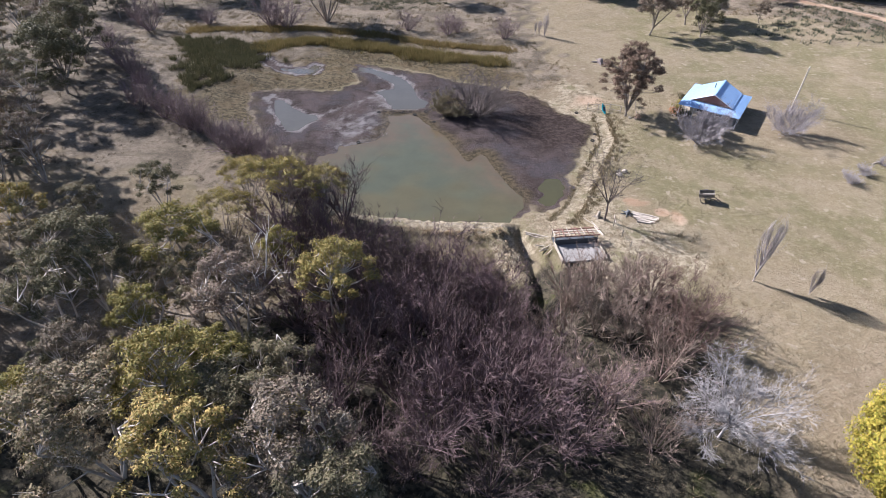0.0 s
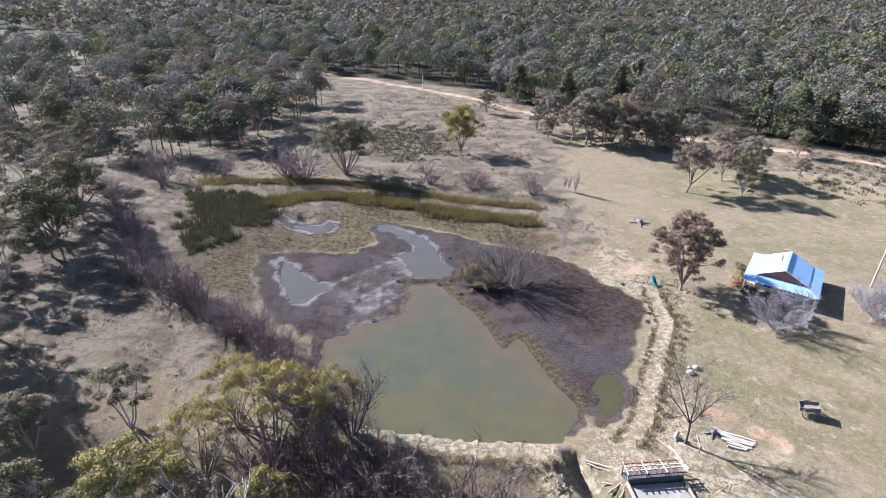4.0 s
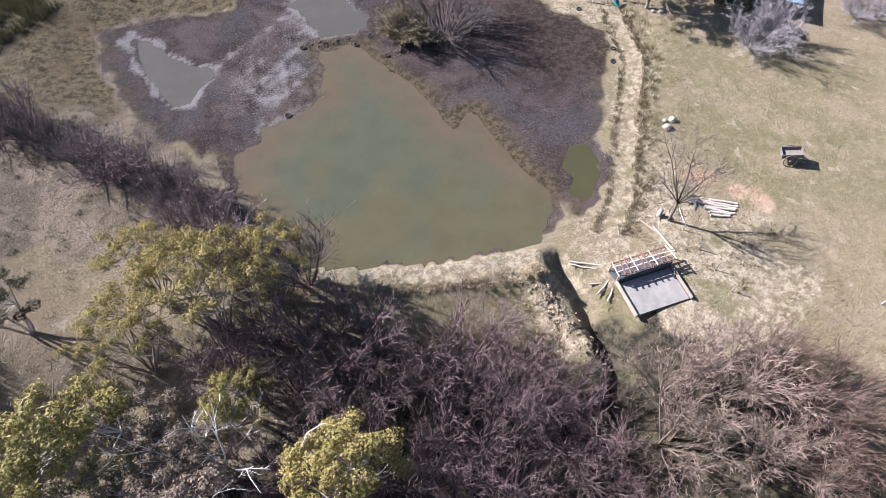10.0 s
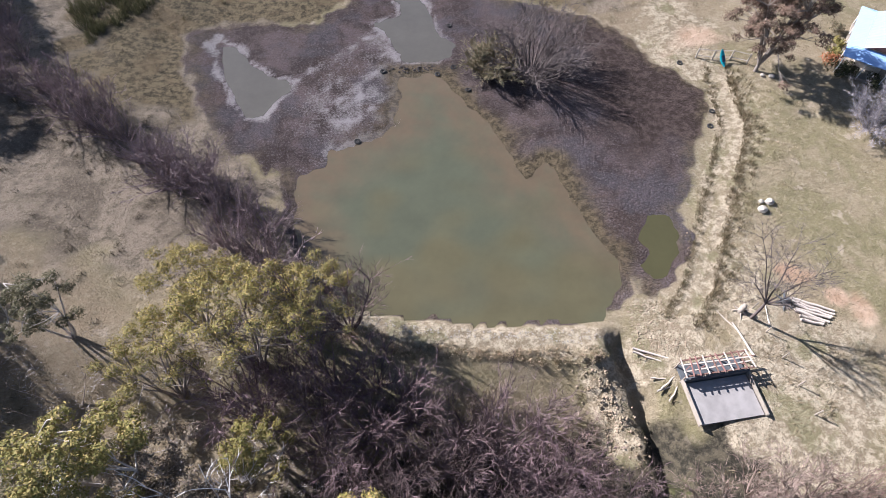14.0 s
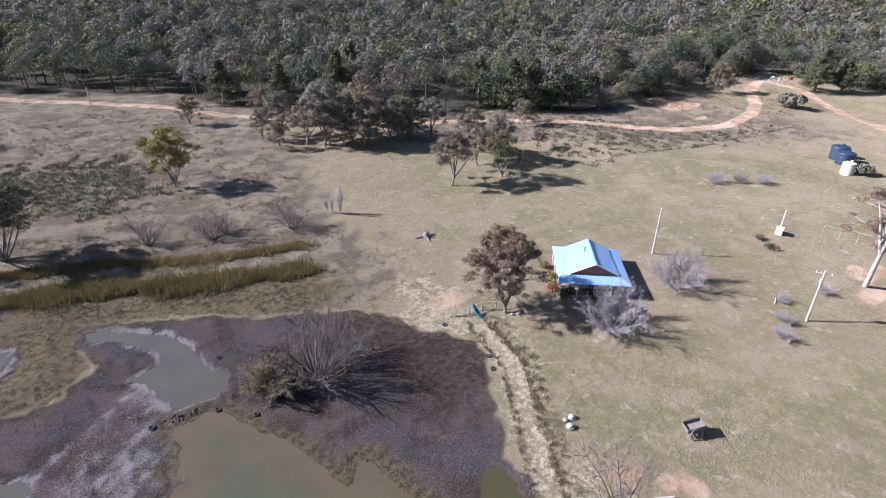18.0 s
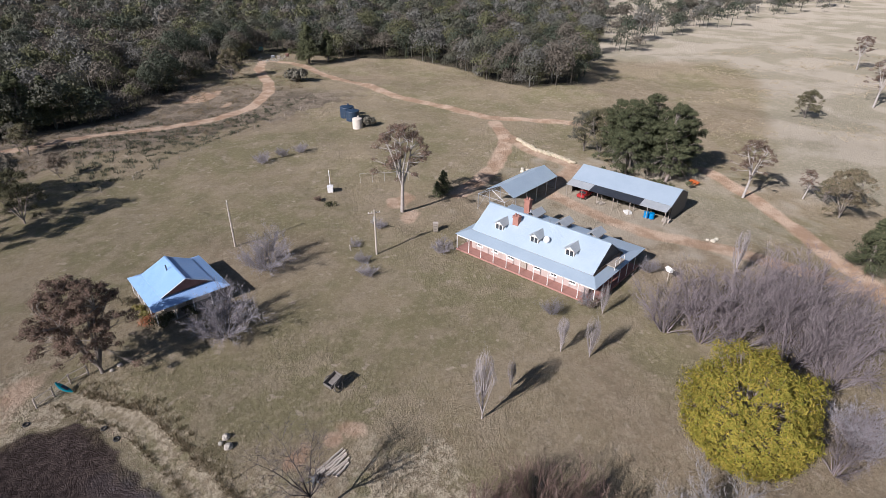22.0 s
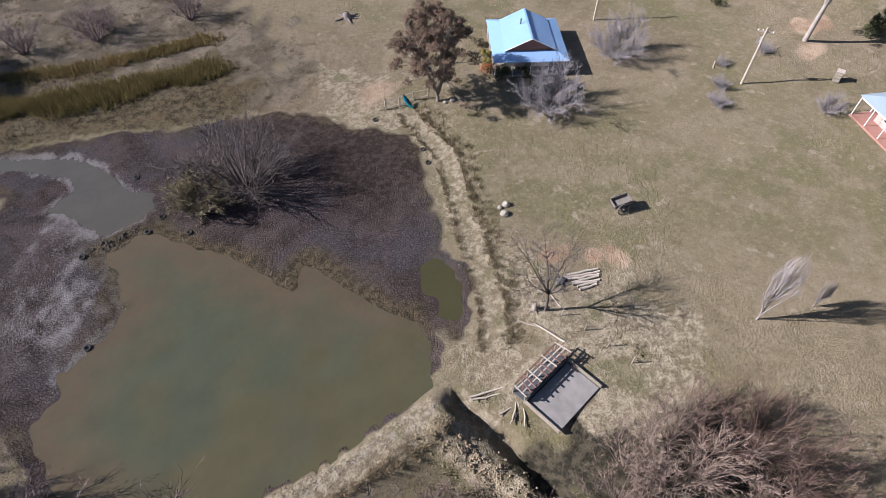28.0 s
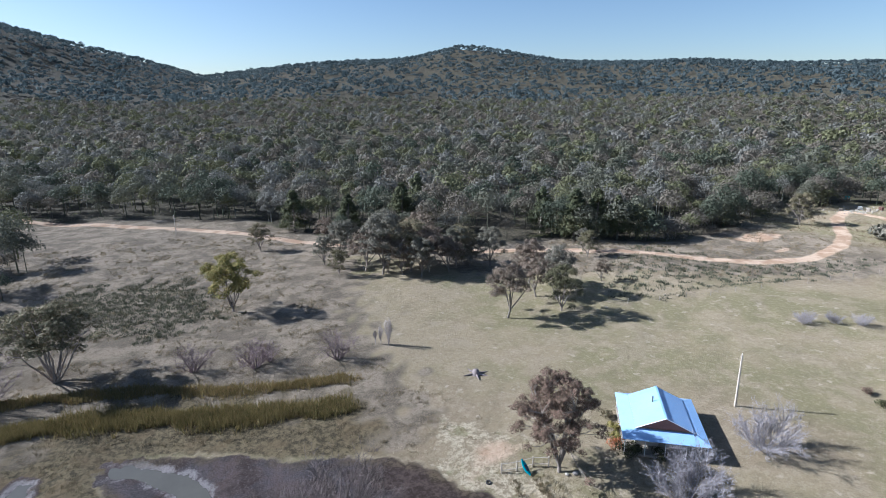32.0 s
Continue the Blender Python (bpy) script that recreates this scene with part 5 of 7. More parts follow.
def cottage():
    """Local x across the gable, y along the ridge to the rear; the gable faces -y."""
    h = place("cottage", 56.5, 52.3, math.degrees(math.atan2(-0.6, 0.8)))
    W, L, w, l = 5.05, 5.65, 3.45, 3.95
    e, b, r = 2.35, 3.05, 4.7
    box("wall", (0, 0.3, 1.5), (2 * w - 0.3, 2 * l - 0.6, 3.0), CREAM, h, "cream boarded walls")
    part("gable", gable(w - 0.15, b, r - 0.12, -l + 0.12, 0.14), h, "dark red gable end", BRICK)
    part("gable", gable(w - 0.15, b, r - 0.12, l - 0.26, 0.14), h, "dark red gable end", BRICK)
    for s in (-1, 1):
        sheet("roof", [(0, -l - 0.15, r), (0, l + 0.15, r), (s * w, l + 0.15, b), (s * w, -l - 0.15, b)], 0.06, ROOF_BLUE, h, "pale blue corrugated steel roof")
        sheet("veranda_roof", [(s * w, -l, b - 0.06), (s * w, l, b - 0.06), (s * W, L, e), (s * W, -L, e)], 0.05, ROOF_BLUE, h)
        sheet("veranda_roof", [(-w, s * l, b - 0.06), (w, s * l, b - 0.06), (W, s * L, e), (-W, s * L, e)], 0.05, ROOF_BLUE, h)
        rod("barge_board", (0, -l - 0.17, r + 0.03), (s * w, -l - 0.17, b + 0.03), 0.06, WHITE, h, n=4)
    box("ridge_cap", (0, 0, r + 0.02), (0.3, 2 * l + 0.3, 0.05), ROOF_BLUE, h)
    box("deck", (0, 0, 0.12), (2 * W - 0.5, 2 * L - 0.5, 0.3), TIMBER, h, "grey veranda boards")
    for i in range(5):
        x = -W + 0.3 + i * (2 * W - 0.6) / 4
        for s in (-1, 1):
            rod("post", (x, s * (L - 0.3), 0), (x, s * (L - 0.3), e), 0.06, WHITE, h, n=6)
    for i in range(1, 4):
        y = -L + 0.3 + i * (2 * L - 0.6) / 4
        for s in (-1, 1):
            rod("post", (s * (W - 0.3), y, 0), (s * (W - 0.3), y, e), 0.06, WHITE, h, n=6)
    sash(h, (-1.6, -l + 0.58, 1.6), 1.1, 1.3)
    sash(h, (1.6, -l + 0.58, 1.6), 1.1, 1.3)
    box("door", (0, -l + 0.58, 1.3), (0.9, 0.1, 2.05), TIMBER, h, "brown timber door")
    rod("flue", (-0.9, 0.6, 3.9), (-0.9, 0.6, 5.1), 0.09, DARK, h)
    return tagged(h, "small cottage with blue steel roof and wide veranda", "house")


def gable(w, z0, z1, y, thick):
    bm = bmesh.new()
    a = [bm.verts.new(p) for p in ((-w, y, z0), (w, y, z0), (0, y, z1))]
    c = [bm.verts.new(p) for p in ((-w, y + thick, z0), (w, y + thick, z0), (0, y + thick, z1))]
    bm.faces.new(a)
    bm.faces.new(c[::-1])
    for i in range(3):
        j = (i + 1) % 3
        bm.faces.new((a[j], a[i], c[i], c[j]))
    bmesh.ops.recalc_face_normals(bm, faces=bm.faces)
    return bm


def dormer(h, x, y0, z0, s):
    """A gabled dormer that looks to s * -y, standing on the roof at y0, z0."""
    d = part("dormer", bx(bmesh.new(), Vector((x, y0 + s * 0.9, z0 + 0.5)), (1.5, 1.8, 1.2)), h, "grey weatherboard dormer", TIMBER)
    for k in (-1, 1):
        sheet("dormer_roof", [(x, y0 - s * 0.3, z0 + 1.75), (x, y0 + s * 2.9, z0 + 1.75), (x + k * 1.05, y0 + s * 2.9, z0 + 1.0), (x + k * 1.05, y0 - s * 0.3, z0 + 1.0)], 0.05, ROOF_OLD, d)
        box("pane", (x + k * 0.32, y0 - s * 0.012, z0 + 0.55), (0.46, 0.03, 0.75), GLASS, d)
    for dx in (-0.66, 0, 0.66):
        box("mullion", (x + dx, y0 - s * 0.03, z0 + 0.55), (0.1, 0.06, 0.85), WHITE, d)
    g = bmesh.new()
    vs = [g.verts.new(p) for p in ((x - 0.75, y0 - s * 0.01, z0 + 1.05), (x + 0.75, y0 - s * 0.01, z0 + 1.05), (x, y0 - s * 0.01, z0 + 1.64), (x - 0.75, y0 + s * 0.1, z0 + 1.05), (x + 0.75, y0 + s * 0.1, z0 + 1.05), (x, y0 + s * 0.1, z0 + 1.64))]
    for f in ((0, 1, 2), (5, 4, 3), (0, 3, 4, 1), (1, 4, 5, 2), (2, 5, 3, 0)):
        g.faces.new([vs[i] for i in f])
    bmesh.ops.recalc_face_normals(g, faces=g.faces)
    part("dormer_gable", g, d, "", WHITE)


def chimney(h, x, y, z0, z1):
    c = part("chimney", bx(bmesh.new(), Vector((x, y, (z0 + z1) / 2)), (1.0, 0.8, z1 - z0)), h, "red brick chimney", BRICK)
    box("chimney_cap", (x, y, z1 - 0.22), (1.14, 0.94, 0.16), BRICK, c)
    box("chimney_cap", (x, y, z1 - 0.02), (1.14, 0.94, 0.12), BRICK, c)
    for s in (-0.25, 0.25):
        rod("chimney_pot", (x + s, y, z1 + 0.02), (x + s, y, z1 + 0.4), 0.13, PAVER, c, n=8, r2=0.11)


def homestead():
    """Local x along the front, y to the rear; origin at the veranda's south corner."""
    h = place("homestead", 64.6, -4.65, math.degrees(math.atan2(0.862, 0.508)), 2.15)
    m = Matrix.Diagonal((1, -1, 1, 1))
    L, D, e, b, r = 24.8, 15.8, 2.75, 3.4, 6.6
    f, x0, x1, rear = 2.0, 1.6, 23.0, 11.2
    mid = 6.6
    Y = -1  # the rear lies towards -y of the turned frame
    box("wall", (L / 2, Y * (f + rear) / 2, 1.6), (x1 - x0 - 0.4, rear - f - 0.1, 3.2), RENDER, h, "pinkish grey rendered walls")
    box("veranda_floor", (L / 2, Y * 7.4, 0.02), (L - 0.3, 14.6, 0.24), PAVER, h, "red brick veranda paving")
    sheet("roof", [(x0, Y * mid, r), (x1, Y * mid, r), (x1, Y * f, b), (x0, Y * f, b)], 0.06, ROOF, h, "pale blue-grey corrugated iron roof")
    sheet("roof", [(x0, Y * mid, r), (x1, Y * mid, r), (x1, Y * rear, b), (x0, Y * rear, b)], 0.06, ROOF, h)
    sheet("veranda_roof", [(0, 0, e), (L, 0, e), (x1 + 0.2, Y * f, b - 0.06), (x0 - 0.2, Y * f, b - 0.06)], 0.05, ROOF, h)
    sheet("veranda_roof", [(0, 0, e), (x0 - 0.2, Y * f, b - 0.06), (x0 - 0.2, Y * rear, b - 0.06), (0, Y * D, e)], 0.05, ROOF, h)
    sheet("veranda_roof", [(L, 0, e), (x1 + 0.2, Y * f, b - 0.06), (x1 + 0.2, Y * rear, b - 0.06), (L, Y * D, e)], 0.05, ROOF, h)
    sheet("rear_roof", [(x0 - 0.2, Y * rear, b - 0.06), (x1 + 0.2, Y * rear, b - 0.06), (L, Y * D, e), (0, Y * D, e)], 0.05, ROOF, h)
    box("ridge_cap", (L / 2, Y * mid, r + 0.02), (x1 - x0 + 0.1, 0.34, 0.05), ROOF, h)
    for x in (x0 + 0.3, x1 - 0.3):
        g = bmesh.new()
        pts = [(x, Y * (f + 0.2), b), (x, Y * (rear - 0.2), b), (x, Y * mid, r - 0.12)]
        a = [g.verts.new(p) for p in pts]
        c = [g.verts.new((p[0] + 0.14, p[1], p[2])) for p in pts]
        g.faces.new(a)
        g.faces.new(c[::-1])
        for i in range(3):
            g.faces.new((a[(i + 1) % 3], a[i], c[i], c[(i + 1) % 3]))
        bmesh.ops.recalc_face_normals(g, faces=g.faces)
        part("gable", g, h, "dark gable end", DARK)
    for i in range(11):
        x = 0.25 + i * (L - 0.5) / 10
        post = rod("post", (x, Y * 0.25, 0), (x, Y * 0.25, e - 0.05), 0.06, WHITE, h, n=6)
        if i < 10:
            box("rail", (x + 1.2, Y * 0.25, e - 0.28), (2.2, 0.04, 0.14), WHITE, h)
    for i in range(1, 6):
        y = 0.25 + i * (D - 0.5) / 6
        for x in (0.25, L - 0.25):
            rod("post", (x, Y * y, 0), (x, Y * y, e - 0.05), 0.06, WHITE, h, n=6)
    rot = 180
    for x in (4.5, 7.6, 10.4, 15.2, 18.2, 21.2):
        sash(h, (x, Y * (f - 0.0), 1.7), 1.1, 1.6, rot)
    box("door", (12.8, Y * (f - 0.02), 1.25), (1.1, 0.1, 2.1), TIMBER, h, "panelled front door")
    for x in (6.2, 12.2, 18.7):
        dormer(h, x, Y * (f + 1.35), b + 0.75, Y)
    for x in (7.2, 12.9, 18.3):
        dormer(h, x, Y * (D - 1.2), e + 0.05, 1)
    chimney(h, 16.6, Y * 5.0, 4.4, 6.7)
    chimney(h, 19.8, Y * 13.0, 2.6, 6.0)
    dish = bmesh.new()
    bmesh.ops.create_uvsphere(dish, u_segments=16, v_segments=8, radius=0.55)
    bmesh.ops.delete(dish, geom=[v for v in dish.verts if v.co.z > -0.15], context="VERTS")
    bmesh.ops.transform(dish, matrix=Matrix.Translation((10.4, Y * (f + 2.0), b + 1.75)) @ Matrix.Rotation(radians(115), 4, "X"), verts=dish.verts)
    part("satellite_dish", dish, h, "white satellite dish", WHITE)
    rod("dish_arm", (10.4, Y * (f + 2.0), b + 0.9), (10.4, Y * (f + 2.2), b + 1.6), 0.04, STEEL, h)
    for x, y in ((8.2, rear - 0.4), (14.6, rear + 0.4), (19, rear + 1.5)):
        rod("vent_pipe", (x, Y * y, b - 0.5), (x, Y * y, b + 1.1), 0.09, STEEL, h)
    box("balcony", (0.9, Y * 7.2, b + 0.25), (1.5, 3.2, 0.12), TIMBER, h, "grey timber balcony")
    for y in (5.8, 7.2, 8.6):
        rod("balcony_post", (0.25, Y * y, b - 0.3), (0.25, Y * y, b + 1.2), 0.04, WHITE, h, n=6)
    rod("balcony_rail", (0.25, Y * 5.7, b + 1.2), (0.25, Y * 8.7, b + 1.2), 0.04, WHITE, h, n=6)
    return tagged(h, "long homestead with pale iron roof, dormers and veranda", "house")


cottage()
homestead()


def pole_shed():
    """Open steel-framed shed: local x along the ridge."""
    s = place("pole_shed", 99.5, 8.2, math.degrees(math.atan2(-0.508, 0.862)), 2.3)
    L, W, e, r = 17.5, 6.4, 3.0, 4.6
    for k in (-1, 1):
        sheet("roof", [(-L / 2 + 2.5, 0, r), (L / 2, 0, r), (L / 2, k * W / 2, e), (-L / 2 + 2.5, k * W / 2, e)], 0.05, ROOF, s, "pale ribbed iron roof")
    for i in range(6):
        x = -L / 2 + i * L / 5
        for k in (-1, 1):
            rod("post", (x, k * (W / 2 - 0.2), -0.1), (x, k * (W / 2 - 0.2), e - 0.06), 0.07, STEEL, s, n=6)
            rod("rafter", (x, k * (W / 2 - 0.2), e - 0.06), (x, 0, r - 0.1), 0.05, STEEL, s, n=4)
        rod("tie_beam", (x, -W / 2 + 0.2, e - 0.1), (x, W / 2 - 0.2, e - 0.1), 0.05, STEEL, s, n=4)
    for k in (-1, 0, 1):
        rod("purlin", (-L / 2, k * (W / 2 - 0.2), e - 0.02 if k else r - 0.09), (L / 2, k * (W / 2 - 0.2), e - 0.02 if k else r - 0.09), 0.05, STEEL, s, n=4)
    for k in (-1, 1):
        rod("brace", (-L / 2, k * (W / 2 - 0.2), 0.1), (-L / 2 + L / 5, k * (W / 2 - 0.2), e - 0.1), 0.035, STEEL, s, n=4)
        rod("brace", (-L / 2, k * (W / 2 - 0.2), e - 0.1), (-L / 2 + L / 5, k * (W / 2 - 0.2), 0.1), 0.035, STEEL, s, n=4)
    return tagged(s, "open steel-framed shed with weathered iron roof", "shed")


def machinery_shed():
    """Long gabled shed with an open lean-to front: local x along the ridge, front faces -y."""
    s = place("machinery_shed", 103.5, -12.6, math.degrees(math.atan2(-0.862, -0.508)), 2.3)
    L, e, r = 20.0, 3.0, 4.9
    F = -1
    sheet("roof", [(-L / 2, 0, r), (L / 2, 0, r), (L / 2, F * 4.2, e), (-L / 2, F * 4.2, e)], 0.05, ROOF, s, "long pale iron roof")
    sheet("roof", [(-L / 2, 0, r), (L / 2, 0, r), (L / 2, 3.6, e + 0.3), (-L / 2, 3.6, e + 0.3)], 0.05, ROOF, s)
    for i, (mat, lab) in enumerate(((ROOF_OLD, "grey iron lean-to"), (SOLAR, "dark translucent lean-to sheets"), (SOLAR, "dark translucent lean-to sheets"), (ROOF_OLD, "grey iron lean-to"))):
        a = -L / 2 + i * L / 4
        sheet("lean_to", [(a, F * 4.2, e - 0.06), (a + L / 4 - 0.02, F * 4.2, e - 0.06), (a + L / 4 - 0.02, F * 6.4, 2.45), (a, F * 6.4, 2.45)], 0.05, mat, s, lab)
    sheet("back_wall", [(-L / 2, 3.4, 0), (L / 2, 3.4, 0), (L / 2, 3.4, e + 0.25), (-L / 2, 3.4, e + 0.25)], 0.08, DARK, s, "dark iron back wall")
    for x in (-L / 2 + 0.05, L / 2 - 0.05):
        sheet("end_wall", [(x, 3.4, 0), (x, F * 4.0, 0), (x, F * 4.0, e - 0.02), (x, 0, r - 0.1), (x, 3.4, e + 0.2)], 0.08, DARK, s, "dark iron end wall")
    for i in range(7):
        x = -L / 2 + 0.2 + i * (L - 0.4) / 6
        rod("post", (x, F * 6.2, -0.1), (x, F * 6.2, 2.42), 0.07, TIMBER, s, n=6)
        rod("post", (x, F * 4.1, -0.1), (x, F * 4.1, e - 0.1), 0.07, TIMBER, s, n=6)
    return tagged(s, "long machinery shed with pale iron roof and open lean-to", "shed")


pole_shed()
machinery_shed()

# ---- things on the ground ----


def stone_mesh(seed, r, flat=0.75):
    rng = random.Random(seed)
    bm = bmesh.new()
    bmesh.ops.create_icosphere(bm, subdivisions=2, radius=r)
    off = Vector((rng.uniform(0, 50), rng.uniform(0, 50), 0))
    for v in bm.verts:
        v.co *= 1 + 0.32 * noise.noise(v.co * (1.6 / r) + off) + 0.1 * noise.noise(v.co * (4 / r) + off)
        v.co.z *= flat
    return bm


def boulder(x, y, r, seed, label="pale rounded boulder on the grass", mat=None, group="boulders"):
    bm = stone_mesh(seed, r)
    me = bpy.data.meshes.new("boulder")
    bm.to_mesh(me)
    bm.free()
    me.materials.append(mat or STONE)
    ob = new("boulder", me)
    ob.matrix_world = pose(x, y, height(x, y) + r * 0.4, 0, 0, seed * 37)
    return tagged(ob, label, "rock", group)


for i, (x, y, r) in enumerate(((33.5, 31.9, 0.46), (33.8, 32.9, 0.28), (34.6, 32.8, 0.42), (42.2, 51.0, 0.34), (41.2, 51.3, 0.25))):
    boulder(x, y, r, i + 1)


def wheel(parent, c, r, axis, mat):
    """A spoked wooden wheel: rim, hub and spokes."""
    m = Matrix.Translation(c) @ Vector(axis).to_track_quat("Z", "Y").to_matrix().to_4x4()
    bm = bmesh.new()
    n = 20
    ring = []
    for i in range(n):
        a = 2 * math.pi * i / n
        ring.append([bm.verts.new(m @ Vector((math.cos(a) * q, math.sin(a) * q, z))) for q, z in ((r, -0.04), (r, 0.04), (r * 0.88, 0.04), (r * 0.88, -0.04))])
    for i in range(n):
        a, b = ring[i], ring[(i + 1) % n]
        for k in range(4):
            bm.faces.new((a[k], b[k], b[(k + 1) % 4], a[(k + 1) % 4]))
    bmesh.ops.recalc_face_normals(bm, faces=bm.faces)
    w = part("wheel", bm, parent, "grey spoked wooden wheel", mat)
    rod("hub", m @ Vector((0, 0, -0.12)), m @ Vector((0, 0, 0.12)), 0.12, mat, w)
    for i in range(10):
        a = 2 * math.pi * i / 10
        rod("spoke", m @ Vector((0.08 * math.cos(a), 0.08 * math.sin(a), 0)), m @ Vector((r * 0.9 * math.cos(a), r * 0.9 * math.sin(a), 0)), 0.025, mat, w, n=4)


OLD_CART = surf("old_cart_timber", (0.09, 0.08, 0.07), (0.24, 0.22, 0.20), 2.0, 0.85, 0.4, 25)


def farm_cart():
    c = place("farm_cart", 43.4, 24.6, -25)
    TIMBER = OLD_CART
    tip = Matrix.Rotation(radians(-14), 3, "Y")
    for y in (-0.85, 0.85):
        wheel(c, (0, y, 0.66), 0.68, (0, 1, 0.06 if y > 0 else -0.25), TIMBER)
    rod("axle", (0, -0.9, 0.66), (0, 0.9, 0.66), 0.06, DARK, c)
    box("tray", tip @ Vector((0.1, 0, 0)) + Vector((0, 0, 0.85)), (1.9, 1.2, 0.08), TIMBER, c, rot=tip)
    for y in (-0.6, 0.6):
        box("side_board", tip @ Vector((0.1, y, 0.25)) + Vector((0, 0, 0.88)), (1.9, 0.05, 0.42), TIMBER, c, rot=tip)
        rod("shaft", (0.9, y * 0.8, 0.7), (2.3, y * 0.6, 0.08), 0.05, TIMBER, c, n=6)
    for x in (-0.85, 1.05):
        box("end_board", tip @ Vector((x, 0, 0.25)) + Vector((0, 0, 0.88)), (0.05, 1.2, 0.42), TIMBER, c, rot=tip)
    return tagged(c, "old grey two-wheeled wooden cart on the grass", "cart")


farm_cart()


def ruin():
    """A roofless pen: concrete floor, low timber walls and a collapsed lattice of rafters."""
    c = place("ruined_pen", 23.1, 14.1, 5.0, height(23.5, 12.5) + 0.02)
    c.scale = (0.86, 0.95, 1.0)
    box("floor_slab", (0, -0.45, 0.04), (6.1, 3.5, 0.28), CONCRETE, c, "pale concrete floor", bevel=0.02)
    box("side_wall", (-3.2, -0.3, 0.22), (0.16, 3.9, 0.5), TIMBER, c, "bleached timber side wall", bevel=0.03)
    box("side_wall", (3.25, -0.3, 0.22), (0.16, 4.0, 0.5), TIMBER, c, "bleached timber side wall", bevel=0.03)
    box("back_wall", (0, 1.45, 0.35), (6.4, 0.12, 0.9), DARK, c, "dark back boards")
    for i, (y, z) in enumerate(((1.55, 1.2), (2.0, 1.32), (2.45, 1.36), (2.95, 1.3))):
        box("beam", (0.05, y, z), (6.8, 0.11, 0.13), RUST if i in (0, 3) else PALE_TIMBER, c, rot=Matrix.Rotation(radians((-0.6, 0.8, -1.2, 0.4)[i]), 3, "Z"))
    rng = random.Random(3)
    for i in range(10):
        x = -3.25 + i * 6.5 / 9 + rng.uniform(-0.12, 0.12)
        box("rafter", (x, 2.25, 1.42 + rng.uniform(-0.05, 0.05)), (0.09, 1.7, 0.09), RUST if i % 3 else PALE_TIMBER, c, rot=Matrix.Rotation(radians(rng.uniform(-12, 12)), 3, "Z"))
    for i in range(6):
        x = -3.0 + i * 1.2
        box("cross_piece", (x + 0.3, 2.2 + rng.uniform(-0.3, 0.3), 1.33), (1.0, 0.07, 0.07), RUST, c, rot=Matrix.Rotation(radians(rng.uniform(-35, 35)), 3, "Z"))
    # Added dark plate that stands for the shade in the gap under the rafters.
    box("debris_floor", (0, 2.25, 0.06), (6.3, 1.5, 0.2), DARK, c, "dark plate for the shaded gap below the rafters")
    for x in (-3.2, -1.1, 1.1, 3.2):
        for y in (1.6, 2.9):
            rod("post", (x, y, -0.2), (x, y, 1.3), 0.08, TIMBER, c, n=6)
    return tagged(c, "ruined pen with concrete floor and rusty collapsed rafters", "ruin")


ruin()


def fallen_timber(x, y, ln, deg, r, tilt=0.0, mat=None, label="bleached fallen timber pole on dry grass"):
    """A tapered, slightly bent pole lying on the ground."""
    rng = random.Random(int(x * 71 + y * 13))
    g = Geo()
    pts = [Vector((ln * (i / 5 - 0.5), rng.gauss(0, 0.012) * ln, ln * 0.5 * math.sin(radians(tilt)) * (i / 5 * 2) + rng.gauss(0, 0.02))) for i in range(6)]
    g.tube(pts, [r * (1.1 - 0.08 * i) for i in range(6)], 8)
    n = len(g.v)
    g.f += [(0, 2, 4, 6), (n - 1, n - 3, n - 5, n - 7)]
    ob = new("timber_pole", g.mesh("timber_pole", mat or PALE_TIMBER))
    ob.matrix_world = pose(x, y, height(x, y) + r * 0.8, 0, 0, deg)
    return tagged(ob, label, "pole", "fallen timber")


for x, y, ln, deg, r in ((18.6, 18.1, 3.0, -22, 0.11), (18.4, 17.8, 2.7, -26, 0.09), (19.5, 15.6, 2.2, 35, 0.08), (19.2, 15.1, 1.8, 12, 0.08), (19.7, 14.7, 2.0, 48, 0.07), (18.9, 15.9, 1.7, -8, 0.07), (26.6, 18.7, 3.2, 103, 0.10), (22.5, 15.1, 3.2, 12, 0.09), (24.8, 15.0, 1.6, 28, 0.07), (29.6, 20.8, 1.8, 80, 0.06), (74.3, 33.6, 1.9, 25, 0.10), (26.0, 20.4, 2.6, 118, 0.06)):
    fallen_timber(x, y, ln, deg, r)
rng = random.Random(9)
for i in range(7):
    k = i / 6
    fallen_timber(33.9 - 0.75 * k, 21.4 - 1.6 * k, (3.6, 3.6, 3.2, 2.9, 2.8, 2.0, 1.8)[i], -24 + rng.uniform(-4, 4), 0.15, label="grey log in a row of stacked logs")


def dead_limbs(name, x, y, h, wide, seed, label, mat, stems=5, form="bush", n2=2):
    t = bare_tree(name, seed, h, wide, mat, form, stems, 4 if n2 < 4 else 8, n2, 1 if n2 < 4 else 3, 0.9 if n2 < 4 else 0.8)
    t.matrix_world = pose(x, y, height(x, y), 0, 0, seed * 40)
    return tagged(t, label, "tree")


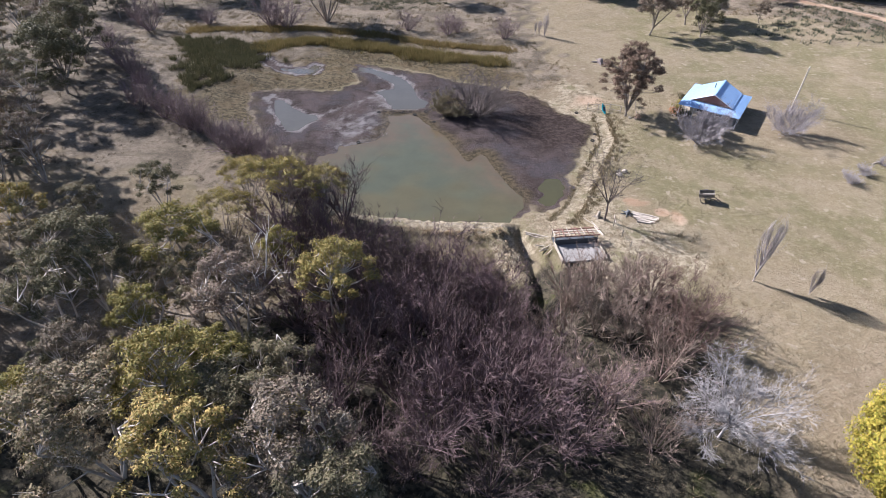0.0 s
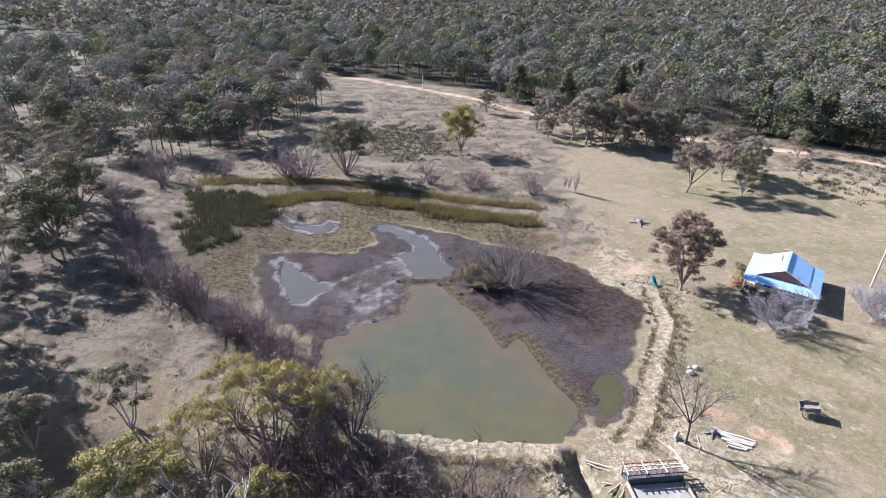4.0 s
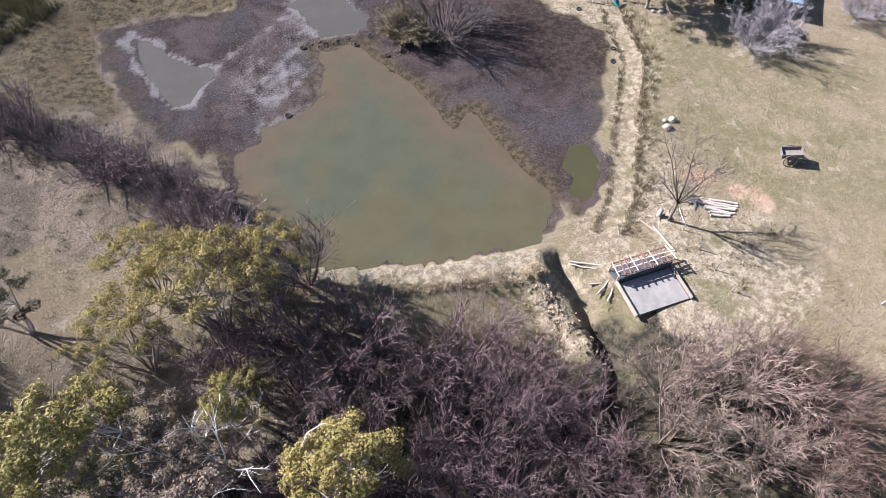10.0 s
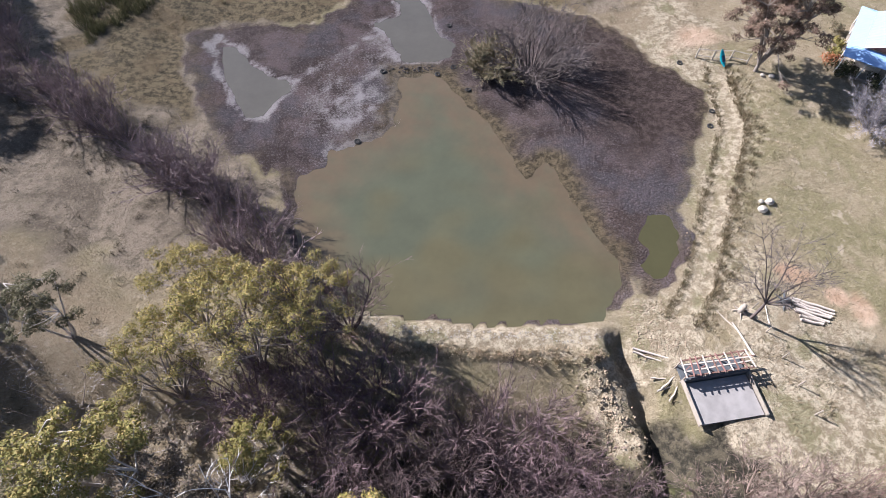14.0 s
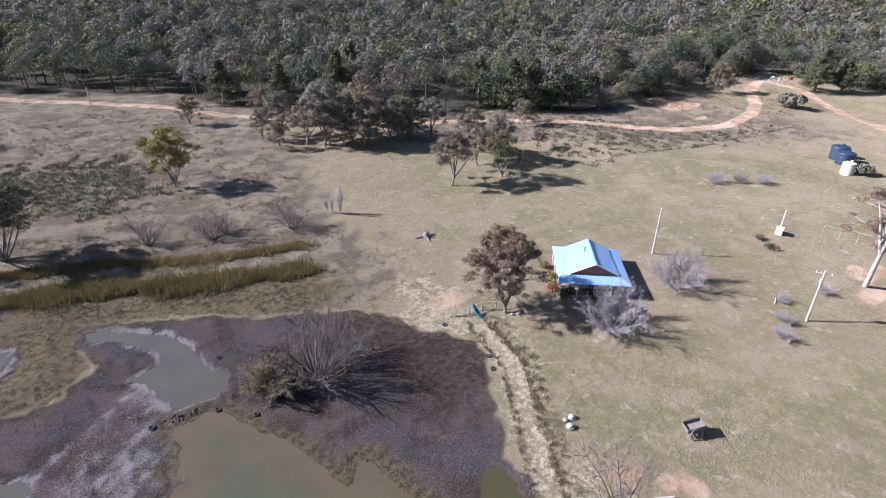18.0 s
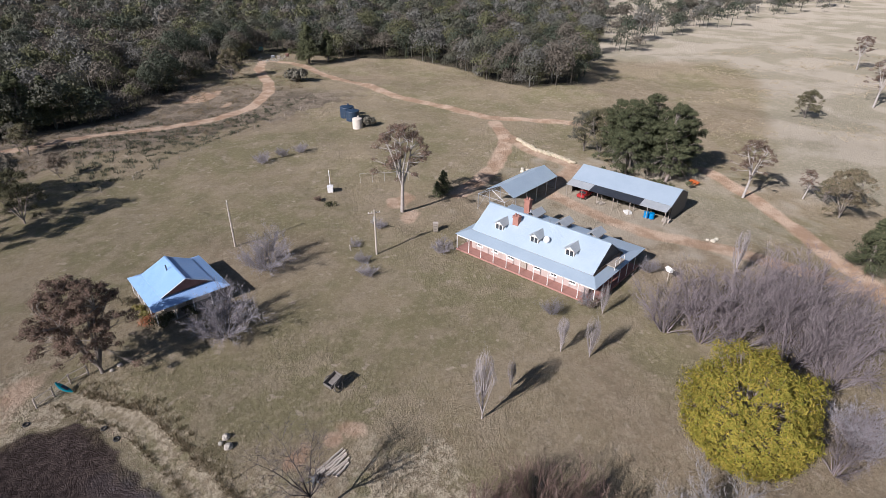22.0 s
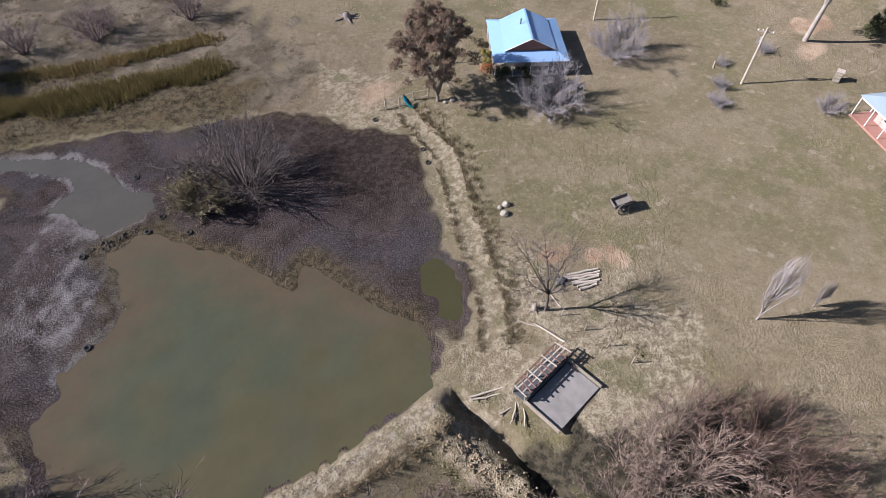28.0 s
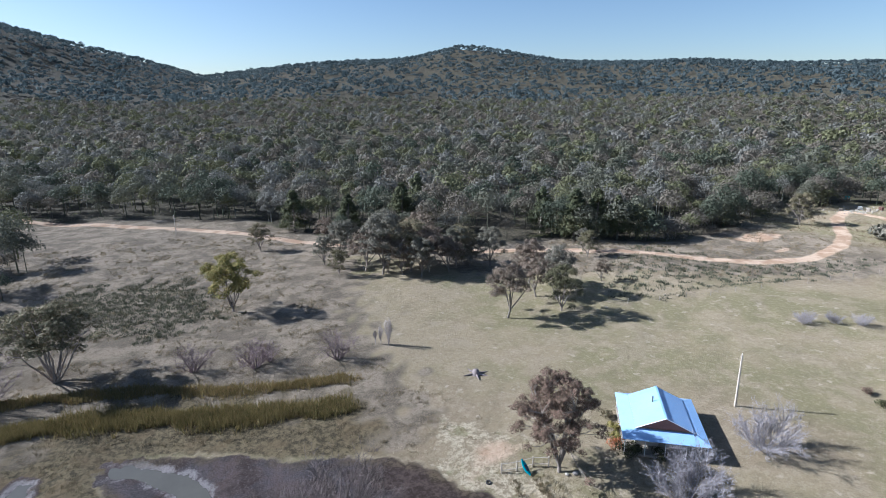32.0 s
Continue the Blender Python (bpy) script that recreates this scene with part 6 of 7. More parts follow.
dead_limbs("dead_tree", -14.6, 7.4, 11.5, 5.5, 51, "dead tree with bleached white limbs", surf("white_deadwood", (0.50, 0.49, 0.48), (0.74, 0.72, 0.70), 2, 0.8, 0.3, 20), 7, "tree")
dead_limbs("dead_tree", -29.5, 5.2, 4.5, 8, 52, "dead tree with pale bare limbs", PALE_BARK, 6)
dead_limbs("dead_tree", -29.0, 16.5, 6.5, 6, 53, "dead tree with dark leaning limbs", BARK, 4)
dead_limbs("bare_tree", 28.1, 20.6, 9.3, 6.5, 54, "grey leafless tree with an old pale stump", WILLOW_TWIG, 7, "tree", 7)
dead_limbs("snag", -2.3, 47.0, 1.1, 1.2, 55, "dark broken snag standing in shallow water", DARK_TWIG, 5)
dead_limbs("snag", 20.9, 29.2, 0.9, 1.6, 56, "white forked branch on the puddle's bank", PALE_BARK, 2)


def stump(x, y, r, h, seed, label, mat):
    rng = random.Random(seed)
    g = Geo()
    g.tube([Vector((0, 0, -0.2)), Vector((0, 0, h * 0.3)), Vector((rng.gauss(0, 0.1), rng.gauss(0, 0.1), h))], [r * 1.5, r, r * 0.8], 9)
    n = len(g.v) - 9
    g.f += [(n, n + 1, n + 2, n + 3), (n, n + 3, n + 4, n + 5), (n, n + 5, n + 6, n + 8)]
    for k in range(6):
        a = 6.283 * k / 6 + rng.uniform(-0.3, 0.3)
        g.tube([Vector((math.cos(a) * r * 0.8, math.sin(a) * r * 0.8, 0.15)), Vector((math.cos(a) * r * 2.2, math.sin(a) * r * 2.2, 0.08)), Vector((math.cos(a) * r * 3.4, math.sin(a) * r * 3.4, 0.25 * rng.random()))], [r * 0.35, r * 0.25, r * 0.08], 5)
    ob = new("tree_stump", g.mesh("tree_stump", mat))
    ob.matrix_world = pose(x, y, height(x, y), 0, 0, 0)
    return tagged(ob, label, "stump")


stump(27.4, 21.3, 0.24, 0.9, 1, "grey weathered stump with splayed roots", TIMBER)
stump(31.6, 21.9, 0.3, 0.5, 2, "dark burnt stump beside stacked logs", DARK)
stump(42.9, 77.3, 0.6, 0.8, 3, "dark root ball in the paddock", DARK_TWIG)


def lounge_kayak():
    k = place("kayak", 37.3, 53.8, 8)
    bm = bmesh.new()
    n, m = 14, 10
    rings = []
    for i in range(n):
        t = i / (n - 1)
        w = 0.36 * math.sin(math.pi * min(max(t, 0.03), 0.97)) ** 0.6
        d = 0.17 * math.sin(math.pi * min(max(t, 0.05), 0.95)) ** 0.5
        up = 0.14 * (2 * t - 1) ** 2
        rings.append([bm.verts.new((math.cos(2 * math.pi * j / m) * w, 2.1 * (t - 0.5), math.sin(2 * math.pi * j / m) * d * (0.6 if j < m / 2 else 1) + up)) for j in range(m)])
    for i in range(n - 1):
        for j in range(m):
            bm.faces.new((rings[i][j], rings[i][(j + 1) % m], rings[i + 1][(j + 1) % m], rings[i + 1][j]))
    bm.faces.new(rings[0][::-1])
    bm.faces.new(rings[-1])
    lean = Matrix.Translation((0, 0.35, 0.75)) @ Matrix.Rotation(radians(38), 4, "X")
    bmesh.ops.transform(bm, matrix=lean, verts=bm.verts)
    hull = part("hull", bm, k, "teal plastic hull", TEAL)
    seat = bx(bmesh.new(), Vector((0, -0.1, 0.16)), (0.42, 0.75, 0.08), bevel=0.03)
    bmesh.ops.transform(seat, matrix=lean, verts=seat.verts)
    part("seat", seat, k, "dark moulded seat", NAVY)
    return tagged(k, "teal plastic kayak leaning on a post-and-rail fence", "kayak")


lounge_kayak()


def rail_fence(name, pts, h, label, r=0.07, mat=TIMBER, rails=(0.9, 0.5), wire=False):
    f = new(name)
    f.location = (pts[0][0], pts[0][1], height(*pts[0]))
    o = Vector(f.location)
    tops = []
    for x, y in pts:
        z = height(x, y)
        p = Vector((x, y, z)) - o
        rod("post", p - Vector((0, 0, 0.3)), p + Vector((0, 0, h)), r, mat, f, n=6)
        tops.append(p)
    for a, b in zip(tops, tops[1:]):
        for k in rails:
            rod("wire" if wire else "rail", a + Vector((0, 0, h * k)), b + Vector((0, 0, h * k)), 0.005 if wire else r * 0.7, DARK if wire else mat, f, n=4)
    return tagged(f, label, "fence")


rail_fence("rail_fence", [(34.7, 55.5), (36.5, 54.9), (38.5, 54.5), (40.2, 53.6)], 1.35, "grey post-and-rail fence at the pond's edge", 0.09, PALE_TIMBER, (0.92, 0.25))
rail_fence("wire_fence", [(28.6, 21.5), (28.9, 19.2), (29.3, 16.8), (29.6, 14.4), (29.9, 12.0)], 1.1, "sagging wire fence with grey timber posts", 0.06, TIMBER, (0.9, 0.6), True)
line = [(86, 89.5), (92.8, 87.5), (98.5, 85.6), (104, 84), (111, 83.4), (119, 83), (126, 82.4), (133, 81.4), (140, 80.5), (147, 79.4), (155, 78), (162, 76.6)]
rail_fence("wire_fence", line, 1.2, "old wire fence crossing the paddock", 0.07, TIMBER, (0.9, 0.6, 0.3), True)
rail_fence("trellis", [(101.5, 41.0), (102.2, 38.6), (103, 36.2), (103.8, 33.8), (104.6, 31.4)], 2.1, "thin steel trellis frame on the slope", 0.03, STEEL, (0.98,))


def power_pole(x, y, h, deg, arm, label):
    p = place("power_pole", x, y, deg)
    rod("shaft", (0, 0, -0.5), (0, 0, h), 0.17, PALE_TIMBER, p, n=10, r2=0.11)
    if arm:
        box("crossarm", (0, 0.12, h - 0.6), (1.9, 0.1, 0.12), TIMBER, p)
        for q in (-0.85, -0.35, 0.35, 0.85):
            rod("insulator", (q, 0.12, h - 0.54), (q, 0.12, h - 0.34), 0.045, WHITE, p)
        rod("transformer", (0.0, 0.38, h - 2.1), (0.0, 0.38, h - 1.4), 0.22, STEEL, p, n=10)
    else:
        box("bracket", (0, 0.12, h - 0.25), (0.6, 0.08, 0.1), TIMBER, p)
        rod("insulator", (0, 0, h), (0, 0, h + 0.16), 0.05, WHITE, p)
    return tagged(p, label, "power pole", "power poles")


power_pole(70.9, 52.1, 8.0, 20, False, "tall bleached timber pole behind the cottage")
power_pole(73.1, 28.7, 7.8, -60, True, "timber power pole with a crossarm on the lawn")
power_pole(-1.2, 207, 6.5, 0, False, "distant timber pole beside the track")


def pump_box():
    p = place("pump_box", 96.0, 45.4, 20)
    box("cabinet", (0, 0, 0.45), (1.5, 1.1, 1.1), WHITE, p, "white steel cabinet", bevel=0.04)
    box("lid", (0, 0, 1.04), (1.6, 1.2, 0.08), WHITE, p)
    rod("mast", (0.1, 0, 0.9), (0.1, 0, 4.4), 0.07, WHITE, p, "white mast")
    return tagged(p, "white pump cabinet with a tall white mast", "cabinet")


pump_box()


def water_tank(x, y, r, h, mat, label):
    t = place("water_tank", x, y, 0)
    bm = bmesh.new()
    prof = [(r, -0.1), (r, h * 0.22), (r * 1.015, h * 0.25), (r, h * 0.28), (r, h * 0.5), (r * 1.015, h * 0.53), (r, h * 0.56), (r, h * 0.86), (r * 0.97, h * 0.9), (r * 0.3, h), (0.001, h * 1.01)]
    rings = [[bm.verts.new((math.cos(2 * math.pi * j / 24) * q, math.sin(2 * math.pi * j / 24) * q, z)) for j in range(24)] for q, z in prof]
    for a, b in zip(rings, rings[1:]):
        for j in range(24):
            bm.faces.new((a[j], a[(j + 1) % 24], b[(j + 1) % 24], b[j]))
    part("shell", bm, t, "", mat)
    rod("hatch", (r * 0.5, 0, h * 0.93), (r * 0.5, 0, h * 1.06), 0.28, mat, t, n=12)
    rod("pipe", (r * 1.02, 0.3, 0.1), (r * 1.3, 0.3, 0.1), 0.05, DARK, t)
    return tagged(t, label, "water tank", "water tanks")


water_tank(149.3, 61.0, 2.0, 3.3, NAVY, "round navy plastic water tank")
water_tank(145.6, 58.0, 1.9, 2.9, NAVY, "round navy plastic water tank")
water_tank(138.6, 54.2, 1.35, 2.9, CREAM, "pale concrete water tank beside a shrub")


def tyre(x, y, tilt):
    bm = bmesh.new()
    n, m, R, r = 16, 8, 0.26, 0.10
    vs = [[bm.verts.new(((R + r * math.cos(2 * math.pi * j / m)) * math.cos(2 * math.pi * i / n), (R + r * math.cos(2 * math.pi * j / m)) * math.sin(2 * math.pi * i / n), r * 0.95 * math.sin(2 * math.pi * j / m))) for j in range(m)] for i in range(n)]
    for i in range(n):
        for j in range(m):
            bm.faces.new((vs[i][j], vs[(i + 1) % n][j], vs[(i + 1) % n][(j + 1) % m], vs[i][(j + 1) % m]))
    me = bpy.data.meshes.new("tyre")
    bm.to_mesh(me)
    bm.free()
    me.materials.append(RUBBER)
    ob = new("tyre", me)
    ob.matrix_world = pose(x, y, max(height(x, y), -0.02) + 0.07, tilt, 0, 0)
    return tagged(ob, "old black tyre half sunk in mud", "tyre", "tyres in the pond")


for i, (x, y) in enumerate(((-6.4, 44.4), (5.1, 63.9), (5.0, 55.8), (3.0, 54.8), (6.4, 51.8), (32.6, 54.9), (33.8, 46.5), (32.8, 44.2), (-3.5, 55.5))):
    tyre(x, y, (8, -5, 12, 3, -9)[i % 5])


def post_box():
    p = place("bird_table", 73.9, -15.7, 30)
    rod("post", (0, 0, -0.3), (0, 0, 1.7), 0.06, PALE_TIMBER, p, n=6)
    box("house", (0, 0, 1.9), (0.9, 0.55, 0.4), WHITE, p, "white painted box")
    for k in (-1, 1):
        sheet("roof", [(-0.55, 0, 2.4), (0.55, 0, 2.4), (0.55, k * 0.42, 2.1), (-0.55, k * 0.42, 2.1)], 0.03, WHITE, p)
    return tagged(p, "white bird table on a timber post", "bird table")


post_box()


def hive():
    p = place("timber_stand", 82.9, 21.1, 15)
    for i in range(3):
        box("crate", (0.05 * i, 0, 0.3 + 0.45 * i), (0.9 - 0.1 * i, 0.8, 0.42), TIMBER, p, bevel=0.02)
    box("lid", (0.1, 0, 1.46), (0.95, 0.9, 0.06), PALE_TIMBER, p)
    return tagged(p, "stack of weathered timber crates on grass", "crates")


hive()


CREAM_PALE = surf("pale_sandstone", (0.40, 0.36, 0.28), (0.60, 0.55, 0.45), 2.5, 0.85, 0.4, 14, vary=0.1)


def ute(x, y, deg, mat, label, z=2.3):
    """A small utility vehicle parked under cover."""
    c = place("utility_vehicle", x, y, deg, z)
    box("body", (0, 0, 0.65), (3.9, 1.65, 0.6), mat, c, bevel=0.12)
    box("cab", (0.35, 0, 1.25), (1.5, 1.5, 0.65), mat, c, bevel=0.15)
    box("windscreen", (1.12, 0, 1.28), (0.04, 1.3, 0.45), GLASS, c)
    box("tray", (-1.2, 0, 1.0), (1.4, 1.55, 0.12), DARK, c)
    for sx in (-1.25, 1.25):
        for sy in (-0.78, 0.78):
            w = rod("wheel", (sx, sy - 0.1, 0.33), (sx, sy + 0.1, 0.33), 0.33, RUBBER, c, n=16)
            rod("rim", (sx, sy - 0.11, 0.33), (sx, sy + 0.11, 0.33), 0.18, STEEL, w, n=12)
    return tagged(c, label, "car")


for i, (x, y, r) in enumerate(((88.4, -25.2, 0.45), (89.2, -25.9, 0.35), (88.7, -24.4, 0.3), (113.6, 8.3, 0.5), (114.6, 7.2, 0.45), (115.4, 8.4, 0.4))):
    boulder(x, y, r, i + 20, "pale block of stone beside the yard track", CREAM_PALE, "stones in the yard")
ute(103.3, -4.6, 150, RED, "red utility vehicle parked under the lean-to")
ute(252.0, 141.0, 20, TEAL, "green utility vehicle parked at the edge of the woods", height(252.0, 141.0))


def barrel(x, y, r, h, mat, label):
    p = place("barrel", x, y, 0, 2.3)
    rod("drum", (0, 0, 0), (0, 0, h), r, mat, p, n=16)
    for z in (0.02, h * 0.33, h * 0.66, h):
        rod("hoop", (0, 0, z - 0.02), (0, 0, z + 0.02), r * 1.04, mat, p, n=16)
    return tagged(p, label, "barrel", "barrels by the shed")


barrel(95.9, -15.3, 0.45, 1.0, BLUE, "blue plastic barrel beside the shed")
barrel(95.5, -16.2, 0.45, 1.0, BLUE, "blue plastic barrel beside the shed")


def pallet_stack(x, y, deg, n, mat, label):
    p = place("pallet_stack", x, y, deg, height(x, y))
    for i in range(n):
        for k in range(5):
            box("slat", (0, -0.5 + k * 0.25, 0.12 + 0.16 * i), (1.3, 0.16, 0.03), mat, p)
        for k in (-0.55, 0, 0.55):
            box("bearer", (k, 0, 0.06 + 0.16 * i), (0.1, 1.15, 0.09), mat, p)
    return tagged(p, label, "pallets")


pallet_stack(97.2, -12.2, 20, 3, WHITE, "stack of pale pallets in front of the shed")
pallet_stack(94.6, -18.6, 60, 4, PALE_TIMBER, "stack of grey pallets in front of the shed")
pallet_stack(100.8, -7.5, 35, 2, PALE_TIMBER, "stack of grey pallets in front of the shed")
pallet_stack(232, 122, 10, 9, PALE_TIMBER, "tall stack of sawn timber by the far track")
pallet_stack(236, 127, 50, 7, WHITE, "tall stack of pale sheets by the far track")
pallet_stack(229, 130, 30, 6, PALE_TIMBER, "tall stack of sawn timber by the far track")
pallet_stack(240, 122, 80, 8, RUST, "tall stack of rusty scrap by the far track")


def plough():
    p = place("plough", 114.3, -27.0, 30)
    rod("beam", (-1.2, 0, 0.7), (1.2, 0, 0.9), 0.09, ORANGE, p)
    for x in (-0.9, -0.1, 0.7):
        rod("tine", (x, 0, 0.8), (x + 0.3, 0.3, 0), 0.06, ORANGE, p)
        rod("tine", (x, 0, 0.8), (x + 0.3, -0.3, 0), 0.06, ORANGE, p)
    box("frame", (0, 0, 0.78), (1.7, 1.3, 0.1), ORANGE, p)
    return tagged(p, "orange farm implement behind the shed", "plough")


plough()


def low_shrub(x, y, r, mat, seed, label, h=None, n=420, leaf=0.12):
    """A low leafy shrub of many small leaves on short stems."""
    rng = random.Random(seed)
    wood, g = Geo(), Geo()
    h = h or r
    for k in range(14):
        a = rng.uniform(0, 6.283)
        q = rng.uniform(0.2, 0.8) * r
        c = Vector((math.cos(a) * q, math.sin(a) * q, h * rng.uniform(0.35, 0.75)))
        wood.tube([Vector((0, 0, -0.1)), c * 0.6, c], [0.03, 0.02, 0.01], 4)
        s = r * rng.uniform(0.25, 0.45)
        for _ in range(n // 14):
            b, u = rng.uniform(0, 6.283), rng.uniform(-0.5, 1)
            f = math.sqrt(1 - u * u) if abs(u) < 1 else 0
            o = Vector((math.cos(b) * f, math.sin(b) * f, u))
            q2 = c + o * s * rng.uniform(0.8, 1.15)
            q2.z = max(q2.z, 0.03)
            g.leaf(q2, o, leaf * rng.uniform(0.6, 1.3), rng)
    root = place("shrub", x, y, 0)
    part("stems", wood.mesh("stems", BARK), root)
    part("foliage", g.mesh("foliage", mat), root)
    return tagged(root, label, "shrub", "garden shrubs")


LEAF_ORANGE = leafy("orange_leaves", (0.35, 0.13, 0.06), (0.50, 0.24, 0.13), 0.1, 0.3)
low_shrub(50.7, 53.9, 1.1, LEAF_YELLOW, 1, "yellow-green shrub in the cottage garden")
low_shrub(51.8, 55.6, 1.1, LEAF_YELLOW, 2, "yellow-green shrub in the cottage garden")
low_shrub(50.3, 52.8, 1.3, LEAF_ORANGE, 3, "orange-red creeping shrub in the cottage garden", 0.5)
low_shrub(50.0, 50.6, 1.9, LEAF_DARK, 4, "dark evergreen shrub before the cottage veranda", 1.6, 900)
low_shrub(53.0, 48.6, 1.2, LEAF_DARK, 5, "dark evergreen shrub before the cottage veranda", 1.0)
low_shrub(53.2, 58.6, 1.1, LEAF_OLIVE, 6, "olive shrub at the cottage corner")
low_shrub(89.6, 43.0, 1.3, LEAF_DARK, 7, "dark spreading juniper on the grass", 0.6)
low_shrub(91.0, 46.0, 0.9, LEAF_RUST, 8, "small red-leaved shrub on the grass")
low_shrub(9.6, 55.3, 2.5, SCRUB, 9, "dome of dead straw-coloured growth beside the willow", 2.3, 2600, 0.2)
low_shrub(190.2, 95.2, 4.2, LEAF_GREY, 10, "round grey-green shrub beside the far track", 4.4, 1600, 0.45)
low_shrub(140.6, 51.6, 2.2, LEAF_GREY, 11, "grey shrub beside the pale tank", 2.4, 900, 0.3)
low_shrub(64.8, -4.2, 1.4, LEAF_BROWN, 12, "brown winter shrub at the homestead corner", 1.3)


CREAM_STONE = surf("cream_stone", (0.36, 0.305, 0.21), (0.56, 0.49, 0.36), 2.5, 0.85, 0.5, 14, vary=0.15)


def stone_row():
    """A rough stone edging beside the track."""
    pts = [Vector((136.5, 11.0)), Vector((128.5, 6.0)), Vector((120.5, -2.5))]
    r = new("stone_edging")
    o = Vector((128.5, 6.0, height(128.5, 6.0)))
    r.location = o
    meshes = []
    for s in range(4):
        bm = stone_mesh(60 + s, 0.42, 0.7)
        me = bpy.data.meshes.new("stone")
        bm.to_mesh(me)
        bm.free()
        me.materials.append(CREAM_STONE)
        meshes.append(me)
    rng = random.Random(7)
    for i in range(120):
        k = i / 119 * 2
        a, b = (pts[0], pts[1]) if k < 1 else (pts[1], pts[2])
        p = a.lerp(b, k % 1 if k < 2 else 1)
        x, y = p.x + rng.gauss(0, 0.2), p.y + rng.gauss(0, 0.2)
        ob = new("stone", meshes[i % 4])
        ob.parent = r
        ob.matrix_basis = pose(x - o.x, y - o.y, height(x, y) - o.z + (0.12, 0.4, 0.2)[i % 3], rng.uniform(-20, 20), 0, rng.uniform(0, 360))
    tagged(r, "low edging of pale stones beside the track", "edging")


stone_row()

# ---- grass, reeds and spoil: too many to count ----


def tufts(name, label, X, Y, high, wide, blades, width, mat, seed, lean=0.35, sink=0.0):
    """Tufts of narrow upright blades at the given spots."""
    r = np.random.RandomState(seed)
    n = len(X)
    Z = land(X, Y)[0] - sink
    X, Y, Z = (np.repeat(v, blades) for v in (X, Y, Z))
    k = n * blades
    a, q = r.uniform(0, 6.283, k), np.sqrt(r.uniform(0, 1, k)) * wide
    bxs, bys = X + np.cos(a) * q, Y + np.sin(a) * q
    h = high * r.uniform(0.6, 1.25, k)
    tx, ty = bxs + np.cos(a) * h * lean * r.uniform(0, 1, k) + r.normal(0, 0.12, k) * h, bys + np.sin(a) * h * lean * r.uniform(0, 1, k) + r.normal(0, 0.12, k) * h
    f = r.uniform(0, 6.283, k)
    sx, sy = np.cos(f) * width, np.sin(f) * width
    v = np.stack([np.stack([bxs - sx, bys - sy, Z - 0.05], -1), np.stack([bxs + sx, bys + sy, Z - 0.05], -1), np.stack([tx, ty, Z + h], -1)], 1).reshape(-1, 3)
    me = mesh_from(name, v, np.arange(3 * k).reshape(-1, 3), mat)
    return tagged(new(name, me), label, "grass", kind="stuff")


def along(line, n, half, seed):
    """Spots within half a width of a line."""
    r = np.random.RandomState(seed)
    pts = np.array(line, float)
    seg = np.hypot(*np.diff(pts, axis=0).T)
    cum = np.concatenate([[0], np.cumsum(seg)])
    t = r.uniform(0, cum[-1], n)
    x, y = np.interp(t, cum, pts[:, 0]), np.interp(t, cum, pts[:, 1])
    o = r.uniform(-1, 1, (2, n)) * half * (0.75 + 0.4 * np.sin(t * 0.55) * np.sin(t * 0.21 + 1.0)) * (1 + 0.35 * np.abs(r.normal(0, 1, n)))
    return x + o[0], y + o[1]


def within(n, seed, x0, x1, y0, y1, test):
    r = np.random.RandomState(seed)
    x, y = r.uniform(x0, x1, n), r.uniform(y0, y1, n)
    ok = test(x, y)
    return x[ok], y[ok]


tufts("reeds", "dense band of olive-brown reeds at the pond's head", *along(REED_BAND, 5200, 2.1, 1), 0.95, 0.4, 6, 0.05, REED, 1, 0.5)
tufts("reeds", "thin band of brown reeds behind the pond", *along(REED_BACK, 3000, 1.4, 2), 0.7, 0.4, 6, 0.05, REED, 2, 0.5)
off = [(x + 1.4, y - 0.6) for x, y in STRIP]
back = [(x - 1.1, y + 0.4) for x, y in STRIP]
tufts("dry_tussocks", "straw-coloured tussocks along the bank track", *along(off, 330, 0.35, 3), 0.42, 0.22, 12, 0.03, SCRUB, 3, 0.9)
tufts("dry_tussocks", "straw-coloured tussocks along the bank track", *along(back, 240, 0.35, 4), 0.35, 0.2, 12, 0.03, SCRUB, 4, 0.9)
tufts("dry_tussocks", "dark dry tussocks on the bank", *along([(x + 2.3, y - 1) for x, y in STRIP], 200, 0.8, 5), 0.4, 0.22, 12, 0.03, SCRUB, 5, 0.9)
tufts("dry_tussocks", "straw tussocks on the dam crest", *along([(x, y - 1.3) for x, y in DAM[1:]], 260, 0.6, 6), 0.35, 0.2, 12, 0.03, STRAW, 6, 0.9)
scrub_area = [(-48.8, 89.0), (-41.0, 90.8), (-32.2, 90.5), (-28.8, 77.5), (-34.0, 72.4), (-33.8, 66.6), (-36.6, 66.2), (-38.1, 60.6), (-42.2, 68.4), (-43.9, 78.2)]
tufts("dark_rushes", "dark green rushes beside the inlet stream", *within(9500, 7, -56, -22, 56, 96, lambda x, y: inside_distance(x, y, scrub_area) + 2.2 * lumps(x, y, 5, 70) < 0.5), 0.95, 0.35, 8, 0.04, LEAF_DARK, 7, 0.5)
tufts("rough_grass", "rough straw tussocks round the pond's head", *within(9000, 8, -62, 45, 62, 104, lambda x, y: (land(x, y)[2] > 1.5) & (land(x, y)[1] > 0.5) & (lumps(x, y, 9, 71) + 0.5 * lumps(x, y, 3, 72) > 0.1) & (x < 38 - 0.3 * (y - 66))), 0.32, 0.28, 9, 0.03, SCRUB, 8, 0.9)
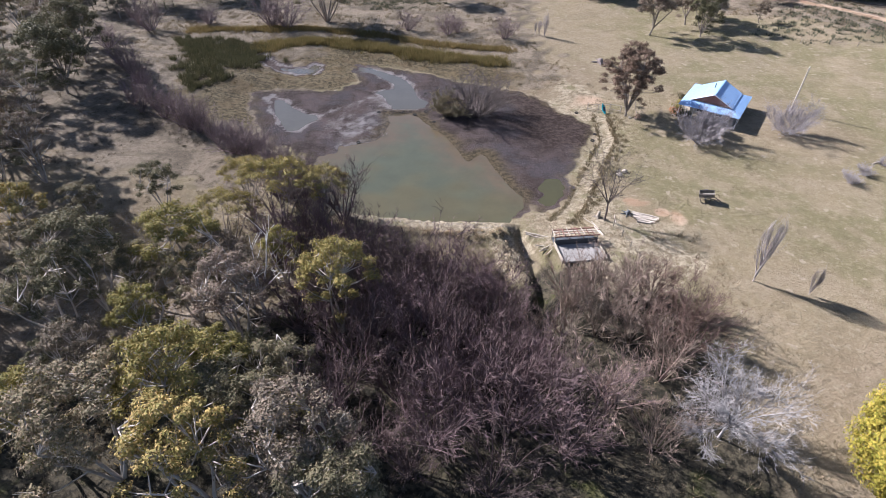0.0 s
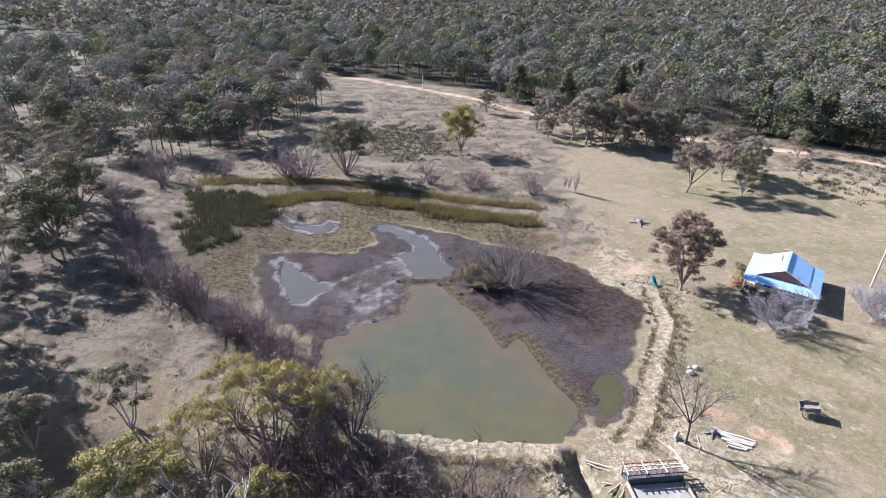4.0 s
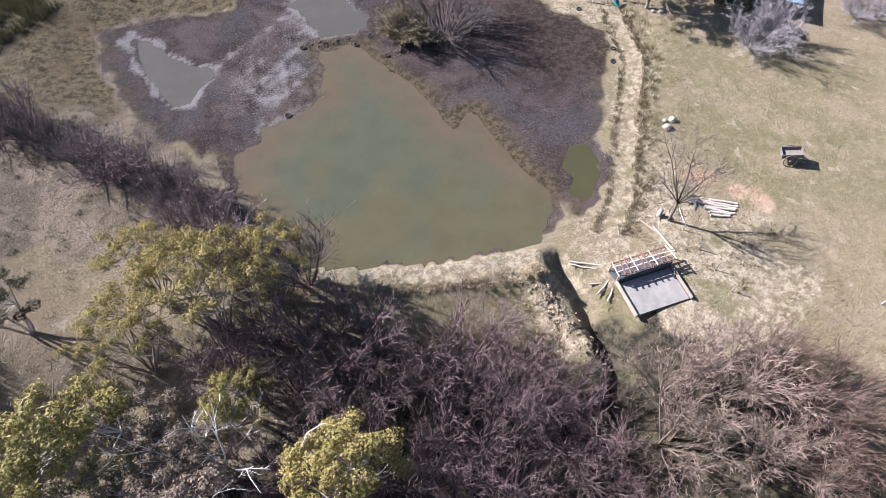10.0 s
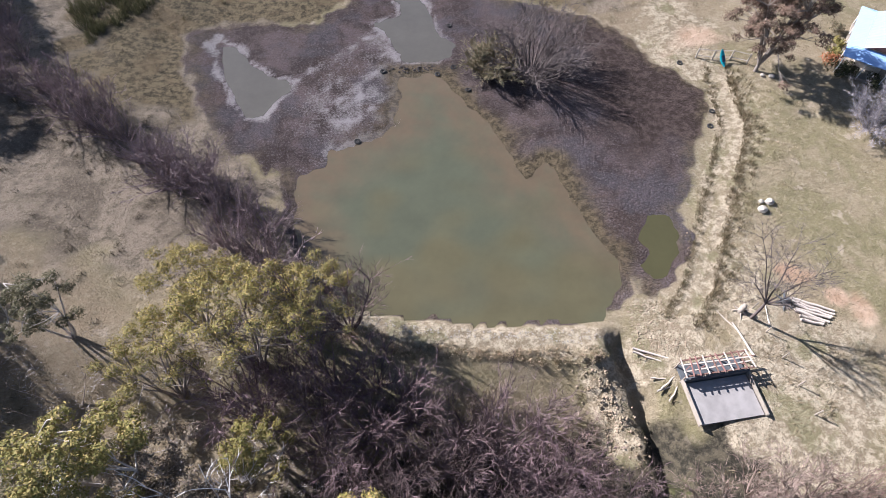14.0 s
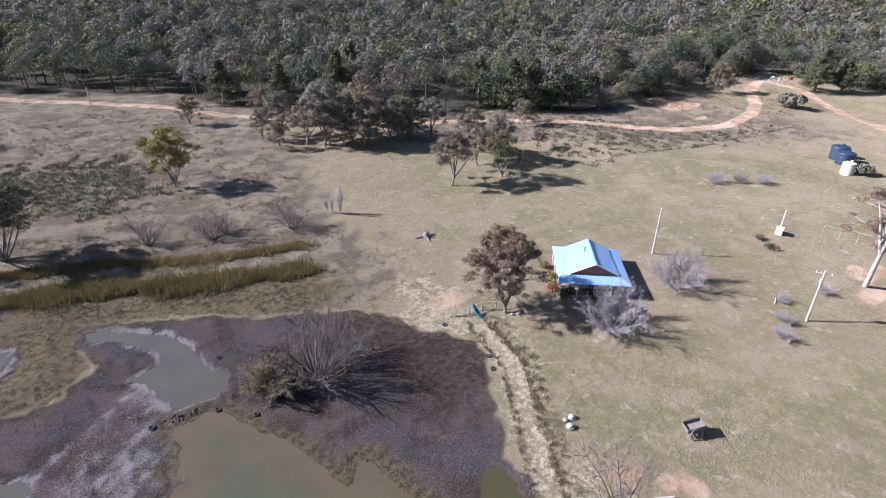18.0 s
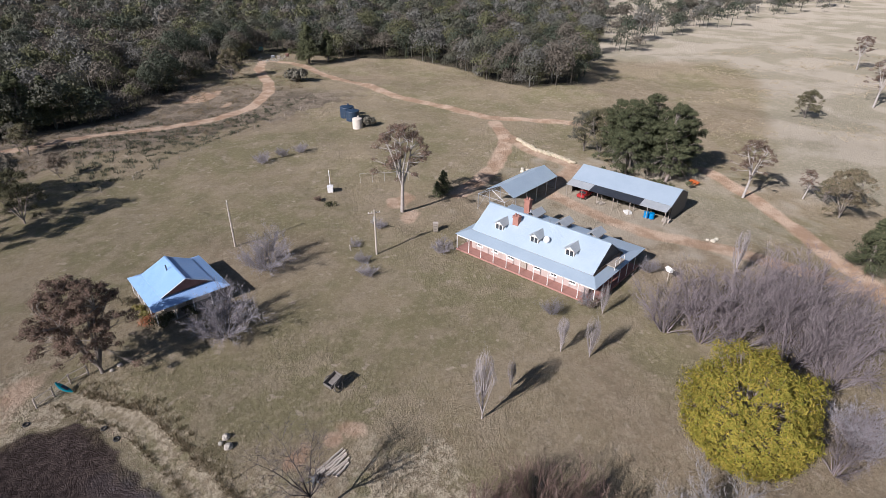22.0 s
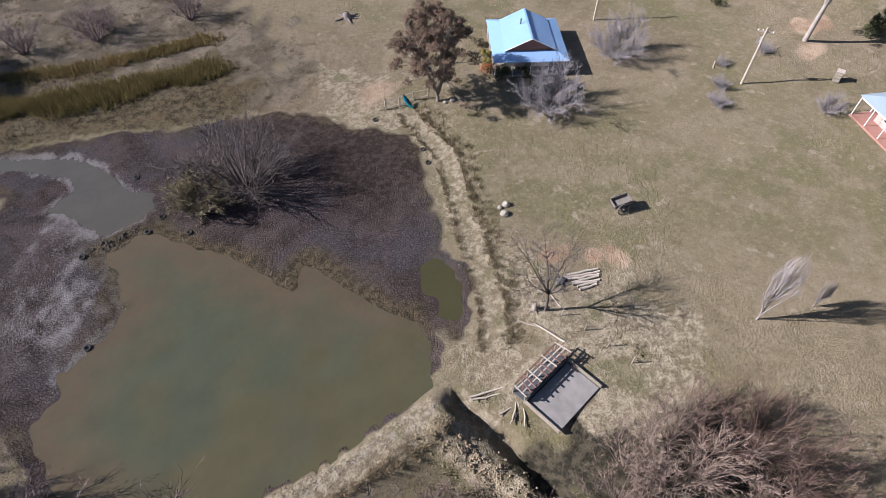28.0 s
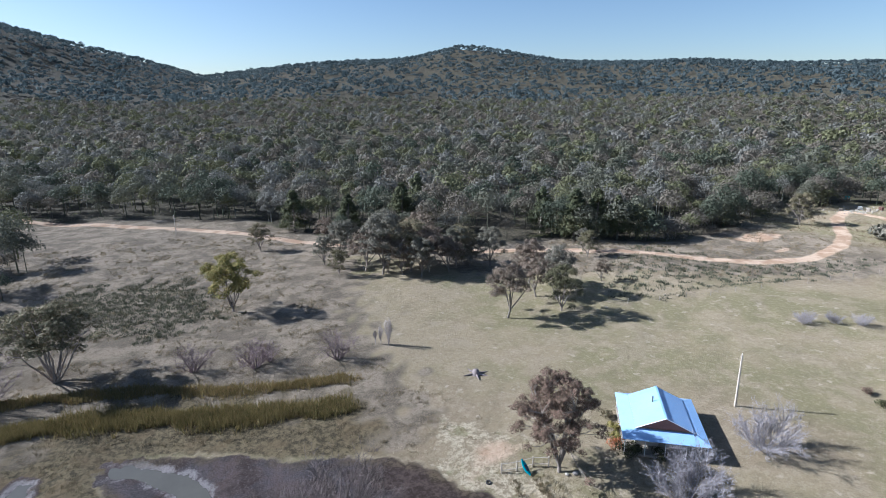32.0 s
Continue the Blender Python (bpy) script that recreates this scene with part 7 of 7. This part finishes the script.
tufts("rough_grass", "rough straw tussocks in the northern paddock", *within(9000, 9, -60, 60, 98, 200, lambda x, y: (lumps(x, y, 14, 73) + 0.6 * lumps(x, y, 4, 74) > 0.15) & (x < 30 + 6 * lumps(x, y, 12, 75))), 0.42, 0.4, 9, 0.05, SCRUB, 9, 0.9)
DARK_TUFT = leafy("dark_tussock", (0.06, 0.052, 0.036), (0.14, 0.118, 0.08), 0.1, 0.35, 0.1)
HEATH = leafy("heath_leaves", (0.075, 0.08, 0.052), (0.155, 0.155, 0.105), 0.1, 0.35, 0.15)
heath = [(-24, 155), (4, 148), (8, 124), (-2, 114), (-13, 121), (-24, 142)]
tufts("heath", "low grey-green heath in the rough paddock", *within(6500, 10, -34, 16, 104, 164, lambda x, y: inside_distance(x, y, heath) + 4 * lumps(x, y, 8, 76) < 0), 0.55, 0.42, 9, 0.055, HEATH, 10, 0.7)
tufts("bank_tufts", "dark scattered tufts on the western bank", *within(1500, 11, -62, -13, 14, 62, lambda x, y: (land(x, y)[2] > 2) & (lumps(x, y, 5, 77) > 0.1)), 0.32, 0.22, 12, 0.03, DARK_TUFT, 11, 0.9)
tufts("track_tussocks", "rough tussocks beside the dirt track", *within(5200, 12, 70, 215, 88, 140, lambda x, y: (lumps(x, y, 10, 78) > -0.1) & (inside_distance(x, y, FOREST) > 1) & (y + 0.55 * (x - 100) > 104) & (y > 84 + 0.06 * (x - 100)) & (np.minimum.reduce([line_distance(x, y, q) for q in ROADS]) > 2.2)), 0.45, 0.4, 8, 0.06, SCRUB, 12, 0.9)
tufts("thicket_grass", "matted grass and stalks under the thicket", *within(2600, 13, -45, 40, -28, 18, lambda x, y: (lumps(x, y, 6, 79) > -0.2) & (np.minimum(line_distance(x, y, CHANNEL), 9) > 1.4) & ~((x > 19.5) & (x < 27.5) & (y > 11) & (y < 18))), 0.4, 0.35, 8, 0.04, SCRUB, 13, 0.9)


LITTER = surf("bleached_twigs", (0.25, 0.225, 0.222), (0.44, 0.41, 0.405), 0.5, 0.85, 0, 9, island=0.25)
tufts("twig_litter", "pale fallen twigs and bark under the eucalypts", *within(2200, 19, -40, -9, 2, 23, lambda x, y: lumps(x, y, 6, 88) > -0.35), 0.22, 0.5, 7, 0.022, LITTER, 19, 3.2)


def spoil(name, label, spots, r0, mat, seed):
    """Loose clods heaped over an area, joined."""
    rng = random.Random(seed)
    vs, fs, base = [], [], 0
    kinds = []
    for s in range(5):
        bm = bmesh.new()
        bmesh.ops.create_icosphere(bm, subdivisions=1, radius=1)
        for v in bm.verts:
            v.co *= 1 + 0.45 * noise.noise(v.co * 1.3 + Vector((s * 9, seed, 0)))
        bm.verts.ensure_lookup_table()
        kinds.append((np.array([tuple(v.co) for v in bm.verts]), np.array([[v.index for v in f.verts] for f in bm.faces])))
        bm.free()
    for x, y, lift in spots:
        v, f = kinds[rng.randrange(5)]
        q = r0 * rng.uniform(0.4, 1.5)
        m = np.array(Euler((rng.uniform(0, 6), rng.uniform(0, 6), rng.uniform(0, 6))).to_matrix())
        vs.append((v * q) @ m.T * np.array([1, 1, 0.7]) + np.array([x, y, height(x, y) + lift + q * 0.2]))
        fs.append(f + base)
        base += len(v)
    tagged(new(name, mesh_from(name, np.concatenate(vs), np.concatenate(fs), mat)), label, "earth", kind="stuff")


rng = random.Random(77)
heap = []
for i in range(420):
    t = rng.random()
    x, y = 13.3 + 1.9 * t + rng.gauss(0, 0.75), 18.3 - 8.2 * t + rng.gauss(0, 0.7)
    heap.append((x, y, 0))
spoil("spoil_heap", "crumbly pale earth heaped beside the spillway", heap, 0.085, SOIL, 1)
spoil("clods", "loose pale clods on the bank", [(17.6 + rng.uniform(0, 4.5), 17.6 + rng.uniform(0, 5.5), 0) for _ in range(620)], 0.06, SOIL, 2)
spoil("dam_stones", "small pale stones along the dam's water edge", [(x, y + 0.5, 0) for x, y in zip(*along(DAM[1:], 320, 0.5, 21))], 0.06, STONE, 3)
DARK_MUD = surf("dark_mud_clods", (0.03, 0.025, 0.022), (0.09, 0.075, 0.07), 1.5, 0.9, 0.4, 12, island=0.3)
spoil("islet", "dark clods and sticks on a mud bar in the pond", [(0.6 + rng.gauss(0, 1.3), 55.9 + rng.gauss(0, 0.3), 0) for _ in range(46)], 0.13, DARK_MUD, 4)
spoil("shore_stones", "small pale stones on the mud's edge", [(x, y, 0) for x, y in zip(*along([(26, 30), (29.5, 37), (33.4, 44.5), (35.2, 50)], 110, 0.7, 22))], 0.075, SOIL, 5)
spoil("far_rubble", "pale rubble and scrap beside the far track", [(232 + rng.gauss(0, 5), 126 + rng.gauss(0, 4), 0) for _ in range(90)], 0.34, STONE, 6)


tufts("paddock_grass", "short dry grass clumps on the home paddock", *within(9000, 14, 24, 62, -6, 62, lambda x, y: (land(x, y)[2] > 4) & (lumps(x, y, 5, 81) + 0.6 * lumps(x, y, 1.7, 82) > 0.0) & (np.hypot(x - 56.5, y - 52.3) > 8.5) & ~((x > 19) & (x < 28) & (y > 11) & (y < 18))), 0.13, 0.22, 5, 0.035, SCRUB, 14, 1.0)
tufts("bank_grass", "dry grass clumps on the pond's east bank", *within(2600, 15, 18, 46, 8, 66, lambda x, y: (land(x, y)[2] > 0.8) & (land(x, y)[2] < 9) & ~((x > 19) & (x < 28) & (y > 11) & (y < 18))), 0.22, 0.2, 7, 0.03, STRAW, 15, 1.0)
verge = [(121, 130), (128, 114), (146, 97), (158, 88), (171, 81.5), (128.5, 85.5), (103.5, 88.5), (93, 87.5), (84, 94), (100, 112)]
tufts("verge_shrubs", "low dark shrubs between the track and the fence", *within(8000, 16, 80, 172, 80, 132, lambda x, y: (inside_distance(x, y, verge) + 2.5 * lumps(x, y, 6, 83) < -1) & (lumps(x, y, 5, 84) + 0.6 * lumps(x, y, 2, 85) > 0.15) & (np.minimum.reduce([line_distance(x, y, q) for q in ROADS]) > 3.0) & (np.hypot((x - 165) / 12, (y - 120) / 6) > 1)), 0.6, 0.45, 8, 0.08, HEATH, 16, 0.8)
tufts("fence_scrub", "line of dark scrub along the paddock fence", *along([(93, 87.5), (103.5, 88.5), (128.5, 85.5), (171, 81.5)], 230, 0.9, 18), 0.36, 0.35, 8, 0.05, HEATH, 18, 0.7)
tufts("plain_tussocks", "pale straw tussocks scattered over the plain", *within(9000, 17, 120, 330, -150, 10, lambda x, y: (inside_distance(x, y, FOREST) > 3) & (lumps(x, y, 40, 86) + 0.6 * lumps(x, y, 12, 87) > 0.3) & (y < -20 - 0.25 * (x - 120))), 0.4, 0.45, 6, 0.09, STRAW, 17, 0.9)
